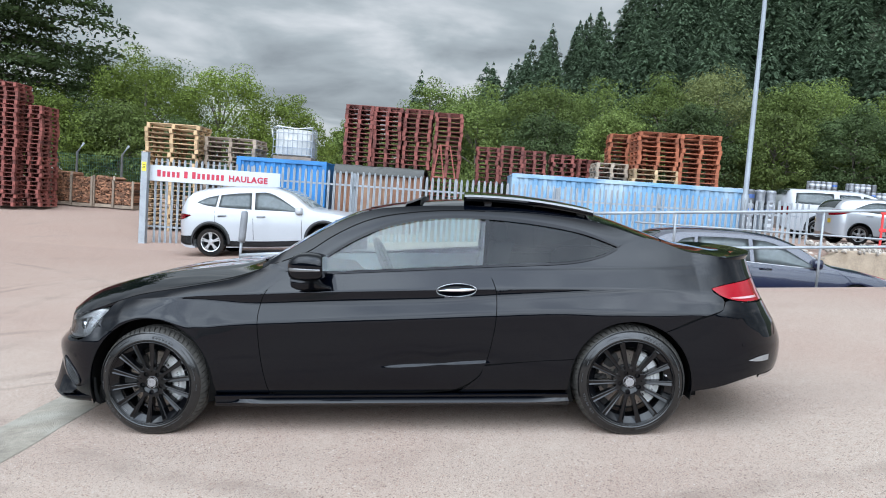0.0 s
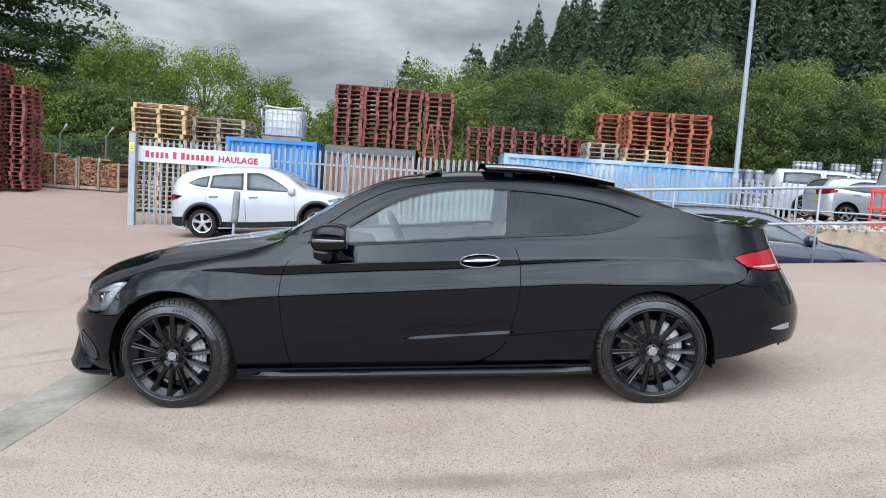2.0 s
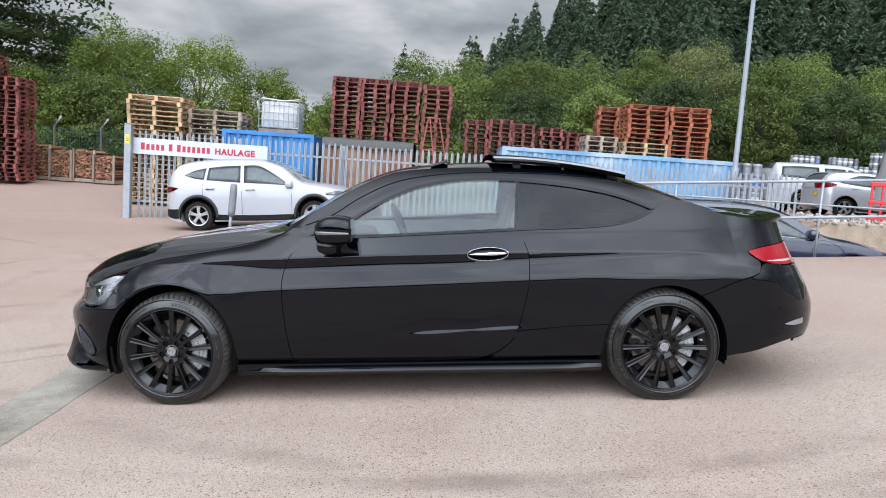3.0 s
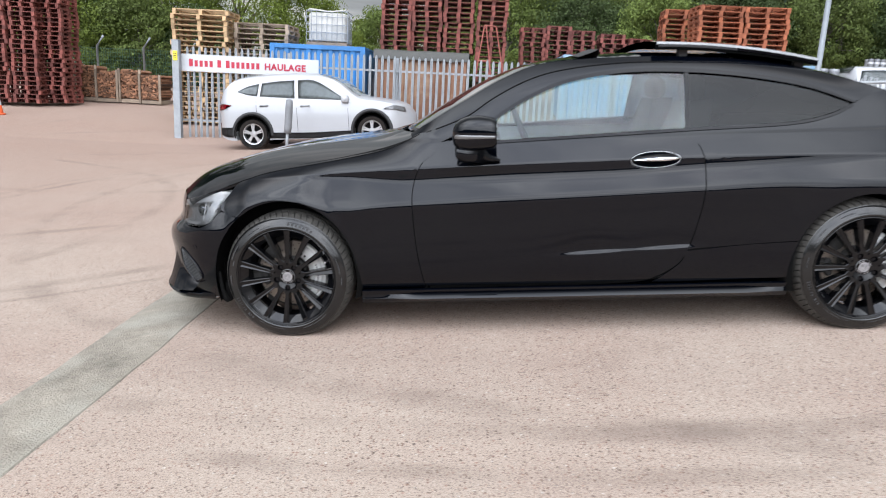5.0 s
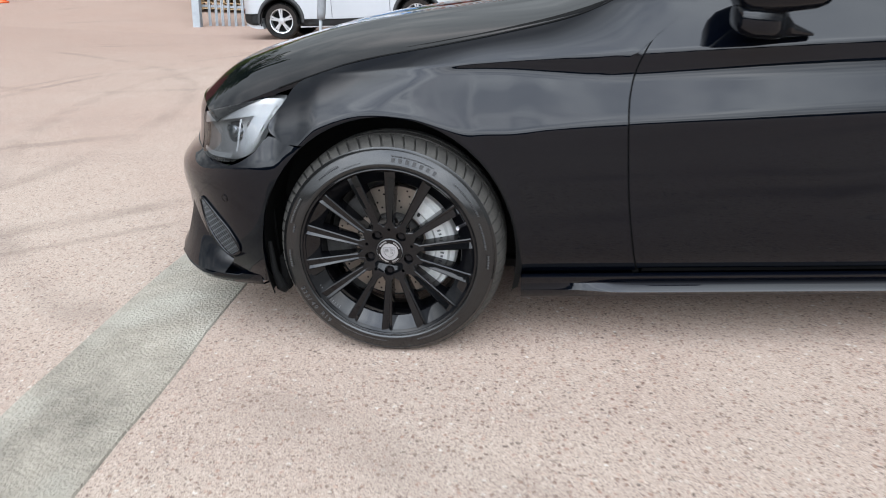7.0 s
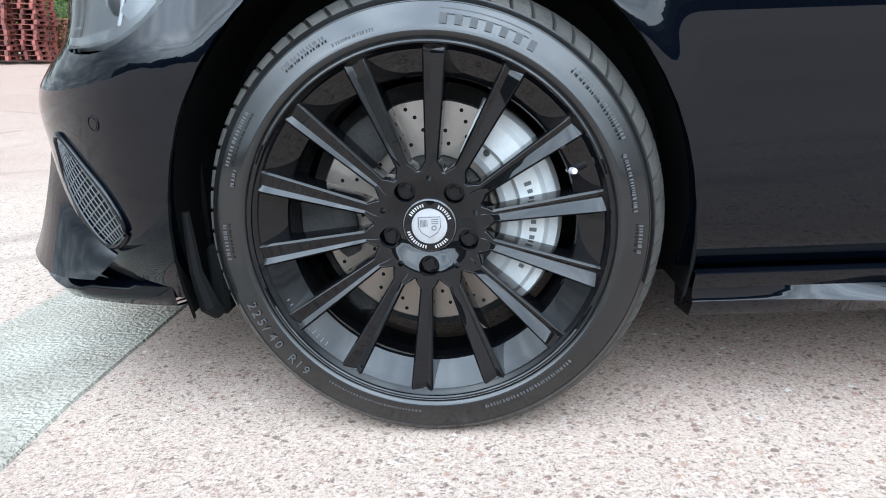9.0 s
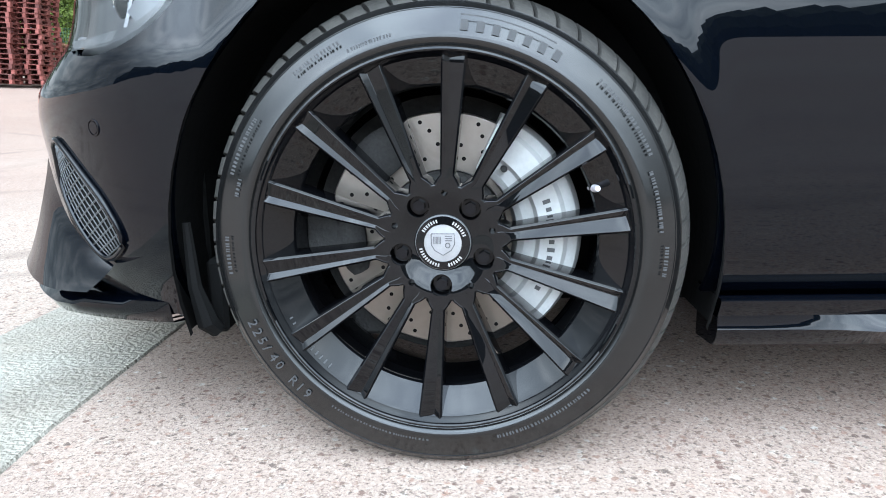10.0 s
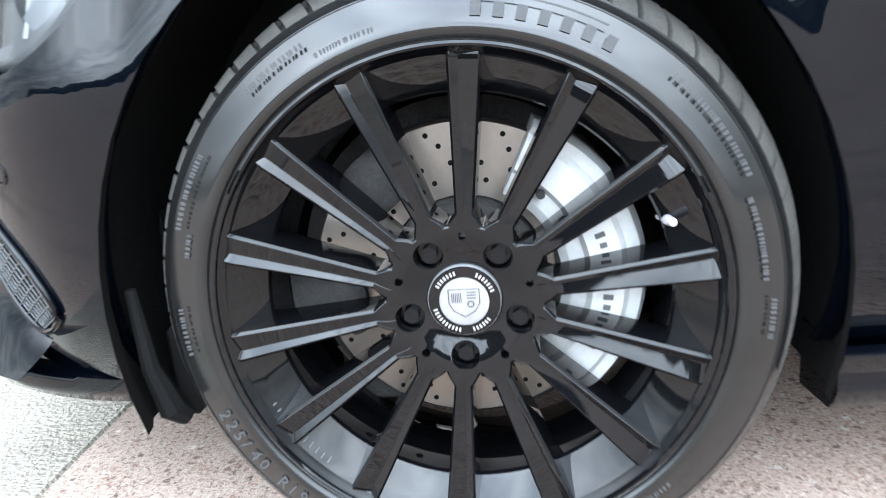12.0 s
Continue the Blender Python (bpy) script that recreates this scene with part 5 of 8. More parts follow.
    for name, lo, hi, mat in (("door_window", lo, hi, WINDOW), ("quarter_window", DLO_LOW[3:], DLO_TOP[6:], PRIVACY)):
        rows = ruled(along(lo, 30), along(hi, 30), 8)
        bm = bmesh.new()
        skin(bm, [[shell(p.x, p.y) + Vector((0, 0.006, 0)) for p in r] for r in rows])
        ob = sharp_part(name, bm, mat, car, both=True)
        ob.visible_shadow = False
    side_panel("door_pillar", ruled(along(V2((1.984, 1.017), (2.008, 1.282)), 10), along(V2((2.002, 1.017), (2.028, 1.281)), 10), 2), GLOSS_TRIM, car, gap=0.0005, proud=0.002)
    for line in (DOOR_FRONT + V2((0.704, 0.240)), DOOR_REAR + V2((1.6, 0.264), (1.2, 0.258), (0.72, 0.254)), V2((1.96, 0.432), (2.25, 0.457), (2.51, 0.470)),
                 V2((0.75, 1.03), (0.54, 0.958), (0.309, 0.911), (-0.027, 0.862), (-0.2, 0.82)), V2((3.04, 0.64), (3.15, 0.67), (3.345, 0.755)), V2((-0.243, 0.646), (-0.30, 0.68))):
        seam(line, car)
    # side skirts: a hollow blade under the doors
    bm = bmesh.new()
    rows = []
    for i in range(41):
        x = 0.374 + 2.116 * i / 40
        lift = 0.011 * (x - 0.375) / 2.1 - 0.010
        w = step_up(x, 0.50, 0.66) * min(1, (2.49 - x) / 0.2)
        rows.append([(x, 0.034, 0.2590 + lift), (x, 0.020, 0.2575 + lift), (x, 0.0165, 0.2555 + lift), (x, 0.0170, 0.2530 + lift), (x, 0.028, 0.232 + lift), (x, 0.028 - 0.018 * w, 0.221 + lift), (x, 0.026 - 0.022 * w, 0.212 + lift),
                     (x, 0.032, 0.197 + lift), (x, 0.045, 0.184 + lift), (x, 0.12, 0.176 + lift), (x, 0.12, 0.259 + lift)])
    g = skin(bm, rows)
    bm.faces.new(g[0])
    bm.faces.new(g[-1][::-1])
    sharp_part("side_skirt", bm, BLACK_PAINT, car, "gloss black blade-shaped side skirt", angle=25, both=True)


def bumpers(car):
    # front bumper: from the arch round the nose
    edge = V2((-0.348, 0.205), (-0.362, 0.30), (-0.347, 0.43), (-0.300, 0.545), (-0.215, 0.644))
    top_line = V2((-0.215, 0.644), (-0.265, 0.655), (-0.315, 0.672), (-0.365, 0.628), (-0.44, 0.592), (-0.52, 0.590), (-0.62, 0.61), (-0.85, 0.625), (-1.10, 0.63))
    low = V2((-0.348, 0.205), (-0.44, 0.215), (-0.55, 0.235), (-0.80, 0.24), (-1.10, 0.24))
    n, m = 44, 26
    side_panel("front_bumper", coons(along(low, n), along(top_line, n), along(edge, m), along(V2((-1.10, 0.24), (-1.10, 0.43), (-1.10, 0.63)), m)), BLACK_PAINT, car)
    # splitter lip
    bm = bmesh.new()
    rows = []
    for i in range(33):
        s = -0.40 - 0.70 * i / 32
        w = min(1, i / 8)
        rows.append([shell(s, 0.243 - 0.012 * (1 - w)) + Vector((0, 0.004, 0)), shell(s, 0.232) + Vector((-0.022 * w, -0.024 * w, 0)), shell(s, 0.222) + Vector((-0.038 * w, -0.036 * w, -0.006)), shell(s, 0.205) + Vector((-0.032 * w, -0.030 * w, -0.008)), shell(s, 0.20) + Vector((0.05, 0.05, -0.004))])
    skin(bm, rows)
    sharp_part("splitter_lip", bm, BLACK_PAINT, car, angle=65, both=True)
    # side intake with its wire grille
    fr = V2((-0.585, 0.462), (-0.585, 0.405), (-0.550, 0.345), (-0.492, 0.300))
    bk = V2((-0.566, 0.470), (-0.515, 0.430), (-0.470, 0.385), (-0.448, 0.328))
    rows = ruled(along(fr, 14), along(bk, 14), 5)
    side_panel("intake", [[p.copy() for p in r] for r in rows], DEEP_BLACK, car, gap=0.0, proud=0.0015, edge=False)
    bm = bmesh.new()
    rows = ruled(along(fr, 26), along(bk, 26), 8)
    for r in rows[1:-1:1]:
        tube(bm, [shell(p.x, p.y) - Vector((0.001, 0.0024, 0)) for p in r], 0.0009, 5)
    for i in range(0, 27, 2):
        tube(bm, [shell(r[i].x, r[i].y) - Vector((0.001, 0.0024, 0)) for r in rows], 0.0012, 5)
    ob = part("intake_grille", bm, GRILLE_WIRE, car, "fine wire mesh in the bumper intake", smooth=True)
    bm = bmesh.new()
    loop = along(fr + bk[::-1] + fr[:1], 60)
    tube(bm, [shell(q.x, q.y) - Vector((0.0012, 0.0026, 0)) for q in loop], 0.0046, 8, caps=False)
    part("intake_frame", bm, BLACK_PAINT, car, smooth=True)
    # cut-back flank of the bumper below the intake
    bm = bmesh.new()
    lo, hi = along(V2((-0.70, 0.262), (-0.58, 0.250), (-0.455, 0.262)), 12), along(V2((-0.66, 0.44), (-0.585, 0.345), (-0.480, 0.290)), 12)
    skin(bm, [[shell(p.x, p.y) - Vector((0.038 * (1 - k / 8) ** 1.2, 0.003 + 0.050 * (1 - k / 8) ** 1.2, 0)) for p in r] for k, r in enumerate(ruled(lo, hi, 8))])
    sharp_part("bumper_flick", bm, BLACK_PAINT, car, both=True)
    # parking sensors
    for s, z in ((-0.465, 0.490), (3.42, 0.55)):
        p = shell(s, z)
        d = (shell(s + 0.01, z) - shell(s - 0.01, z)).cross(shell(s, z + 0.01) - shell(s, z - 0.01)).normalized()
        if d.y > 0:
            d = -d
        bm = bmesh.new()
        lathe(bm, [(0.0, -0.001), (0.0085, -0.001), (0.0088, 0.0), (0.0098, 0.0), (0.0102, -0.0012), (0.0118, -0.0012), (0.0122, 0.001)], 24)
        ob = sharp_part("parking_sensor", bm, BLACK_PAINT, car)
        ob.matrix_basis = Matrix.Translation(p) @ d.to_track_quat("-Y", "Z").to_matrix().to_4x4()
    # rear bumper
    edge = arc(REAR_ARCH, -14, 56, 20)
    edge[0] = Vector((3.19, 0.262))
    top_line = V2((3.037, 0.623), (3.15, 0.665), (3.33, 0.75), (3.345, 0.785), (3.37, 0.804), (3.40, 0.805), (3.47, 0.793), (3.60, 0.784), (3.85, 0.774), (4.15, 0.765))
    low = V2((3.19, 0.262), (3.30, 0.290), (3.45, 0.34), (3.60, 0.355), (4.15, 0.36))
    side_panel("rear_bumper", coons(along(low, 40), along(top_line, 40), edge, along(V2((4.15, 0.36), (4.15, 0.55), (4.15, 0.76)), 20)), BLACK_PAINT, car)
    rows = ruled(along(V2((3.55, 0.335), (3.8, 0.325), (4.15, 0.33)), 16), along(V2((3.55, 0.352), (3.8, 0.354), (4.15, 0.358)), 16), 3)
    side_panel("diffuser_trim", rows, CHROME, car, gap=0.001, proud=-0.002)
    # bumper vent in pale silver, imitating the sky's reflection in its blade
    rows = ruled(along(V2((3.45, 0.452), (3.52, 0.440), (3.60, 0.440)), 10), along(V2((3.45, 0.454), (3.52, 0.470), (3.60, 0.474)), 10), 3)
    side_panel("rear_vent", rows, HOUSING, car, gap=0.0, proud=0.004, edge=False)


def lamps(car):
    # headlights: clear lens over a dark bowl with a bright projector
    lo = V2((-0.630, 0.596), (-0.535, 0.592), (-0.44, 0.596), (-0.365, 0.632), (-0.322, 0.690), (-0.283, 0.752))
    hi = V2((-0.640, 0.712), (-0.56, 0.728), (-0.49, 0.742), (-0.42, 0.754), (-0.35, 0.764), (-0.282, 0.764))
    rows = ruled(along(lo, 20), along(hi, 20), 10)
    head = side_panel("headlight", [[p.copy() for p in r] for r in rows], LAMP_DARK, car, "clear headlight with silver reflector bowl", gap=0.0, proud=-0.050, edge=False)
    side_panel("headlight_lens", rows, CLEAR_LENS, car, gap=0.003, edge=False)
    # silver brow along the top edge and the light guide that sweeps down the rear edge
    brow = ruled([q + Vector((0.0, -0.034 - 0.012 * k / 24)) for k, q in enumerate(along(hi, 24))], [q + Vector((0, -0.004)) for q in along(hi, 24)], 4)
    side_panel("reflector_brow", brow, HOUSING, car, gap=0.0, proud=-0.016, edge=False)
    rows = ruled(along(V2((-0.410, 0.626), (-0.372, 0.648), (-0.330, 0.705), (-0.300, 0.745)), 16), along(V2((-0.430, 0.640), (-0.408, 0.664), (-0.376, 0.712), (-0.345, 0.748)), 16), 3)
    side_panel("daytime_strip", rows, LIGHT_GUIDE, car, gap=0.0, proud=-0.010, edge=False)
    rows = ruled(along(V2((-0.62, 0.604), (-0.54, 0.600), (-0.46, 0.604)), 12), along(V2((-0.62, 0.616), (-0.54, 0.612), (-0.452, 0.618)), 12), 2)
    side_panel("lower_reflector", rows, HOUSING, car, gap=0.0, proud=-0.014, edge=False)
    for s, z, r in ((-0.500, 0.660, 0.034), (-0.415, 0.682, 0.020)):
        p = shell(s, z)
        aim = Matrix.Translation(p + Vector((0.024, 0.036, 0))) @ pose(0, 0, 0, 0, 0, -48)
        bm = bmesh.new()
        lathe(bm, [(r * 0.80, -0.004), (r * 0.96, -0.010), (r, -0.006), (r * 1.12, 0.004), (r * 1.15, 0.030)], 28)
        sharp_part("projector_ring", bm, CHROME, car).matrix_basis = aim
        bm = bmesh.new()
        lathe(bm, [(0.0, -0.016), (r * 0.35, -0.0145), (r * 0.62, -0.010), (r * 0.82, -0.002)], 28)
        sharp_part("projector_lens", bm, DARK_GLASS, car).matrix_basis = aim
    bm = bmesh.new()
    skin(bm, [[shell(-0.455 + 0.014 * k / 10, 0.622 + 0.085 * k / 10) + Vector((0.012 + w * 0.005, 0.016, 0)) for w in (-0.5, 0, 0.5)] for k in range(11)])
    sharp_part("divider_blade", bm, LAMP_DARK, car)
    # black grille panel between the headlights
    side_panel("grille_panel", coons(along(V2((-0.640, 0.600), (-0.85, 0.628), (-1.10, 0.634)), 16), along(V2((-0.645, 0.735), (-0.85, 0.742), (-1.10, 0.745)), 16), along(V2((-0.640, 0.600), (-0.645, 0.735)), 8), along(V2((-1.10, 0.634), (-1.10, 0.745)), 8)), GLOSS_TRIM, car, proud=-0.004)
    # tail lights
    lo = V2((3.303, 0.870), (3.335, 0.838), (3.382, 0.816), (3.45, 0.801), (3.55, 0.792), (3.75, 0.784))
    hi = V2((3.303, 0.876), (3.345, 0.886), (3.40, 0.894), (3.50, 0.902), (3.60, 0.906), (3.75, 0.910))
    rows = ruled(along(lo, 20), along(hi, 20), 10)
    side_panel("tail_light", rows, RED_LENS, car, "glossy red tail light with a pale lower strip", gap=0.002)
    rows = ruled(along(V2((3.40, 0.820), (3.50, 0.8125), (3.66, 0.808)), 12), along(V2((3.40, 0.822), (3.50, 0.823), (3.66, 0.820)), 12), 2)
    side_panel("reversing_lens", rows, PALE_LENS, car, gap=0.0, proud=0.002, edge=False)


def upper_body(car):
    # bonnet
    near = [shell(p.x, p.y) for p in along(V2(*[(a, b + 0.002) for a, b in SHOULDER[:-1]], (0.69, 1.022)), 30)]
    lead = [shell(-0.54 - 0.56 * k / 20, spline([(-1.10, 0.745), (-0.8, 0.735), (-0.54, 0.707)], -0.54 - 0.56 * k / 20)) + Vector((0.03 * k / 20, 0, 0)) for k in range(21)]
    mid_line = along([lead[-1], (-0.55, MIDLINE, 0.835), (-0.22, MIDLINE, 0.905), (0.12, MIDLINE, 0.956), (0.49, MIDLINE, 0.996)], 30)
    cowl = along([near[-1], (0.62, 0.35, 1.012), (0.54, 0.60, 1.004), mid_line[-1]], 20)
    rows = coons(near, mid_line, lead, cowl)
    m = len(rows) - 1
    for j, r in enumerate(rows):
        for i, p in enumerate(r):
            q, u = j / m, i / 30
            p.z += 0.035 * math.sin(math.pi * q) ** 0.8 * (0.35 + 0.65 * math.sin(math.pi * min(u * 1.1, 1)))
            p.z += 0.010 * math.exp(-((q - 0.52) / 0.05) ** 2) * u
    bm = bmesh.new()
    full = [r for r in rows] + [[Vector((p.x, 2 * MIDLINE - p.y, p.z)) for p in r] for r in rows[-2::-1]]
    g = skin(bm, full)
    hem(bm, g, lambda co: Vector((0, 0, -0.014)))
    sharp_part("bonnet", bm, BLACK_PAINT, car)
    # cowl tray and wipers
    bm = bmesh.new()
    rows = []
    for k in range(17):
        y = 0.10 + (2 * MIDLINE - 0.20) * k / 16
        x = 0.53 + 0.20 * abs(y - MIDLINE) ** 2 / 0.6
        rows.append([(x - 0.06, y, 0.965), (x + 0.05, y, 0.975), (x + 0.16, y, 1.02)])
    skin(bm, rows)
    sharp_part("cowl", bm, BLACK_PLASTIC, car)
    for y0, y1 in ((0.22, 0.80), (0.70, 1.30)):
        bm = bmesh.new()
        tube(bm, [(0.68, y0, 1.020), (0.66, y0 + 0.05, 1.032), (0.62, (y0 + y1) / 2, 1.040), (0.60, y1, 1.036)], [0.012, 0.010, 0.007, 0.005], 8)
        part("wiper", bm, BLACK_PLASTIC, car, smooth=True)
    ob = roof_piece("windscreen", 0.70, 1.30, 0.06, WINDOW, car, drop=0.004)
    ob.visible_shadow = False
    roof_piece("roof", 1.30, 2.30, 0.0, BLACK_PAINT, car)
    ob = roof_piece("rear_window", 2.31, 3.05, 0.10, REAR_GLASS, car, drop=0.003)
    for q0, q1, s0, s1 in ((0.0, 0.065, 0.705, 1.30), (0.0, 0.105, 2.30, 3.06)):
        bm = bmesh.new()
        rows = [[over(s0 + (s1 - s0) * i / 20, q0 + (q1 - q0) * j / 3) for j in range(4)] for i in range(21)]
        skin(bm, rows)
        sharp_part("pillar_trim", bm, BLACK_PAINT, car, both=True)
    roof_piece("boot_lid", 3.06, 3.62, 0.0, BLACK_PAINT, car)
    # lip spoiler round the boot's edge
    half = []
    for i in range(25):
        q = 3.40 + 0.75 * i / 24
        p = shell(q, 1.036)
        d = Vector((p.x - 3.15, (p.y - MIDLINE) * 0.6, 0)).normalized()
        w = step_up(q, 3.40, 3.70)
        half.append([p - d * 0.09 + Vector((0, 0, 0.010)), p - d * 0.03 + Vector((0, 0, 0.006 + 0.010 * w)), p + d * 0.018 * w + Vector((0, 0, 0.004 + 0.018 * w)),
                     p + d * 0.024 * w + Vector((0, 0, 0.012 * w)), p + d * 0.006 * w - Vector((0, 0, 0.012)), p - d * 0.004 - Vector((0, 0, 0.03))])
    bm = bmesh.new()
    skin(bm, half + [[Vector((p.x, 2 * MIDLINE - p.y, p.z)) for p in r] for r in half[-2::-1]])
    sharp_part("boot_spoiler", bm, BLACK_PAINT, car)
    side_panel("boot_edge", coons(along(V2((3.602, 0.910), (3.9, 0.913), (4.15, 0.914)), 16), along(V2((3.600, 1.034), (3.9, 1.033), (4.15, 1.033)), 16), along(V2((3.602, 0.910), (3.600, 1.034)), 6), along(V2((4.15, 0.914), (4.15, 1.033)), 6)), BLACK_PAINT, car, gap=0.0005)
    side_panel("boot_panel", coons(along(V2((3.758, 0.782), (3.9, 0.775), (4.15, 0.768)), 12), along(V2((3.758, 0.908), (3.9, 0.910), (4.15, 0.910)), 12), along(V2((3.758, 0.782), (3.758, 0.908)), 6), along(V2((4.15, 0.768), (4.15, 0.910)), 6)), BLACK_PAINT, car)
    # glass roof panel, tilted open, with its frame and wind deflector
    for name, mat, inset_by, t0, t1 in (("sunroof_frame", BLACK_RIM, 0.0, -0.032, -0.004), ("sunroof_glass", DARK_GLASS, 0.004, -0.004, 0.006)):
        bm = bmesh.new()
        rows = []
        for i in range(13):
            u = i / 12
            x = 1.875 + inset_by + (0.80 - 2 * inset_by) * u
            z = 1.428 - 0.020 * u - 0.085 * u * u
            ys = [0.31 + inset_by + (2 * (MIDLINE - 0.31 - inset_by)) * k / 16 for k in range(17)]
            crown = lambda y: 0.022 * (1 - ((y - MIDLINE) / 0.57) ** 2)
            rows.append([(x, y, z + t1 + crown(y)) for y in ys] + [(x, y, z + t0 + crown(y)) for y in ys[::-1]] + [(x, ys[0], z + t1 + crown(ys[0]))])
        g = skin(bm, rows)
        bmesh.ops.remove_doubles(bm, verts=bm.verts, dist=0.0001)
        bm.verts.ensure_lookup_table()
        sharp_part(name, bm, mat, car)
    bm = bmesh.new()
    rows = []
    for i in range(13):
        u = i / 12
        x = 1.89 + 0.78 * u
        z = 1.426 - 0.020 * u - 0.085 * u * u
        rows.append([(x, 0.305, z + 0.002), (x, 0.300, z - 0.004), (x, 0.300, z - 0.016), (x, 0.307, z - 0.02)])
    skin(bm, rows)
    sharp_part("sunroof_trim", bm, GLOSS_TRIM, car, both=True)
    # pale strip along the raised glass, imitating its bright sky reflection
    bm = bmesh.new()
    rows = []
    for i in range(13):
        u = i / 12
        x = 1.88 + 0.79 * u
        z = 1.428 - 0.020 * u - 0.085 * u * u
        rows.append([(x, 0.304, z + 0.007), (x, 0.2985, z + 0.004), (x, 0.2985, z - 0.004 - 0.002 * u), (x, 0.304, z - 0.007)])
    skin(bm, rows)
    sharp_part("sunroof_edge", bm, GLINT_PALE, car, "pale strip imitating the sky's reflection along the raised sunroof", both=True)
    for x in (2.0, 2.58):
        bm = bmesh.new()
        box(bm, x, x + 0.05, 0.36, 0.39, spline(RAIL, x) - 0.01, 1.40 if x < 2.2 else 1.335, 0.004)
        part("sunroof_arm", bm, BLACK_PLASTIC, car)
    bm = bmesh.new()
    rows = []
    for k in range(21):
        y = 0.36 + 2 * (MIDLINE - 0.36) * k / 20
        c = 0.02 * (1 - ((y - MIDLINE) / 0.52) ** 2)
        rows.append([(1.50, y, 1.375 + c), (1.56, y, 1.392 + c), (1.60, y, 1.408 + c), (1.605, y, 1.404 + c), (1.60, y, 1.372 + c)])
    skin(bm, rows)
    sharp_part("wind_deflector", bm, BLACK_PLASTIC, car, "black slatted wind deflector standing up on the roof")


def mirror_and_handle(car):
    for side in (1, -1):
        at = Matrix.Identity(4) if side == 1 else Matrix.Translation((0, 2 * MIDLINE, 0)) @ Matrix.Diagonal((1, -1, 1, 1))

        def pod(x0, x1, sections, n=28):
            """Rounded rings along the car: u, bottom z, top z, outer y, inner y."""
            rows = []
            for u, z0, z1, y0, y1 in sections:
                ring = []
                for k in range(n + 1):
                    a = 2 * math.pi * k / n
                    c, q = math.cos(a), math.sin(a)
                    c, q = abs(c) ** 0.62 * (1 if c > 0 else -1), abs(q) ** 0.62 * (1 if q > 0 else -1)
                    ring.append(at @ Vector((x0 + (x1 - x0) * u, (y0 + y1) / 2 + (y1 - y0) / 2 * c, (z0 + z1) / 2 + (z1 - z0) / 2 * q)))
                rows.append(ring)
            bm = bmesh.new()
            g = skin(bm, rows)
            bm.faces.new(g[-1][:-1])
            bm.faces.new(g[0][:-1][::-1])
            bmesh.ops.recalc_face_normals(bm, faces=bm.faces)
            return bm

        upper = [(0.0, 1.000, 1.034, -0.085, -0.045), (0.02, 0.978, 1.056, -0.105, -0.025), (0.07, 0.966, 1.076, -0.122, -0.005), (0.18, 0.957, 1.096, -0.136, 0.014), (0.36, 0.952, 1.109, -0.145, 0.026), (0.60, 0.951, 1.112, -0.149, 0.032),
                 (0.85, 0.954, 1.105, -0.150, 0.033), (0.95, 0.960, 1.099, -0.149, 0.032), (1.0, 0.970, 1.090, -0.143, 0.026)]
        mir = sharp_part("door_mirror", pod(0.862, 1.068, upper), BLACK_PAINT, car, "gloss black door mirror with a clear indicator strip", angle=50)
        # indicator strip lying round the shell's lower edge
        bm = bmesh.new()
        rows = []
        for k in range(19):
            u = 0.06 + 0.90 * k / 18
            i = max(j for j in range(len(upper) - 1) if upper[j][0] <= u)
            w = (u - upper[i][0]) / (upper[i + 1][0] - upper[i][0])
            yo = upper[i][3] + (upper[i + 1][3] - upper[i][3]) * w
            tall = 0.026 - 0.014 * u
            rows.append([at @ Vector((0.862 + 0.206 * u, yo + dy, 1.010 + dz)) for dz, dy in ((-0.002, 0.004), (0.0, -0.0020), (tall * 0.6, -0.0026), (tall, 0.003))])
        skin(bm, rows)
        part("indicator_lens", bm, GREY_LENS, mir, "smoked indicator strip", smooth=True)
        # foot: a tapering block under the shell that sweeps back on to the door
        foot = [(0.0, 0.925, 0.968, -0.085, -0.030), (0.04, 0.910, 0.972, -0.105, -0.010), (0.18, 0.896, 0.975, -0.112, 0.020), (0.40, 0.889, 0.975, -0.108, 0.050), (0.52, 0.887, 0.975, -0.085, 0.070), (0.56, 0.886, 0.970, -0.055, 0.072), (0.62, 0.886, 0.956, -0.035, 0.074), (0.76, 0.886, 0.922, -0.012, 0.078), (1.0, 0.887, 0.896, 0.006, 0.082)]
        sharp_part("mirror_foot", pod(0.872, 1.085, foot), BLACK_PAINT, mir, angle=50)
        bm = bmesh.new()
        bmesh.ops.create_grid(bm, x_segments=2, y_segments=2, size=0.5, matrix=at @ pose(1.0695, -0.058, 1.044) @ Matrix.Rotation(math.pi / 2, 4, "Y") @ Matrix.Diagonal((0.088, 0.150, 1, 1)))
        part("mirror_glass", bm, CHROME, mir, "silvered mirror glass")
        # thin bright edge round the scoop
        bm = bmesh.new()
        ring = []
        for k in range(49):
            a = 2 * math.pi * k / 48
            x, z = HANDLE[0] + 0.117 * math.cos(a), HANDLE[1] + 0.0370 * math.sin(a) + 0.0023 * math.cos(a)
            ring.append(at @ Vector((x, smooth_flank(x, z) - 0.0006, z)))
        tube(bm, ring, 0.0016, 6, caps=False)
        # handle bar across the scoop, deeper at its middle
        body = bmesh.new()
        blade = bmesh.new()
        rows, edge_rows = [], []
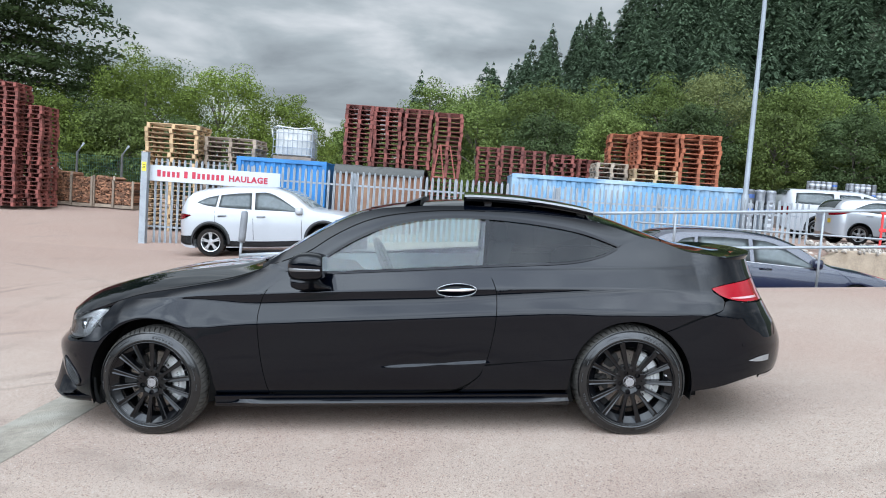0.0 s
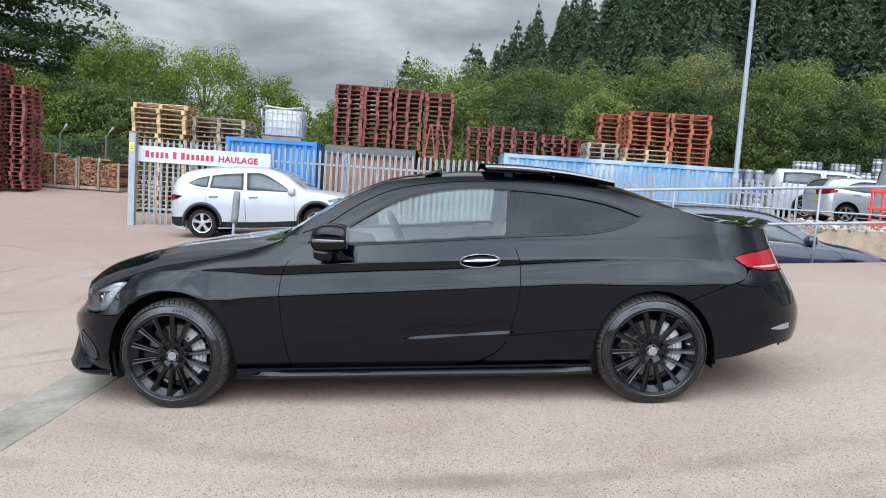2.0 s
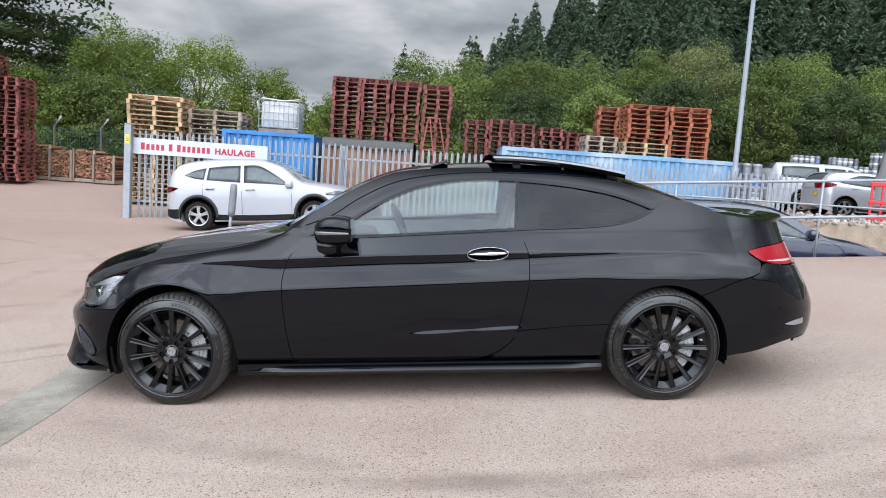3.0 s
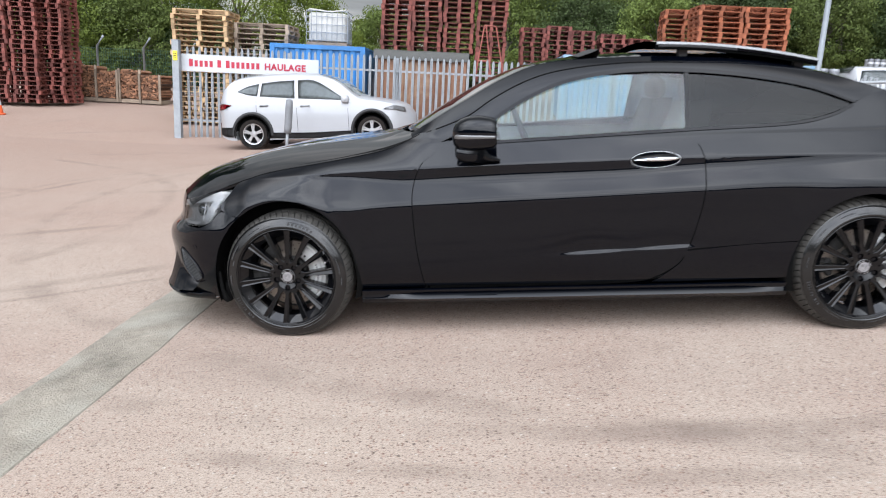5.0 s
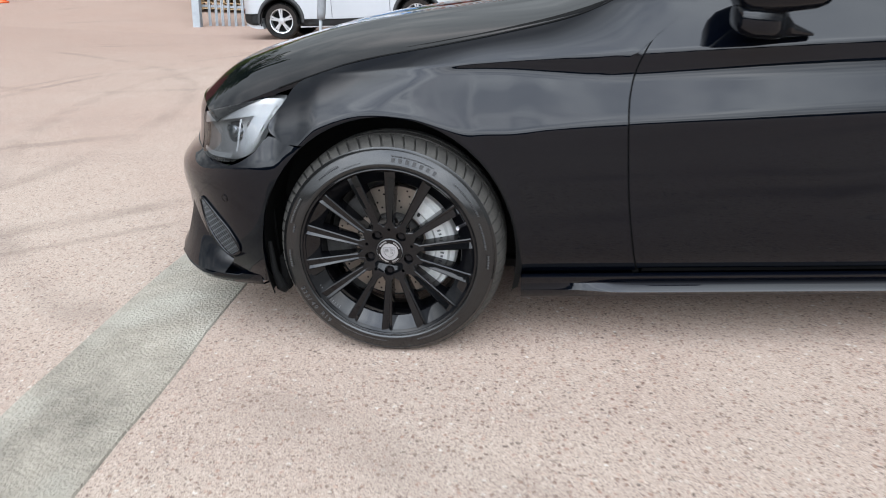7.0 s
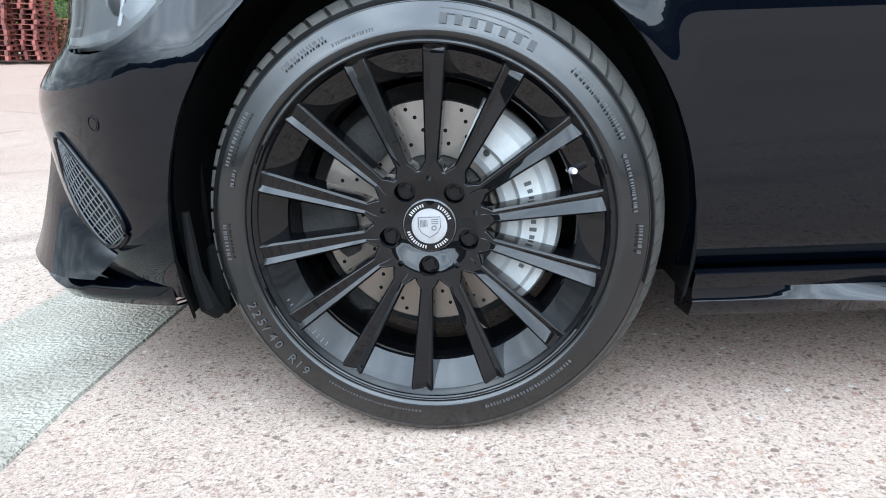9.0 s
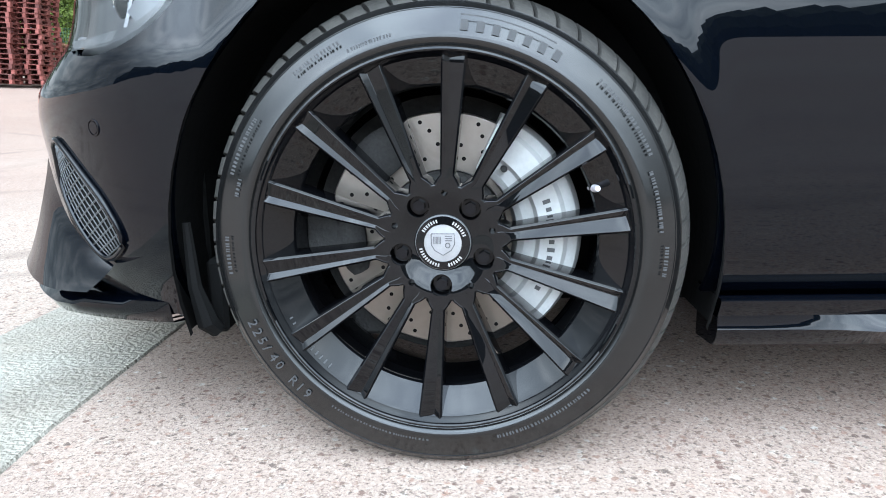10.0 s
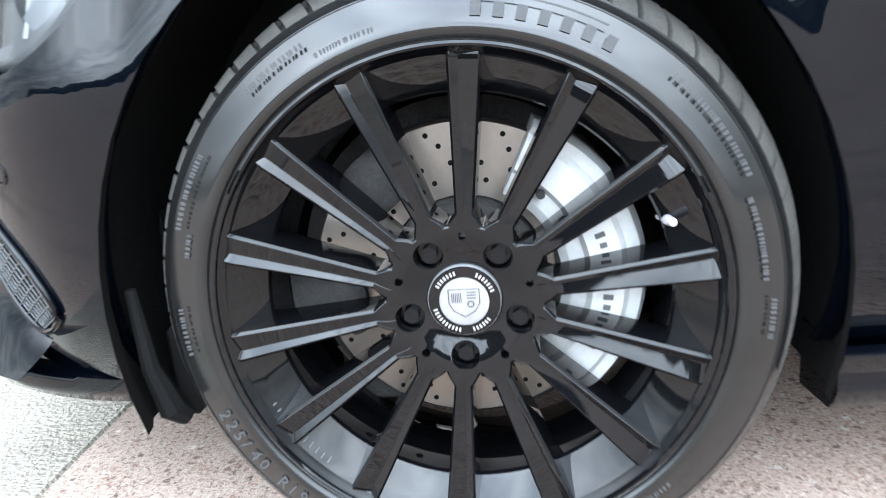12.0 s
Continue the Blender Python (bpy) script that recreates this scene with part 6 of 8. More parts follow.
        for i in range(25):
            u = i / 24
            x = HANDLE[0] - 0.112 + 0.224 * u
            b = max(math.sin(math.pi * u), 0.0) ** 0.55
            z = HANDLE[1] + 0.004 + 0.0046 * (u - 0.5)
            y = smooth_flank(x, z)
            t = 0.004 + 0.0065 * u
            rows.append([at @ Vector((x, y + 0.012, z + 0.020 * b)), at @ Vector((x, y - 0.004 - 0.010 * b, z + 0.023 * b)), at @ Vector((x, y - 0.008 - 0.018 * b, z + 0.015 * b)), at @ Vector((x, y - 0.010 - 0.021 * b, z + t * b)),
                         at @ Vector((x, y - 0.010 - 0.020 * b, z - t * b)), at @ Vector((x, y - 0.004 - 0.012 * b, z - 0.014 * b)), at @ Vector((x, y + 0.010, z - 0.012 * b))])
            edge_rows.append([at @ Vector((x, y - 0.0104 - 0.0205 * b, z + t * b)), at @ Vector((x, y - 0.0125 - 0.0222 * b, z + t * 0.3 * b)), at @ Vector((x, y - 0.0112 - 0.0205 * b, z - t * b))])
        skin(body, rows)
        hnd = sharp_part("door_handle", body, BLACK_RIM, car, "black door handle with a chrome blade")
        skin(blade, edge_rows)
        part("chrome_blade", blade, CHROME, hnd, "chrome blade", smooth=True)
        part("scoop_edge", bm, ALLOY, hnd, "thin bright edge", smooth=True)


LAMP_DARK = material("lamp_bowl_grey", (0.17, 0.175, 0.18), 0.32, 0.4, 0.2, 14)
LIGHT_GUIDE = material("white_light_guide", (0.20, 0.21, 0.22), 0.3, 0, 0.10, 14, coat=0.3)
GRILLE_WIRE = material("grille_wire", (0.10, 0.104, 0.108), 0.4, 0.4, 0.1, 9)
HOUSING = material("lamp_reflector", (0.34, 0.35, 0.36), 0.30, 0.6, 0.15, 14)
PALE_LENS = material("pale_reversing_lens", (0.55, 0.34, 0.35), 0.15, 0, 0.1, 6, coat=1.0)
GREY_LENS = material("smoked_lens", (0.10, 0.10, 0.10), 0.12, 0, 0.1, 6, coat=1.0)
GREY_PRINT = material("dark_print", (0.09, 0.09, 0.09), 0.6)
VALVE = material("valve_cap", (0.55, 0.52, 0.55), 0.4, 0.4, 0.1, 9)


def cabin(car):
    bm = bmesh.new()
    box(bm, 0.45, 3.0, 0.14, 2 * MIDLINE - 0.14, 0.19, 0.26)
    part("floor_pan", bm, DEEP_BLACK, car)
    bm = bmesh.new()
    rows = []
    for k in range(15):
        y = 0.14 + (2 * MIDLINE - 0.28) * k / 14
        b = 1 - 0.25 * abs(y - MIDLINE)
        rows.append([(0.62, y, 0.55), (0.60, y, 0.97), (0.85, y, 0.985 * b + 0.02), (1.10, y, 0.95 * b + 0.03), (1.14, y, 0.85), (1.05, y, 0.6)])
    skin(bm, rows)
    part("dashboard", bm, BLACK_PLASTIC, car, smooth=True)
    for y in (0.47, 2 * MIDLINE - 0.47):
        bm = bmesh.new()
        box(bm, 1.45, 1.98, y - 0.25, y + 0.25, 0.42, 0.56, 0.05)
        part("seat_cushion", bm, SEAT, car, smooth=True)
        bm = bmesh.new()
        rows = []
        for i in range(11):
            u = i / 10
            z = 0.52 + 0.62 * u
            x = 1.93 + 0.20 * u
            w = 0.25 * (1 - 0.45 * max(0, u - 0.6) / 0.4)
            rows.append([(x - 0.06, y - w, z), (x - 0.085, y - w * 0.7, z), (x - 0.07, y, z), (x - 0.085, y + w * 0.7, z), (x - 0.06, y + w, z), (x + 0.06, y + w * 0.9, z), (x + 0.06, y - w * 0.9, z), (x - 0.06, y - w, z)])
        g = skin(bm, rows)
        bm.faces.new(g[-1][:-1])
        sharp_part("seat_back", bm, SEAT, car, angle=60)
        bm = bmesh.new()
        box(bm, 2.06, 2.15, y - 0.12, y + 0.12, 1.13, 1.27, 0.035)
        part("headrest", bm, SEAT, car, smooth=True)
    bm = bmesh.new()
    box(bm, 2.55, 2.95, 0.28, 2 * MIDLINE - 0.28, 0.45, 1.02, 0.05)
    part("rear_bench", bm, SEAT, car, smooth=True)
    bm = bmesh.new()
    wheel_at = pose(1.27, 2 * MIDLINE - 0.47, 0.93, 0, 68, 0)
    pts = [wheel_at @ Vector((0.185 * math.cos(2 * math.pi * k / 36), 0.185 * math.sin(2 * math.pi * k / 36), 0)) for k in range(37)]
    tube(bm, pts, 0.016, 8, caps=False)
    tube(bm, [wheel_at @ Vector((-0.18, 0, 0)), wheel_at @ Vector((0.18, 0, 0))], 0.018, 8)
    tube(bm, [wheel_at @ Vector((0, 0, 0)), wheel_at @ Vector((0, -0.18, 0))], 0.018, 8)
    part("steering_wheel", bm, BLACK_PLASTIC, car, smooth=True)
    bm = bmesh.new()
    box(bm, 1.20, 1.23, MIDLINE - 0.13, MIDLINE + 0.13, 1.24, 1.31, 0.01)
    part("rear_view_mirror", bm, BLACK_PLASTIC, car)
    for y in (0.10, 2 * MIDLINE - 0.13):
        bm = bmesh.new()
        box(bm, 0.80, 2.36, y, y + 0.03, 0.27, 0.965, 0.004)
        box(bm, 2.355, 2.95, y + 0.001, y + 0.029, 0.76, 0.964, 0.004)
        part("door_card", bm, SEAT, car)
    # underside and wheel wells
    bm = bmesh.new()
    box(bm, -0.45, 3.3, 0.25, 2 * MIDLINE - 0.25, 0.185, 0.21)
    part("underbody", bm, DEEP_BLACK, car)
    bm = bmesh.new()
    box(bm, -0.55, 0.62, 0.30, 2 * MIDLINE - 0.30, 0.20, 0.76)
    part("engine_bay", bm, DEEP_BLACK, car)
    bm = bmesh.new()
    box(bm, 2.5, 3.5, 0.40, 2 * MIDLINE - 0.40, 0.30, 0.9)
    part("boot_floor", bm, DEEP_BLACK, car)
    bm = bmesh.new()
    tube(bm, [(-0.352, 0.02, 0.36), (-0.348, 0.02, 0.27), (-0.338, 0.03, 0.215), (-0.328, 0.04, 0.200)], [0.006, 0.010, 0.016, 0.012], 8)
    box(bm, -0.345, -0.318, 0.055, 0.20, 0.19, 0.30, 0.006)
    part("air_deflector", bm, DEEP_BLACK, car, "black plastic air deflector ahead of the wheel")
    bm = bmesh.new()
    box(bm, -0.47, -0.375, 0.16, 2 * MIDLINE - 0.16, 0.225, 0.56)
    part("bumper_core", bm, DEEP_BLACK, car)
    for c in (FRONT_ARCH, REAR_ARCH):
        bm = bmesh.new()
        rows = []
        for k in range(33):
            a = radians(-17 + 215 * k / 32)
            rows.append([(c[0] + (c[2] + dr) * math.cos(a), y, c[1] + (c[3] + dr) * math.sin(a)) for dr, y in ((0.001, -0.020), (0.006, 0.0), (0.022, 0.03), (0.025, 0.28), (-0.30, 0.285))])
        skin(bm, rows)
        sharp_part("wheel_arch_liner", bm, DEEP_BLACK, car, both=True)


def build_coupe():
    car = thing("coupe_car", "glossy black two-door coupe with black wheels, sunroof tilted open", "car", at=SLOPE)
    body_sides(car)
    bumpers(car)
    lamps(car)
    upper_body(car)
    mirror_and_handle(car)
    cabin(car)
    wheels(car)
    return car


# ---- other vehicles in the yard ----
def parked_car(name, label, paint, at, spec, group="parked cars"):
    """A parked car along +x, wheels on z = 0. spec: length, half width, roof and shoulder lines, windows, wheels."""
    car = thing(name, label, "car", group, at=at)
    L, hw, wr = spec["length"], spec["half"], spec["wheel"]
    roof, belt = spec["roof"], spec["belt"]

    def side_y(x, z):
        end = min(1, (x + 0.02) / 0.35) ** 0.35 * min(1, (L + 0.02 - x) / 0.45) ** 0.35
        b = spline(belt, x)
        y = hw * end * (1 - 0.05 * max(0, (0.45 - z) / 0.45) ** 2)
        if z > b - 0.12:
            y -= 0.035 * min((z - b + 0.12) / 0.12, 1) ** 2
        if z > b:
            y -= (z - b) * 0.42
        return y

    bm = bmesh.new()
    rows = []
    n = 44
    for i in range(n + 1):
        x = L * i / n
        r, b = spline(roof, x), spline(belt, x)
        lowz = spec["clear"] + 0.16 * max(0, 1 - x / 0.5) ** 2 + 0.14 * max(0, 1 - (L - x) / 0.5) ** 2
        zs = [lowz, lowz + 0.08, 0.5 * (lowz + b), b - 0.10, min(b, r - 0.02)] + [min(b, r - 0.02) + (r - 0.05 - min(b, r - 0.02)) * k for k in (0.5, 1.0)]
        half = [(x, side_y(x, z), z) for z in zs] + [(x, side_y(x, zs[-1]) * 0.86, r - 0.012), (x, side_y(x, zs[-1]) * 0.45, r + 0.008), (x, 0, r + 0.012)]
        rows.append(half + [(p[0], -p[1], p[2]) for p in half[-2::-1]] + [half[0]])
    g = skin(bm, rows)
    bm.faces.new([v for v in g[0][:-1]])
    bm.faces.new([v for v in g[-1][:-1]][::-1])
    bmesh.ops.remove_doubles(bm, verts=bm.verts, dist=0.0005)
    bmesh.ops.recalc_face_normals(bm, faces=bm.faces)
    me = bpy.data.meshes.new("body")
    bm.to_mesh(me)
    bm.free()
    cut = bmesh.new()
    for wx in spec["axles"]:
        for s in (1, -1):
            bmesh.ops.create_cone(cut, cap_ends=True, segments=32, radius1=wr + 0.055, radius2=wr + 0.055, depth=0.62, matrix=Matrix.Translation((wx, s * (hw + 0.06), wr + 0.02)) @ Matrix.Rotation(math.pi / 2, 4, "X"))
    cm = bpy.data.meshes.new("cutter")
    cut.to_mesh(cm)
    cut.free()
    me = cut_holes(me, [cm])
    body = mesh_part("body", me, paint, car, smooth=True)
    me.set_sharp_from_angle(angle=radians(38))

    def on_side(pts, off, nm, mat, lab="", n=10, parent=car):
        for s in (1, -1):
            lo, hi = along([Vector(p) for p in pts[0]], n), along([Vector(p) for p in pts[1]], n)
            b2 = bmesh.new()
            skin(b2, [[Vector((p.x, s * (side_y(p.x, p.y) + off), p.y)) for p in r] for r in ruled(lo, hi, 4)])
            bmesh.ops.solidify(b2, geom=b2.faces, thickness=0.004)
            part(nm, b2, mat, parent, lab, smooth=True)

    for pts in spec["windows"]:
        on_side(pts, 0.005, "side_window", GREY_GLASS)
    for x, z0, z1 in spec["seams"]:
        on_side((((x - 0.004, z0), (x - 0.004, (z0 + z1) / 2), (x - 0.004, z1)), ((x + 0.004, z0), (x + 0.004, (z0 + z1) / 2), (x + 0.004, z1))), 0.002, "door_gap", BLACK_PLASTIC, n=4)
    for x, z in spec["handles"]:
        on_side((((x, z - 0.015), (x + 0.2, z - 0.012)), ((x, z + 0.015), (x + 0.2, z + 0.018))), 0.022, "door_handle", spec.get("handle_paint", paint), n=4)
    for nm, pts, mat in spec["patches"]:
        on_side(pts, 0.008, nm, mat)
    for nm, m0, pts in (("windscreen", GREY_GLASS, spec["screen"]), ("rear_window", DARK_GLASS, spec["rear"])):
        b2 = bmesh.new()
        (x0, w0), (x1, w1) = pts
        rows = []
        for k in range(9):
            x = x0 + (x1 - x0) * k / 8
            z, w = spline(roof, x) + 0.016, (w0 + (w1 - w0) * k / 8)
            rows.append([(x + 0.0, -w + 2 * w * j / 8, z - 0.018 * abs(j / 4 - 1) ** 2) for j in range(9)])
        skin(b2, rows)
        part(nm, b2, m0, car, smooth=True)
    # wheels
    b2 = bmesh.new()
    lathe(b2, [(wr * 0.66, -0.02), (wr * 0.70, -0.035), (wr * 0.90, -0.040), (wr * 0.98, -0.02), (wr, 0.02), (wr, 0.16), (wr * 0.9, 0.2)], 40)
    tyre = to_mesh("tyre", b2)
    b2 = bmesh.new()
    lathe(b2, [(wr * 0.67, -0.030), (wr * 0.62, -0.026), (wr * 0.60, 0.02), (wr * 0.56, 0.10)], 40)
    for k in range(5):
        for d in (-7, 7):
            a = 2 * math.pi * k / 5 + radians(90 + d)
            m = Matrix.Rotation(-a, 4, "Y")
            box(b2, wr * 0.10, wr * 0.63, -0.026, 0.012, -0.016, 0.016, m=m)
    lathe(b2, [(0.0, -0.034), (wr * 0.16, -0.032), (wr * 0.2, -0.02), (wr * 0.2, 0.03)], 20)
    rim = to_mesh("rim", b2, angle=30)
    b2 = bmesh.new()
    lathe(b2, [(0.0, 0.06), (wr * 0.6, 0.06), (wr * 0.6, 0.08)], 24)
    disc = to_mesh("backing", b2)
    for wx in spec["axles"]:
        for s in (-1, 1):
            w = mesh_part("wheel", tyre, RUBBER, car, at=pose(wx, s * (hw - 0.05), wr, 0, 0, 0 if s < 0 else 180))
            mesh_part("rim", rim, spec.get("rim", ALLOY), w, "silver five-spoke alloy rim")
            mesh_part("brake_backing", disc, DEEP_BLACK, w)
            b3 = bmesh.new()
            lathe(b3, [(wr + 0.056, -0.12), (wr + 0.056, 0.17), (0.02, 0.175)], 32, a0=radians(-12), a1=radians(192))
            part("wheel_well", b3, DEEP_BLACK, w, smooth=True)
            if spec.get("cladding"):
                b3 = bmesh.new()
                ring = []
                for k in range(25):
                    a = radians(-8 + 196 * k / 24)
                    ring.append([(r * math.cos(a), y - 0.055 + 0.0, r * math.sin(a) + 0.02) for r, y in ((wr + 0.045, 0.05), (wr + 0.050, -0.012), (wr + 0.115, -0.010), (wr + 0.130, 0.02))])
                skin(b3, ring)
                part("arch_cladding", b3, BLACK_PLASTIC, w, smooth=True)
    for s in (1, -1):
        b3 = bmesh.new()
        mx, mz = spec["mirror"]
        box(b3, mx - 0.09, mx + 0.07, s * (side_y(mx, mz) + 0.05) - 0.08, s * (side_y(mx, mz) + 0.05) + 0.10, mz - 0.07, mz + 0.09, 0.03)
        part("door_mirror", b3, spec.get("mirror_paint", paint), car, smooth=True)
    return car


def vehicles():
    suv = dict(length=4.48, half=0.925, wheel=0.345, clear=0.21, axles=(0.90, 3.57), mirror=(3.02, 1.04), cladding=True,
               roof=[(0, 0.93), (0.10, 1.08), (0.32, 1.40), (0.50, 1.545), (0.75, 1.60), (1.5, 1.645), (2.3, 1.62), (2.75, 1.50), (3.35, 1.09), (3.8, 1.02), (4.25, 0.90), (4.48, 0.66)],
               belt=[(0, 0.90), (0.3, 1.10), (0.8, 1.09), (2.0, 1.03), (3.2, 0.99), (3.8, 0.95), (4.3, 0.80), (4.48, 0.6)],
               windows=[(((0.60, 1.27), (0.82, 1.20), (1.04, 1.165)), ((0.60, 1.28), (0.82, 1.38), (1.08, 1.435))), (((1.10, 1.16), (1.5, 1.125), (1.88, 1.095)), ((1.14, 1.44), (1.5, 1.475), (1.86, 1.485))),
                        (((1.96, 1.09), (2.5, 1.06), (3.00, 1.025)), ((1.94, 1.485), (2.35, 1.455), (3.00, 1.05)))],
               seams=[(1.02, 0.62, 1.08), (1.92, 0.38, 1.05), (3.06, 0.38, 0.98)], handles=[(1.10, 0.95), (2.02, 0.92)],
               patches=[("sill_cladding", (((1.28, 0.24), (2.2, 0.22), (3.2, 0.24)), ((1.28, 0.37), (2.2, 0.35), (3.2, 0.37))), BLACK_PLASTIC), ("tail_light", (((0.05, 0.88), (0.25, 0.89), (0.46, 0.97)), ((0.06, 1.0), (0.25, 1.02), (0.46, 0.99))), RED_LENS),
                        ("headlight", (((3.86, 0.80), (4.1, 0.78), (4.32, 0.72)), ((3.86, 0.83), (4.1, 0.88), (4.30, 0.83))), HOUSING), ("rear_reflector", (((0.03, 0.56), (0.12, 0.56)), ((0.03, 0.60), (0.12, 0.60))), RED_LENS),
                        ("rear_bumper_cladding", (((0.03, 0.36), (0.25, 0.30), (0.46, 0.28)), ((0.03, 0.50), (0.25, 0.50), (0.46, 0.50))), BLACK_PLASTIC)],
               screen=((2.40, 0.56), (3.30, 0.68)), rear=((0.14, 0.6), (0.36, 0.55)))
    x, y = -5.0, 13.3
    parked_car("suv_car", "white compact SUV with grey cladding parked by the fence", WHITE_PAINT, Matrix.Translation((x + 0.02, y, ground_height(x + 2, y) - 2 * 0.079)) @ pose(0, 0, 0, 0, -4.5, 0), suv)
    estate = dict(length=4.75, half=0.92, wheel=0.33, clear=0.2, axles=(0.95, 3.75), mirror=(3.05, 1.0), rim=ALLOY,
                  roof=[(0, 0.9), (0.12, 1.05), (0.55, 1.36), (1.0, 1.43), (1.8, 1.455), (2.3, 1.43), (2.7, 1.32), (3.35, 1.00), (3.9, 0.93), (4.5, 0.78), (4.75, 0.6)],
                  belt=[(0, 0.85), (0.4, 0.99), (1.5, 0.97), (3.2, 0.92), (3.9, 0.86), (4.5, 0.72), (4.75, 0.55)],
                  windows=[(((0.6, 1.04), (0.8, 1.0), (1.0, 0.985)), ((0.6, 1.06), (0.8, 1.24), (1.02, 1.30))), (((1.06, 0.985), (1.5, 0.98), (1.95, 0.97)), ((1.08, 1.31), (1.5, 1.335), (1.93, 1.335))), (((2.02, 0.965), (2.5, 0.95), (3.02, 0.935)), ((2.0, 1.335), (2.4, 1.28), (3.02, 0.96)))],
                  seams=[(1.98, 0.35, 0.97), (3.05, 0.35, 0.92)], handles=[(1.1, 0.88), (2.1, 0.86)],
                  patches=[("headlight", (((4.05, 0.66), (4.3, 0.64), (4.55, 0.6)), ((4.05, 0.70), (4.3, 0.72), (4.52, 0.69))), HOUSING), ("belt_trim", (((0.6, 1.015), (1.8, 0.955), (3.0, 0.925)), ((0.6, 1.03), (1.8, 0.967), (3.0, 0.937))), ALLOY)],
                  screen=((2.42, 0.56), (3.3, 0.68)), rear=((0.16, 0.6), (0.5, 0.55)))
    x, y = 4.70, 8.9
    parked_car("estate_car", "dark navy estate car parked on the lower ramp", NAVY_PAINT, Matrix.Translation((x, y, -0.10)) @ pose(0, 0, 0, 0, 0.6, -1), estate)
    hatch = dict(length=4.3, half=0.90, wheel=0.32, clear=0.2, axles=(0.82, 3.46), mirror=(2.85, 1.02),
                 roof=[(0, 0.95), (0.10, 1.10), (0.35, 1.38), (0.6, 1.45), (1.5, 1.49), (2.1, 1.45), (2.5, 1.33), (3.1, 1.02), (3.6, 0.93), (4.1, 0.76), (4.3, 0.6)],
                 belt=[(0, 0.92), (0.3, 1.06), (1.5, 1.0), (3.0, 0.94), (3.6, 0.86), (4.1, 0.7), (4.3, 0.55)],
                 windows=[(((0.62, 1.10), (1.2, 1.04), (1.75, 1.01)), ((0.66, 1.14), (1.2, 1.35), (1.75, 1.37))), (((1.82, 1.005), (2.3, 0.98), (2.8, 0.955)), ((1.82, 1.37), (2.2, 1.32), (2.8, 0.985)))],
                 seams=[(1.78, 0.35, 1.0), (2.83, 0.35, 0.94)], handles=[(0.98, 0.93), (1.9, 0.90)],
                 patches=[("tail_light", (((0.03, 0.90), (0.22, 0.93), (0.50, 1.02)), ((0.03, 1.06), (0.22, 1.10), (0.50, 1.06))), RED_LENS), ("sill_cladding", (((1.2, 0.24), (2.2, 0.22), (3.1, 0.24)), ((1.2, 0.32), (2.2, 0.3), (3.1, 0.32))), BLACK_PLASTIC), ("number_plate", (((0.02, 0.66), (0.06, 0.66)), ((0.02, 0.80), (0.06, 0.80))), PLATE)],
                 screen=((2.2, 0.55), (3.05, 0.66)), rear=((0.13, 0.58), (0.38, 0.52)))
    x, y = 13.45, 19.6
    parked_car("hatchback_car", "silver-white hatchback with red tail lights on the upper yard", SILVER_PAINT, Matrix.Translation((x, y, 0.968)) @ pose(0, 0, 0, 0, 0, -2), hatch)
    pick = dict(length=5.3, half=0.95, wheel=0.38, clear=0.3, axles=(1.2, 4.3), mirror=(3.75, 1.25),
                roof=[(0, 1.25), (0.06, 1.55), (0.3, 1.80), (1.5, 1.84), (2.6, 1.84), (3.2, 1.72), (3.85, 1.22), (4.4, 1.16), (5.0, 1.02), (5.3, 0.8)],
                belt=[(0, 1.15), (0.5, 1.22), (2.0, 1.20), (3.8, 1.14), (4.6, 1.05), (5.3, 0.75)],
                windows=[(((0.35, 1.28), (1.0, 1.27), (1.75, 1.26)), ((0.42, 1.66), (1.0, 1.70), (1.75, 1.70))), (((1.95, 1.25), (2.3, 1.24), (2.7, 1.23)), ((1.95, 1.68), (2.3, 1.69), (2.7, 1.68))), (((2.8, 1.22), (3.2, 1.20), (3.65, 1.18)), ((2.8, 1.67), (3.05, 1.62), (3.65, 1.22)))],
                seams=[(1.85, 0.5, 1.75), (2.75, 0.45, 1.22), (3.7, 0.45, 1.15)], handles=[(2.05, 1.08), (2.85, 1.06)],
                patches=[("tail_light", (((0.03, 0.85), (0.10, 0.85), (0.18, 0.86)), ((0.03, 1.15), (0.10, 1.16), (0.18, 1.16))), RED_LENS)],
                screen=((3.0, 0.58), (3.8, 0.7)), rear=((0.08, 0.6), (0.26, 0.55)), cladding=True)
    x, y = 13.4, 23.0
    parked_car("pickup_truck", "white pickup with a hard canopy parked on the upper yard", WHITE_PAINT, Matrix.Translation((x, y, 0.968)) @ pose(0, 0, 0, 0, 0, -2), pick)
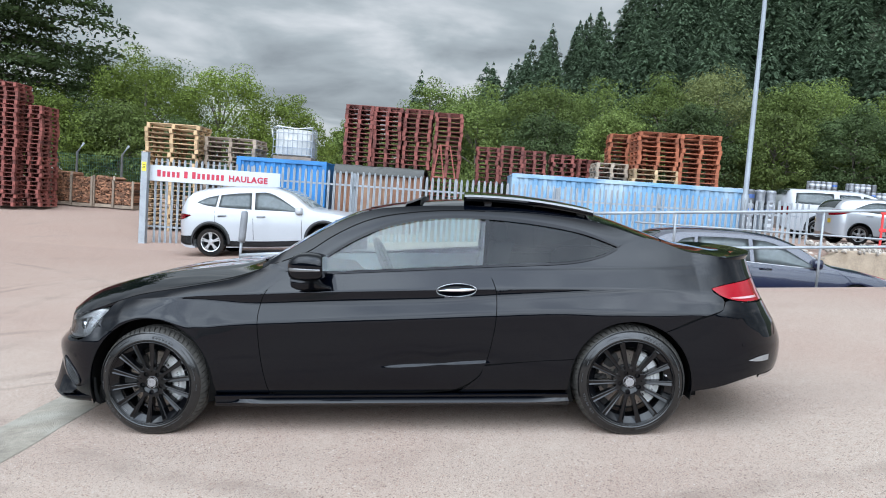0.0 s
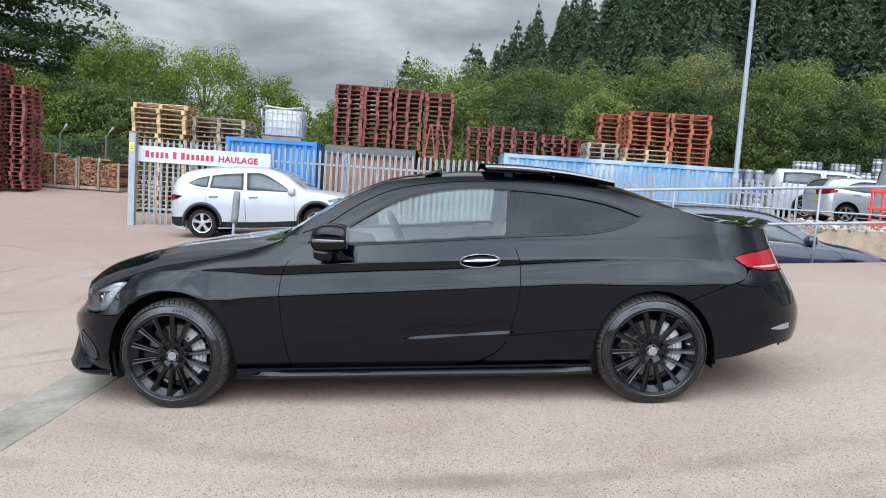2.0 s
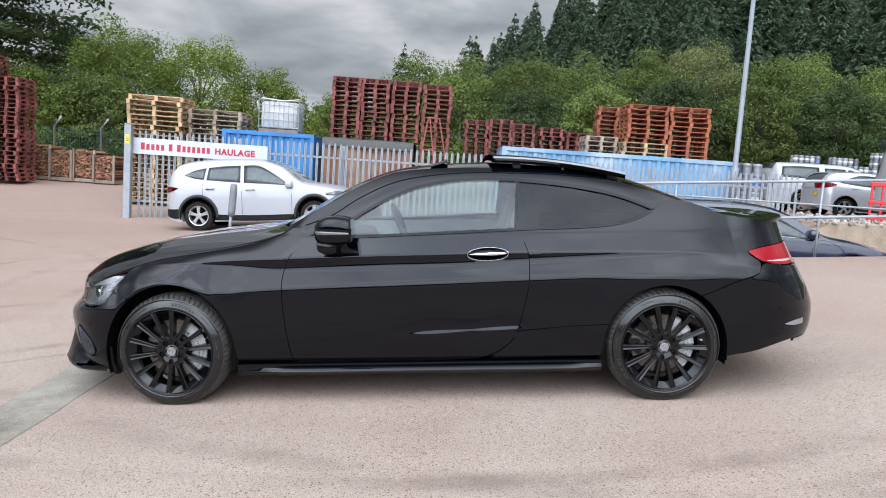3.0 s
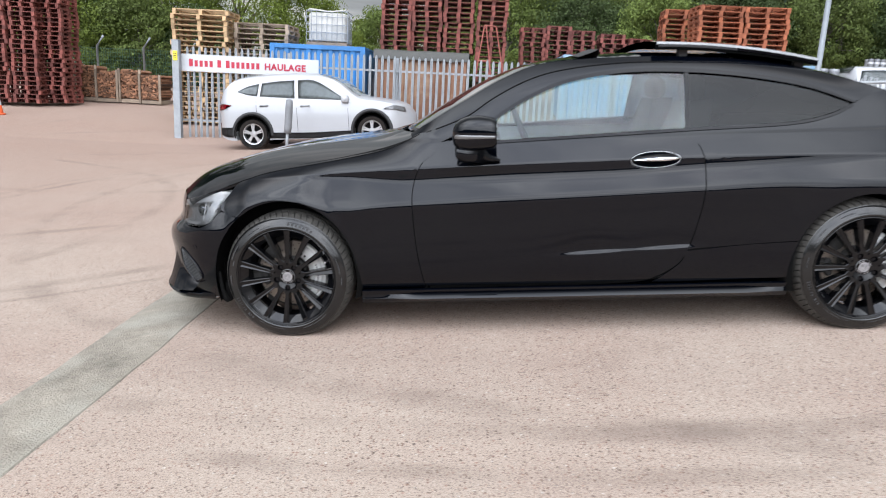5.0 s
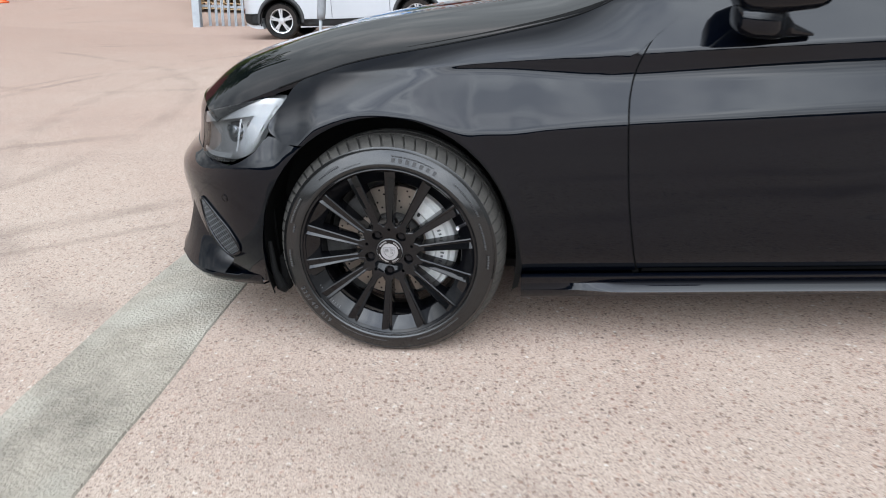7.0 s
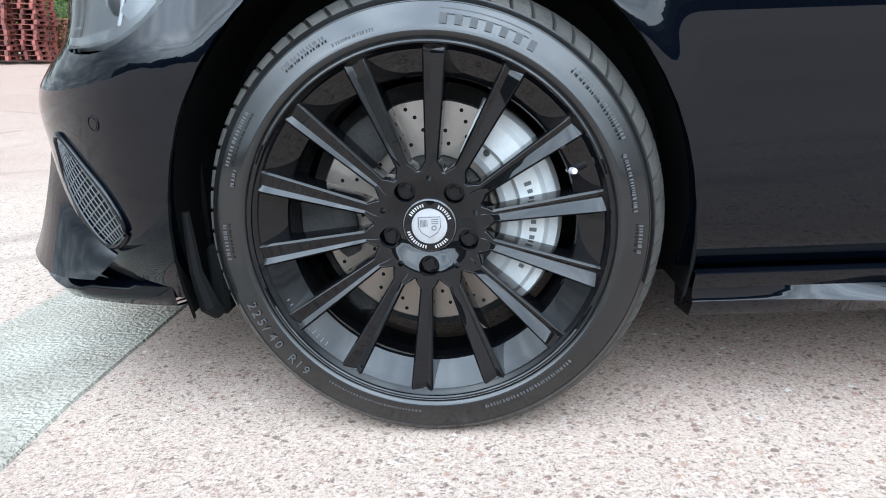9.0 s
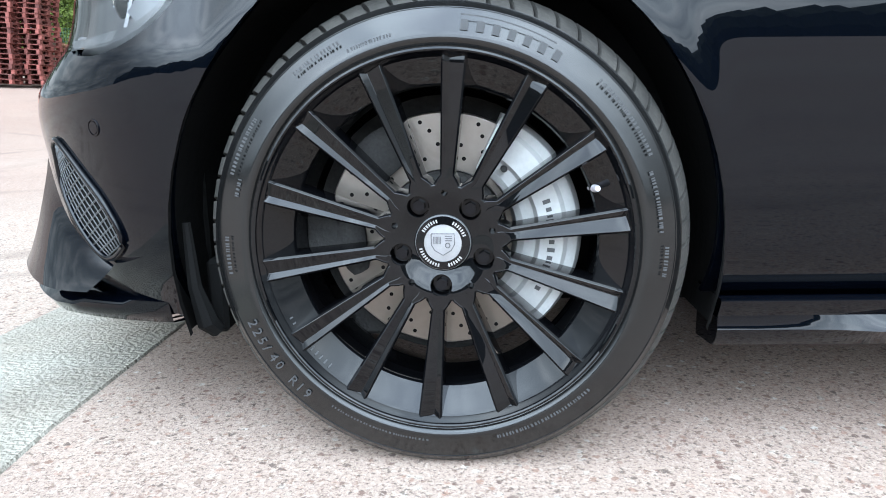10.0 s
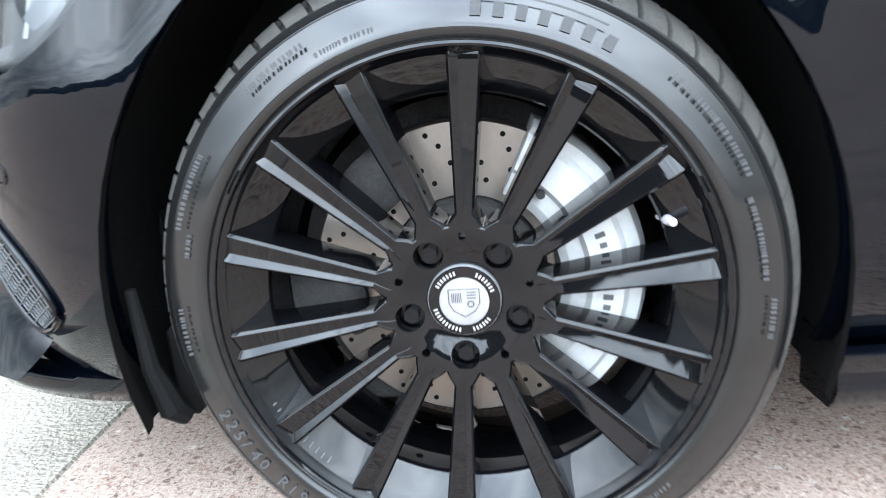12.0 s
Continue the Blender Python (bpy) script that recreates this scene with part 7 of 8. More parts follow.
    van = dict(length=5.6, half=1.0, wheel=0.36, clear=0.3, axles=(1.1, 4.5), mirror=(4.3, 1.5),
               roof=[(0, 1.9), (0.1, 2.42), (0.4, 2.5), (2.5, 2.52), (3.9, 2.45), (4.3, 2.2), (4.9, 1.35), (5.3, 1.2), (5.6, 0.9)],
               belt=[(0, 1.3), (2.5, 1.3), (4.5, 1.25), (5.2, 1.1), (5.6, 0.85)],
               windows=[(((3.5, 1.36), (4.0, 1.34), (4.55, 1.3)), ((3.5, 1.95), (4.0, 1.95), (4.5, 1.4)))], seams=[(3.4, 0.45, 1.9), (1.9, 0.45, 2.2)], handles=[(2.0, 1.15), (3.5, 1.15)],
               patches=[("tail_light", (((0.03, 0.9), (0.10, 0.9)), ((0.03, 1.6), (0.10, 1.6))), RED_LENS)], screen=((4.25, 0.7), (4.95, 0.8)), rear=((0.02, 0.5), (0.06, 0.5)))
    x, y = 13.5, 15.6
    parked_car("panel_van", "tall plain white panel van on the upper yard", WHITE_PAINT, Matrix.Translation((x, y, 0.968)) @ pose(0, 0, 0, 0, 0, -3), van)


# ---- rails, posts, lamp and loose things ----
POLE_STEEL = material("weathered_pole_steel", (0.22, 0.24, 0.26), 0.55, 0.3, 0.15, 2, 0.1, 60)


def street_furniture():
    lamp = thing("lamp_post", "tall tapered galvanised steel lamp post", "lamp post")
    bm = bmesh.new()
    tube(bm, [(0, 0, -0.3), (0, 0, 1.2), (0, 0, 1.21), (0, 0, 9.5)], [0.10, 0.10, 0.072, 0.048], 16)
    part("column", bm, POLE_STEEL, lamp, smooth=True)
    bm = bmesh.new()
    tube(bm, [(0, 0, 9.5), (0.02, 0, 9.7), (-0.5, -0.3, 9.85)], 0.03, 8)
    part("arm", bm, GALV, lamp, smooth=True)
    bm = bmesh.new()
    box(bm, -1.0, -0.45, -0.42, -0.22, 9.80, 9.90, 0.03)
    part("lantern", bm, GALV, lamp)
    lamp.matrix_basis = pose(9.55, 16.0, ground_height(9.55, 16.0))
    # short bollard post with a padded sleeve and a low rail by the white car
    post = thing("barrier_post", "grey padded post with a low tubular rail", "post")
    gz = ground_height(-3.1, 11.5)
    bm = bmesh.new()
    tube(bm, [(0, 0, -0.1), (0.02, 0, 0.55)], 0.032, 12)
    part("stem", bm, GALV, post, smooth=True)
    bm = bmesh.new()
    tube(bm, [(0.02, 0, 0.40), (0.03, 0, 0.50), (0.055, 0, 0.93), (0.06, 0, 1.08), (0.06, 0, 1.10)], [0.07, 0.078, 0.078, 0.07, 0.03], 14)
    part("sleeve", bm, SLEEVE, post, "grey rubber sleeve", smooth=True)
    bm = bmesh.new()
    tube(bm, [(0.0, 0, 0.10), (0.9, 0.05, 0.20), (1.9, 0.1, 0.29)], 0.045, 12)
    part("rail", bm, GALV, post, smooth=True)
    bm = bmesh.new()
    tube(bm, [(1.9, 0.1, -0.1), (1.9, 0.1, 0.32)], 0.04, 12)
    part("stub", bm, GALV, post, smooth=True)
    post.matrix_basis = pose(-3.12, 11.5, gz)
    # hand rails along the edge of the lower ramp
    rail = thing("guard_rail", "galvanised tubular guard rail along the ramp edge", "railing")
    rz = lambda x: ground_height(x, 6.3)
    for h in (1.12, 0.58):
        bm = bmesh.new()
        x0 = 3.7
        tube(bm, [(x0 + 0.7 * k, 6.62, rz(x0 + 0.7 * k) + h) for k in range(10)], 0.024, 10)
        part("tube_rail", bm, GALV, rail, smooth=True)
    bm = bmesh.new()
    tube(bm, [(4.35 + 0.7 * k, 6.66, rz(4.35 + 0.7 * k) + 0.98 - 0.055 * k) for k in range(8)], 0.014, 8)
    part("tube_rail", bm, GALV, rail, "thin lower rail", smooth=True)
    for x, low in ((4.93, 0.58), (7.10, -0.1), (9.0, -0.1), (9.9, -0.1)):
        bm = bmesh.new()
        tube(bm, [(x, 6.62, rz(x) + low), (x, 6.62, rz(x) + 1.12)], 0.018, 10)
        part("post", bm, GALV, rail, smooth=True)
    # loose pales of the fence's end, standing nearer the ramp
    end = thing("fence_end_panel", "short galvanised fence panel at the yard's corner", "fence")
    for k in range(3):
        bm = bmesh.new()
        x = 8.95 + 0.12 * k
        box(bm, x - 0.03, x + 0.03, 12.4, 12.42, 0.9, 2.02 - 0.02 * k, 0.004)
        part("pale", bm, GALV, end)
    # retaining wall of the ramp's far side and the rubble on it
    bm = bmesh.new()
    wall_rows = []
    for k in range(29):
        x = 3.0 + 10.4 * k / 28
        wob = 0.05 * noise.noise((x * 1.7, 3, 0))
        t = (1.02 if x > 9.7 else 0.70 + 0.04 * (x - 7)) + 0.05 * noise.noise((x * 2.1, 1, 0))
        wall_rows.append([(x, 11.62 + wob, -0.8), (x, 11.60 + wob * 1.4, t - 0.5), (x, 11.63 + wob, t - 0.03), (x, 11.72, t), (x, 12.1, t - 0.02), (x, 12.15, t - 0.4)])
    skin(bm, wall_rows)
    tagged(part("retaining_wall", bm, BLOCKWORK, smooth=False), "rough sandy concrete retaining wall along the ramp", "wall", kind="structure")
    rnd = random.Random(12)
    bm = bmesh.new()
    for k in range(420):
        x, y = rnd.uniform(7.2, 12.4), 11.95 + rnd.uniform(-0.35, 0.9)
        r = rnd.uniform(0.02, 0.09)
        m = pose(x, y, (0.98 if x > 9.7 else 0.70 + 0.04 * (x - 7)) + (y - 11.6) * 0.10 + r * 0.2, rnd.uniform(0, 90), rnd.uniform(0, 90), rnd.uniform(0, 90)) @ Matrix.Diagonal((1, rnd.uniform(0.6, 1), rnd.uniform(0.5, 0.8), 1))
        bmesh.ops.create_icosphere(bm, subdivisions=1, radius=r, matrix=m)
    tagged(part("rubble", bm, STONE), "heap of broken stone along the ramp wall", "rubble", kind="stuff")
    # red plastic pedestrian barrier
    bar = thing("barrier", "bright red plastic pedestrian barrier on the upper yard", "barrier", at=pose(11.27, 12.45, 0.968, 0, 0, 4))
    for b in ((0, 1.9, -0.025, 0.025, 0.90, 1.0), (0, 1.9, -0.025, 0.025, 0.50, 0.58), (0, 1.9, -0.025, 0.025, 0.12, 0.2)):
        bm = bmesh.new()
        box(bm, *b, bevel=0.015)
        part("rail", bm, RED_PLASTIC, bar)
    for k in range(8):
        bm = bmesh.new()
        box(bm, 0.03 + 0.26 * k, 0.08 + 0.26 * k, -0.02, 0.02, 0.0, 0.92, 0.01)
        part("upright", bm, RED_PLASTIC, bar)
    # traffic cone by the tall pallets
    cone = thing("traffic_cone", "orange traffic cone with a white band", "cone", at=pose(-13.5, 17.6, ground_height(-13.5, 17.6)))
    for nm, prof, mat in (("base", [(0.0, 0), (0.19, 0), (0.19, 0.04), (0.13, 0.05)], CONE_ORANGE), ("body", [(0.13, 0.05), (0.095, 0.28)], CONE_ORANGE), ("band", [(0.097, 0.28), (0.068, 0.48)], SIGN_WHITE), ("tip", [(0.066, 0.48), (0.03, 0.72), (0.0, 0.73)], CONE_ORANGE)):
        bm = bmesh.new()
        lathe(bm, prof, 20)
        part(nm, bm, mat, cone, smooth=True, at=pose(0, 0, 0, 90, 0, 0))


SLEEVE = material("grey_rubber_sleeve", (0.17, 0.18, 0.19), 0.6, 0, 0.15, 9)


def caged_tank(x, y, z):
    """A caged liquid tank on its pallet."""
    tank = thing("caged_tank", "dirty white plastic tank in a wire cage with a strap", "tank", at=pose(x, y, z, 0, 0, 2))
    bm = bmesh.new()
    box(bm, -0.55, 0.55, -0.45, 0.45, 0.16, 0.98, 0.07)
    part("bottle", bm, IBC_PLASTIC, tank, smooth=True)
    for zz in (0.2, 0.42, 0.64, 0.86, 1.02):
        bm = bmesh.new()
        tube(bm, [(-0.6, -0.5, zz), (0.6, -0.5, zz), (0.6, 0.5, zz), (-0.6, 0.5, zz), (-0.6, -0.5, zz)], 0.011, 6)
        part("cage_hoop", bm, GALV, tank)
    for k in range(9):
        bm = bmesh.new()
        tube(bm, [(-0.6 + 0.15 * k, -0.5, 0.14), (-0.6 + 0.15 * k, -0.5, 1.03)], 0.010, 6)
        part("cage_bar", bm, GALV, tank)
    for k in range(5):
        bm = bmesh.new()
        tube(bm, [(0.6, -0.4 + 0.2 * k, 0.14), (0.6, -0.4 + 0.2 * k, 1.03)], 0.010, 6)
        part("cage_bar", bm, GALV, tank)
    bm = bmesh.new()
    box(bm, -0.6, 0.6, -0.5, 0.5, 0.0, 0.14, 0.01)
    part("base_pallet", bm, GREY_WOOD, tank)
    bm = bmesh.new()
    tube(bm, [(-0.62, -0.52, 0.7), (-0.66, -0.5, 0.95), (-0.5, -0.5, 1.06), (0.1, -0.5, 1.0), (0.62, -0.5, 1.07)], 0.022, 6)
    part("hose", bm, IBC_PLASTIC, tank, smooth=True)


def trestle():
    fr = thing("steel_trestle", "red oxide steel trestle frame leaning by the pallets", "trestle", at=pose(0.92, 17.2, 1.6))
    for p in (((-0.22, 0, 0), (-0.02, 0, 1.5)), ((0.25, 0, 0), (0.02, 0, 1.5)), ((-0.02, 0, 1.5), (0.30, 0.2, 1.5)), ((0.30, 0.2, 1.5), (0.62, 0.2, 0)), ((-0.15, 0, 0.55), (0.19, 0, 0.55))):
        bm = bmesh.new()
        tube(bm, p, 0.022, 6)
        part("bar", bm, RED_STEEL, fr)


def kegs():
    """Pallets of steel kegs, several tiers high, some with a painted band."""
    kinds = []
    for band in (KEG_STEEL, KEG_BLUE, SIGN_WHITE):
        bm = bmesh.new()
        lathe(bm, [(0.0, 0.0), (0.17, 0.0), (0.19, 0.05), (0.20, 0.08), (0.19, 0.12), (0.19, 0.22), (0.19, 0.36), (0.19, 0.44), (0.20, 0.48), (0.18, 0.53), (0.165, 0.56), (0.0, 0.54)], 12)
        me = to_mesh("keg", bm)
        me.materials.append(KEG_STEEL)
        me.materials.append(band)
        for f in me.polygons:
            f.material_index = 1 if 0.20 < f.center.y < 0.38 else 0
        me.transform(Matrix.Rotation(radians(90), 4, "X"))
        kinds.append(me)
    labels = ("dull steel beer keg in a stacked row", "steel beer keg with a blue band in a stack", "steel beer keg with a white band in a stack")
    rnd = random.Random(3)
    for x0, y0, n, tiers, base, size in ((9.9, 22.5, 9, 3, 1.10, 0.92), (18.0, 30, 14, 2, 2.85, 0.62), (21.8, 30, 14, 3, 2.85, 0.62), (25.6, 30, 12, 4, 2.85, 0.62)):
        step = 0.42 * size
        for k in range(0, n, 3):
            bm = bmesh.new()
            x = x0 + step * k
            box(bm, x - step * 0.48, x + step * 2.48, y0 - step * 0.5, y0 + step * 1.6, base - (0.14 if y0 < 25 else 0.6), base - 0.002, 0.01)
            tagged(part("keg_pallet", bm, GREY_WOOD), "greyed timber base under steel kegs", "pallet", "keg pallets")
        for row in range(2):
            for k in range(n):
                for t in range(tiers - (1 if size < 0.7 and k % 7 > 4 else 0)):
                    which = rnd.choice((0, 0, 0, 1, 2)) if y0 < 25 else rnd.choice((0, 1, 2, 2))
                    tagged(mesh_part("keg", kinds[which], None, at=pose(x0 + step * k, y0 + step * 1.05 * row, base + t * 0.562 * size) @ Matrix.Scale(size, 4)), labels[which], "keg", "steel kegs")


SPLIT_WOOD = material("split_timber", (0.21, 0.10, 0.055), 0.85, 0, 0.35, 6, 0.3, 60, per_piece=0.75)


def wood_bundles():
    """Crates of split timber at the far side of the yard."""
    rnd = random.Random(21)
    for i, x in enumerate((-13.9, -13.1, -12.3, -11.5, -10.7)):
        y = 22.2 + 0.1 * (i % 2)
        z = ground_height(x, y)
        crate = thing("timber_crate", "open slatted crate packed with split timber", "crate", "timber crates", at=pose(x, y, z, 0, 0, rnd.uniform(-4, 4)))
        top = (1.32, 1.25, 1.12, 1.16, 1.02)[i]
        for px in (-0.37, 0.37):
            bm = bmesh.new()
            box(bm, px - 0.04, px + 0.04, -0.55, -0.5, 0, top, 0.005)
            part("upright", bm, GREY_WOOD, crate)
        bm = bmesh.new()
        box(bm, -0.42, 0.42, -0.5, 0.5, 0.0, 0.12)
        part("base", bm, GREY_WOOD, crate)
        verts, faces = [], []
        for k in range(420):
            cx, cz = rnd.uniform(-0.36, 0.36), rnd.uniform(0.16, top - 0.06)
            w, h = rnd.uniform(0.015, 0.075), rnd.uniform(0.012, 0.032)
            d = rnd.uniform(0, 0.10)
            t = rnd.uniform(-0.5, 0.5)
            n0 = len(verts)
            for yy in (-0.5 + d, 0.4):
                for sx, sz in ((-1, -1), (1, -1), (1, 1), (-1, 1)):
                    px, pz = sx * w, sz * h
                    verts.append((cx + px * math.cos(t) - pz * math.sin(t), yy, cz + px * math.sin(t) + pz * math.cos(t)))
            faces += [tuple(n0 + q for q in f) for f in ((0, 1, 2, 3), (0, 4, 5, 1), (1, 5, 6, 2), (2, 6, 7, 3), (3, 7, 4, 0))]
        tagged(mesh_part("split_timber", data_mesh("split_timber", verts, faces), SPLIT_WOOD, crate), kind="stuff")


# ---- trees ----
def leaf_material(name, colour, vary=0.5, shine=0.2):
    m = bpy.data.materials.new(name)
    m.use_nodes = True
    t = m.node_tree
    b = t.nodes["Principled BSDF"]
    b.inputs["Roughness"].default_value = 0.65
    b.inputs["Specular IOR Level"].default_value = shine
    geo = t.nodes.new("ShaderNodeNewGeometry")
    tc = t.nodes.new("ShaderNodeTexCoord")
    nz = t.nodes.new("ShaderNodeTexNoise")
    nz.inputs["Scale"].default_value, nz.inputs["Detail"].default_value = 0.35, 3
    t.links.new(tc.outputs["Object"], nz.inputs["Vector"])
    sm = t.nodes.new("ShaderNodeMath")
    sm.operation = "ADD"
    t.links.new(geo.outputs["Random Per Island"], sm.inputs[0])
    t.links.new(nz.outputs["Fac"], sm.inputs[1])
    rg = t.nodes.new("ShaderNodeMapRange")
    rg.inputs["From Min"].default_value, rg.inputs["From Max"].default_value = 0.3, 1.7
    rg.inputs["To Min"].default_value, rg.inputs["To Max"].default_value = 1 - vary, 1 + vary
    t.links.new(sm.outputs[0], rg.inputs["Value"])
    sc = t.nodes.new("ShaderNodeVectorMath")
    sc.operation = "SCALE"
    sc.inputs[0].default_value = colour
    each = t.nodes.new("ShaderNodeObjectInfo")
    er = t.nodes.new("ShaderNodeMapRange")
    er.inputs["To Min"].default_value, er.inputs["To Max"].default_value = 0.75, 1.3
    t.links.new(each.outputs["Random"], er.inputs["Value"])
    em = t.nodes.new("ShaderNodeMath")
    em.operation = "MULTIPLY"
    t.links.new(rg.outputs[0], em.inputs[0])
    t.links.new(er.outputs[0], em.inputs[1])
    t.links.new(em.outputs[0], sc.inputs["Scale"])
    t.links.new(sc.outputs[0], b.inputs["Base Color"])
    tl = t.nodes.new("ShaderNodeBsdfTranslucent")
    t.links.new(sc.outputs[0], tl.inputs["Color"])
    mx = t.nodes.new("ShaderNodeMixShader")
    mx.inputs[0].default_value = 0.42
    t.links.new(b.outputs[0], mx.inputs[1])
    t.links.new(tl.outputs[0], mx.inputs[2])
    t.links.new(mx.outputs[0], t.nodes["Material Output"].inputs["Surface"])
    return m


LEAF_LIGHT = leaf_material("light_green_leaves", (0.150, 0.200, 0.040))
LEAF_MID = leaf_material("mid_green_leaves", (0.125, 0.168, 0.046), 0.6)
LEAF_DARK = leaf_material("dark_green_leaves", (0.062, 0.092, 0.034))
LEAF_WILLOW = leaf_material("grey_green_leaves", (0.155, 0.175, 0.066))
NEEDLES = leaf_material("conifer_needles", (0.086, 0.128, 0.074), 0.6)
BARK = material("bark", (0.10, 0.085, 0.07), 0.9, 0, 0.3, 5, 0.5, 20)


def leaf_quads(points, normals, sizes, rng):
    """Small bent leaf sprays at points: two triangles each, facing about along the normals."""
    n = len(points)
    rand = rng.normal(size=(n, 3))
    a = np.cross(normals, rand)
    a /= np.linalg.norm(a, axis=1, keepdims=True) + 1e-9
    b = np.cross(normals, a)
    s = sizes[:, None]
    v = np.empty((n, 4, 3))
    v[:, 0] = points - a * s
    v[:, 1] = points - b * s * 0.55 + normals * s * 0.12
    v[:, 2] = points + a * s
    v[:, 3] = points + b * s * 0.55 + normals * s * 0.12
    return v.reshape(-1, 3)


def quads_mesh(name, verts):
    me = bpy.data.meshes.new(name)
    n = len(verts) // 4
    me.vertices.add(n * 4)
    me.vertices.foreach_set("co", verts.astype(np.float32).ravel())
    me.loops.add(n * 4)
    me.loops.foreach_set("vertex_index", np.arange(n * 4, dtype=np.int32))
    me.polygons.add(n)
    me.polygons.foreach_set("loop_start", np.arange(0, n * 4, 4, dtype=np.int32))
    me.update(calc_edges=True)
    return me


def crown_points(rng, width, height, base, clumps, leaves, size, lean=0.0, squash=0.8):
    """Leaf sprays in clumps spread over an uneven crown."""
    k = rng.normal(size=(clumps, 3))
    k /= np.linalg.norm(k, axis=1, keepdims=True)
    rad = rng.uniform(0.55, 1.0, (clumps, 1)) ** 0.5 * rng.uniform(0.85, 1.12, (clumps, 1))
    c = k * rad
    taper = 1 - 0.35 * np.clip(c[:, 2:3], 0, 1)
    c[:, :2] *= taper
    centre = c * np.array([width / 2, width / 2 * squash, height / 2]) + np.array([0, 0, base + height / 2])
    centre[:, 0] += lean * (centre[:, 2] - base)
    per = leaves // clumps
    r = rng.uniform(0.5, 1.3, (clumps, 1, 1)) * width * 0.115
    d = rng.normal(size=(clumps, per, 3))
    d /= np.linalg.norm(d, axis=2, keepdims=True)
    p = centre[:, None, :] + d * r * rng.uniform(0.6, 1.0, (clumps, per, 1)) ** 0.4 * np.array([1.15, 1.15, 0.80])
    nrm = d * 1.2 + rng.normal(size=d.shape) * 0.42 + np.array([0, 0, 0.35])
    nrm /= np.linalg.norm(nrm, axis=2, keepdims=True)
    sz = rng.uniform(0.6, 1.25, (clumps, per)) * size
    return p.reshape(-1, 3), nrm.reshape(-1, 3), sz.reshape(-1), centre


def broadleaf(x, y, height, width, mat, label, seed, z=None, leaves=9000, base=0.12, size=0.13, clumps=110, lean=0.0, name="tree"):
    rng = np.random.default_rng(seed)
    z = ground_height(x, y) if z is None else z
    tree = thing(name, label, "tree", "trees round the yard", at=pose(x, y, z - 0.1))
    p, nrm, sz, centre = crown_points(rng, width, height * (1 - base), height * base, clumps, leaves, size, lean)
    mesh_part("crown", quads_mesh("crown", leaf_quads(p, nrm, sz, rng)), mat, tree)
    bm = bmesh.new()
    tube(bm, [(0, 0, 0), (0.05, 0, height * 0.25), (lean * height * 0.4, 0.1, height * 0.55), (lean * height * 0.6, 0, height * 0.8)], [height * 0.022, height * 0.017, height * 0.010, height * 0.004], 8)
    for q in centre[:: max(1, clumps // 14)]:
        s = Vector((0.03, 0, min(height * 0.6, q[2] * 0.5 + height * 0.1)))
        e = Vector(q)
        tube(bm, [s, s.lerp(e, 0.5) + Vector((0, 0, 0.2)), e], [height * 0.008, height * 0.005, 0.012], 6)
    part("trunk", bm, BARK, tree, smooth=True)
    return tree


def conifer_sprays(rng, height, width, sprays):
    """Long drooping sprays in whorls on a tapering spire, as slim quads that hang outwards."""
    tiers_n = rng.integers(13, 18)
    u = rng.uniform(0, 1, sprays) ** 0.60
    whorl = np.round(u * tiers_n)
    tiers = np.clip(whorl / tiers_n + rng.normal(size=sprays) * 0.014, 0.004, 1.02)
    arms = 7
    arm = rng.integers(0, arms, sprays)
    # every bough has a reach of its own, so the outline is ragged
    own = rng.uniform(0.55, 1.18, (40, arms))[whorl.astype(int), arm]
    reach = width / 2 * tiers ** 0.72 * own
    out_r = reach * rng.uniform(0.15, 1.0, sprays) ** 0.6
    a = (arm + rng.normal(size=sprays) * 0.17) / arms * 2 * np.pi + whorl * 2.4
    z = height * (1 - tiers) - out_r * 0.16 - 0.10 * out_r ** 2 / (width / 2) + 0.12 * np.abs(rng.normal(size=sprays))
    p = np.stack([out_r * np.cos(a), out_r * np.sin(a), z], 1)
    way = np.stack([np.cos(a), np.sin(a), np.full(sprays, -0.35)], 1) + rng.normal(size=(sprays, 3)) * 0.30
    way /= np.linalg.norm(way, axis=1, keepdims=True)
    side = np.stack([-np.sin(a), np.cos(a), rng.normal(size=sprays) * 0.35], 1)
    long, slim = (rng.uniform(0.14, 0.36, sprays) * (0.55 + 0.45 * tiers))[:, None], (rng.uniform(0.05, 0.11, sprays))[:, None]
    v = np.empty((sprays, 4, 3))
    v[:, 0] = p - way * long
    v[:, 1] = p - side * slim
    v[:, 2] = p + way * long - np.array([0, 0, 1]) * long * 0.35
    v[:, 3] = p + side * slim
    return v.reshape(-1, 3)


def hill_height(x, y):
    k = min(max(0.115 + 0.0215 * (x - 1), 0.0), 1.0)
    return ground_height(min(x, 40), 30) + k * max(0.0, min(y, 72) - 38)


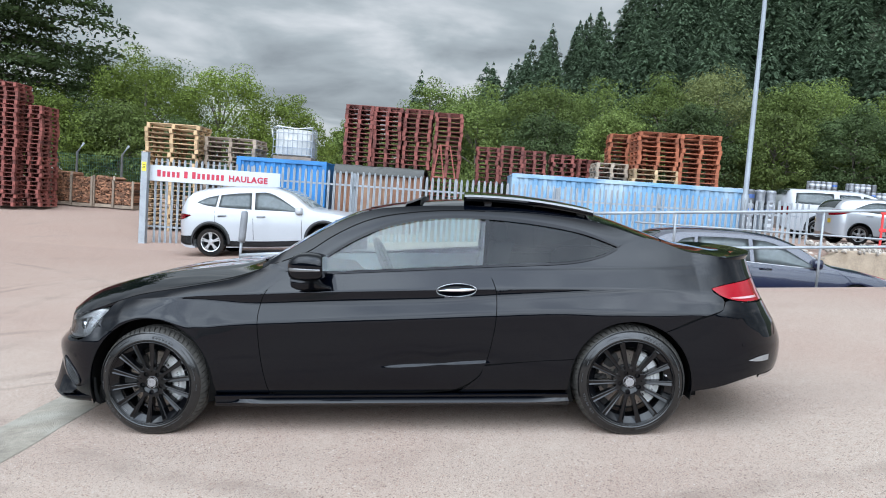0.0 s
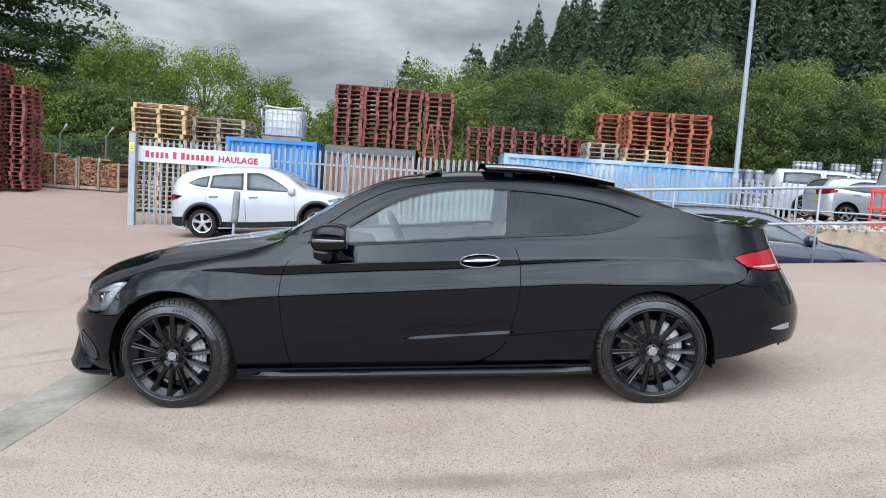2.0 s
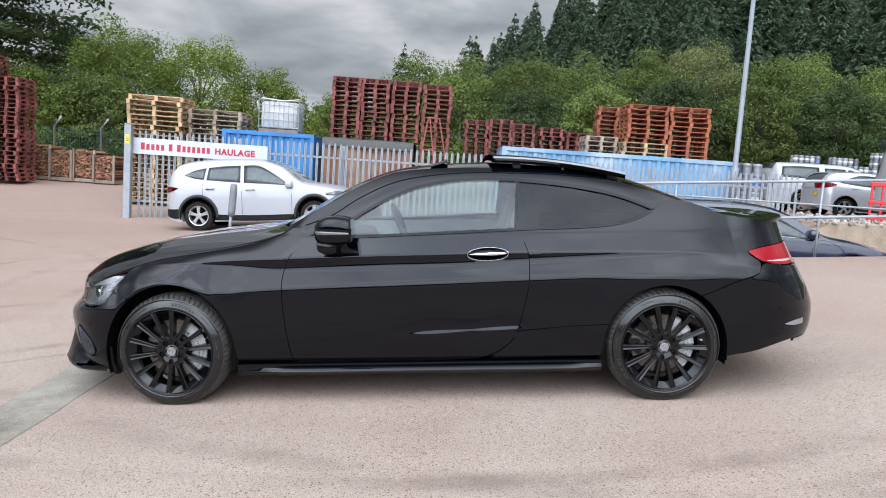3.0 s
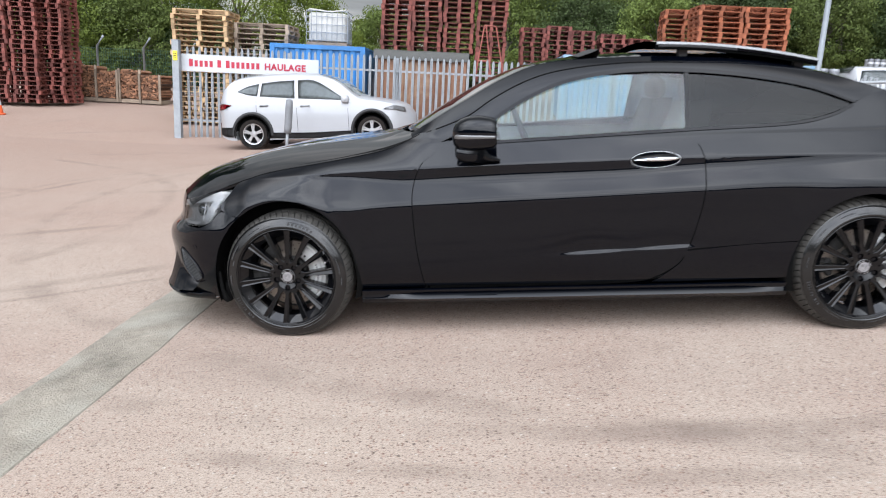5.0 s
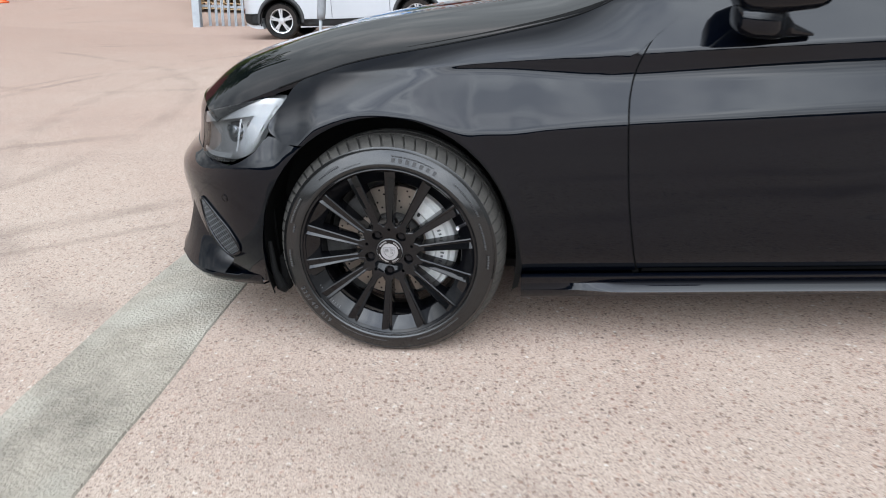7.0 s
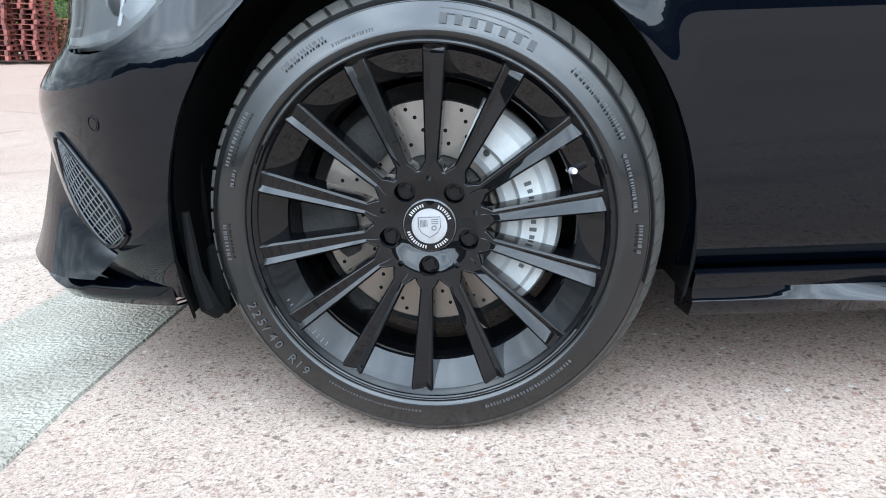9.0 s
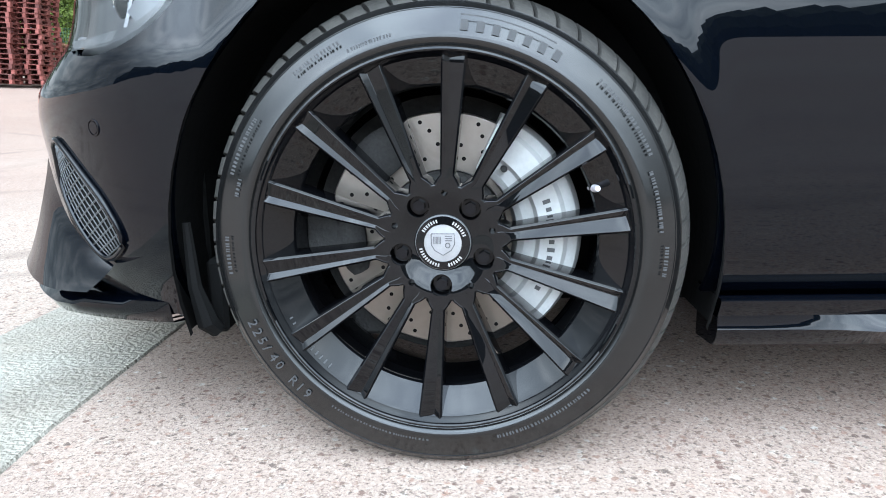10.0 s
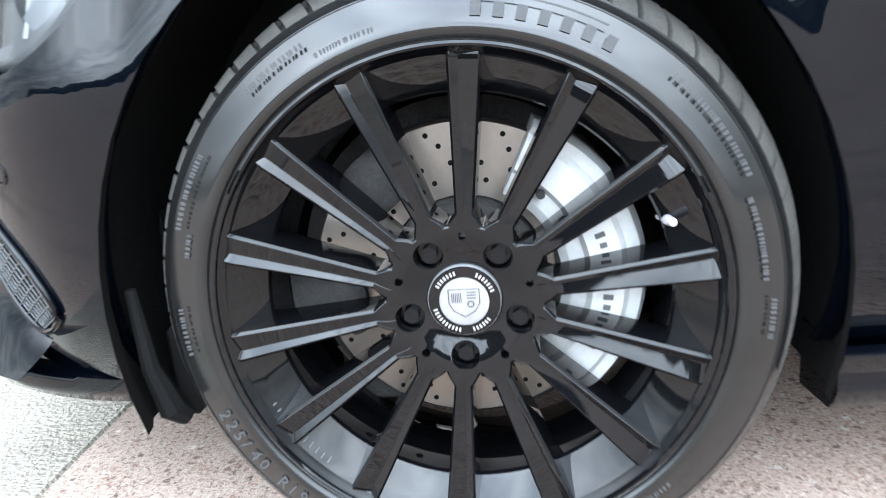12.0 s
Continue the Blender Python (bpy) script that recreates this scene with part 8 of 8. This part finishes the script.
def woods():
    xs, ys = [-40 + 5 * k for k in range(31)], [36 + 4 * k for k in range(18)]
    verts = [(x, y, hill_height(x, y) - (0.4 if y < 37 else 0)) for y in ys for x in xs]
    n = len(xs)
    faces = [(j * n + i, j * n + i + 1, (j + 1) * n + i + 1, (j + 1) * n + i) for j in range(len(ys) - 1) for i in range(n - 1)]
    tagged(mesh_part("hillside", data_mesh("hillside", verts, faces), HILL_EARTH, smooth=True), "dark wooded hillside behind the yard", "hill", kind="structure")
    # the conifer wood on the hill
    rng = np.random.default_rng(8)
    allv = []
    for gy in range(10):
        for gx in range(23):
            x = -4 + gx * 2.8 + rng.uniform(-1.3, 1.3) + (gy % 2) * 1.4
            y = 43 + gy * 3.3 + rng.uniform(-1.4, 1.4)
            if x > 5 + y * 0.72 or x < -2.2 - (y - 45) * 0.06:
                continue
            h = rng.uniform(6.6, 10.0)
            allv.append(conifer_sprays(rng, h, h * rng.uniform(0.48, 0.66), 4000) + np.array([x, y, hill_height(x, y) - 1.4]))
    tagged(mesh_part("conifer_wood", quads_mesh("conifer_wood", np.concatenate(allv)), NEEDLES), "dense dark green conifer wood on the hillside", "woodland", kind="stuff")
    # broadleaf belt at the hill's foot
    spots = ((2.2, 38, 6.6, 6.0, 0), (6.0, 37, 6.7, 6.5, 1), (9.6, 39, 6.9, 6.5, 0), (12.8, 37, 6.7, 6, 1), (15.8, 38, 7.7, 6.5, 3), (19.6, 36.5, 6.3, 6.0, 1), (22.4, 39, 7.2, 6.5, 0), (26, 37, 6.4, 6.5, 1), (29.5, 38, 6.6, 7, 0), (33, 37, 6.4, 7, 1),
             (17.6, 33.5, 4.6, 4.6, 1), (21.4, 33, 4.8, 4.8, 2), (25.0, 33.5, 5.0, 5.2, 1), (28.5, 33, 5.0, 5.2, 2), (13.4, 34, 4.9, 4.8, 2), (9.5, 33.8, 4.7, 4.8, 1), (5.8, 34, 4.6, 4.8, 2), (-0.6, 41, 7.4, 5, 1))
    mats = (LEAF_MID, LEAF_MID, LEAF_DARK, LEAF_WILLOW)
    for i, (x, y, h, w, k) in enumerate(spots):
        broadleaf(x, y, h, w, mats[k], ("leafy mid-green broadleaf tree at the hill's foot", "bushy green broadleaf tree at the hill's foot", "dark green shrub under the trees", "pale grey-green willow-like tree")[k], 100 + i, leaves=25000, size=0.068, base=0.02, clumps=150)
    # lighter trees behind the sign
    for i, (x, y, h, w, m, lab) in enumerate(((-15.2, 33, 7.2, 6.5, LEAF_LIGHT, "bright green leafy tree behind the pallets"), (-11.6, 34, 6.9, 6.5, LEAF_LIGHT, "bright green leafy tree behind the pallets"), (-8.4, 36, 5.8, 5, LEAF_LIGHT, "light green leafy tree behind the pallets"),
                                             (-5.2, 42, 5.2, 4.5, LEAF_MID, "small far tree under the clouds"), (-2.6, 46, 5.6, 4.5, LEAF_MID, "small far tree under the clouds"), (-6.9, 47, 5.4, 4, LEAF_LIGHT, "small far tree under the clouds"),
                                             (-18.0, 29, 4.2, 5.5, LEAF_LIGHT, "low bright green bush by the wire fence"), (-14.8, 29.5, 4.0, 5.0, LEAF_MID, "low green bush by the wire fence"), (-12.2, 30.5, 3.6, 4.2, LEAF_DARK, "low dark bush behind the timber crates"),
                                             (-19.5, 36, 7.0, 6, LEAF_DARK, "dark green tree in the shade of a tall one"), (-16.5, 38, 7.4, 6, LEAF_MID, "mid-green tree behind the bushes"))):
        broadleaf(x, y, h, w, m, lab, 200 + i, leaves=25000, size=0.066, base=0.02, clumps=140)
    # tall dark tree at the yard's corner, with sweeping boughs
    rng = np.random.default_rng(31)
    tall = thing("tall_tree", "tall dark green tree with sweeping layered boughs", "tree", "trees round the yard", at=pose(-25.0, 34, ground_height(-25.0, 34) - 0.2))
    pts, nrms = [], []
    bm = bmesh.new()
    tube(bm, [(0, 0, 0), (0.1, 0, 6), (0, 0.1, 12), (0.1, 0, 17)], [0.38, 0.30, 0.17, 0.04], 10)
    for k in range(90):
        zb = 2.0 + 14.5 * (k / 90)
        a = k * 2.4 + rng.uniform(-0.3, 0.3)
        reach = (9.6 * (1 - (zb / 17.5)) ** 0.5) * rng.uniform(0.75, 1.1) + 0.6
        way = np.array([math.cos(a), math.sin(a), 0])
        bough = [(way[0] * reach * t, way[1] * reach * t, zb + reach * (0.10 * t - 0.16 * t * t) + 0.5 * t) for t in (0, 0.35, 0.7, 1.0)]
        tube(bm, bough, [0.10, 0.07, 0.04, 0.012], 6)
        m = 560
        t = rng.uniform(0.25, 1.03, m)
        side = rng.normal(size=m) * (0.12 + 0.10 * (1 - t)) * reach
        px = way[0] * reach * t - way[1] * side
        py = way[1] * reach * t + way[0] * side
        pz = zb + reach * (0.10 * t - 0.16 * t * t) + 0.5 * t - np.abs(side) * 0.18 + rng.normal(size=m) * 0.16
        pts.append(np.stack([px, py, pz], 1))
        nv = rng.normal(size=(m, 3)) * 0.5 + np.array([0, 0, 0.9])
        nrms.append(nv / np.linalg.norm(nv, axis=1, keepdims=True))
    p, nv = np.concatenate(pts), np.concatenate(nrms)
    mesh_part("crown", quads_mesh("crown", leaf_quads(p, nv, rng.uniform(0.09, 0.21, len(p)), rng)), LEAF_DARK, tall)
    part("trunk", bm, BARK, tall, smooth=True)
    # wooded ridge on the side behind the camera, which the paint mirrors: a bank under a row of ragged tree tops
    verts, faces = [], []
    count = 520
    for k in range(count + 1):
        x = -260 + k
        h = 8.5 + 3.0 * step_up(-x, 4, 40) - 3.0 * step_up(-x, 60, 130) + 3.0 * noise.noise(Vector((x * 0.03, 2, 0))) + 2.6 * abs(noise.noise(Vector((x * 0.11, 7, 0)))) + 1.6 * noise.noise(Vector((x * 0.47, 11, 0))) + (x % 3) * 0.25
        bulge = 1.5 * noise.noise(Vector((x * 0.2, 4, 0)))
        verts += [(x, -84 + bulge, -3), (x, -86 + bulge, h * 0.45), (x, -89 + bulge, h * 0.8), (x, -94, h), (x, -112, h * 0.85), (x, -118, -3)]
    for k in range(count):
        faces += [(6 * k + i, 6 * k + 6 + i, 6 * k + 7 + i, 6 * k + 1 + i) for i in range(5)]
    tagged(mesh_part("wooded_ridge", data_mesh("wooded_ridge", verts, faces), HILL_EARTH), "dark wooded ridge across the yard", "woodland", kind="structure")
    # wire mesh fence with cranked posts by the bushes
    wf = thing("wire_fence", "green wire mesh fence on cranked concrete posts", "fence")
    for k in range(6):
        x, y = -16.9 + 1.95 * k, 26.2
        gz = ground_height(x, y)
        bm = bmesh.new()
        tube(bm, [(x, y, gz), (x, y, gz + 1.75), (x + 0.35, y - 0.15, gz + 2.15)], 0.05, 8)
        part("post", bm, GALV, wf, smooth=True)
    verts, faces = [], []
    for k in range(100):
        x = -17.2 + 0.1 * k
        gz = ground_height(x, 26.2)
        quick_box(verts, faces, x - 0.004, x + 0.004, 26.195, 26.203, gz, gz + 1.7)
    for k in range(12):
        gz = ground_height(-14, 26.2)
        quick_box(verts, faces, -17.2, -7.2, 26.194, 26.202, gz + 0.15 * k, gz + 0.15 * k + 0.008)
    tagged(mesh_part("mesh_panel", data_mesh("mesh_panel", verts, faces), GREEN_WIRE, wf), "green coated wire mesh", kind="stuff")


HILL_EARTH = material("shaded_undergrowth", (0.035, 0.045, 0.02), 0.9, 0, 0.4, 0.4, 0.4, 3)
GREEN_WIRE = material("green_coated_wire", (0.03, 0.09, 0.06), 0.5, 0, 0.1, 5)

vehicles()
street_furniture()
caged_tank(-3.72, 18.6, 2.36)
trestle()
kegs()
wood_bundles()
woods()
build_coupe()
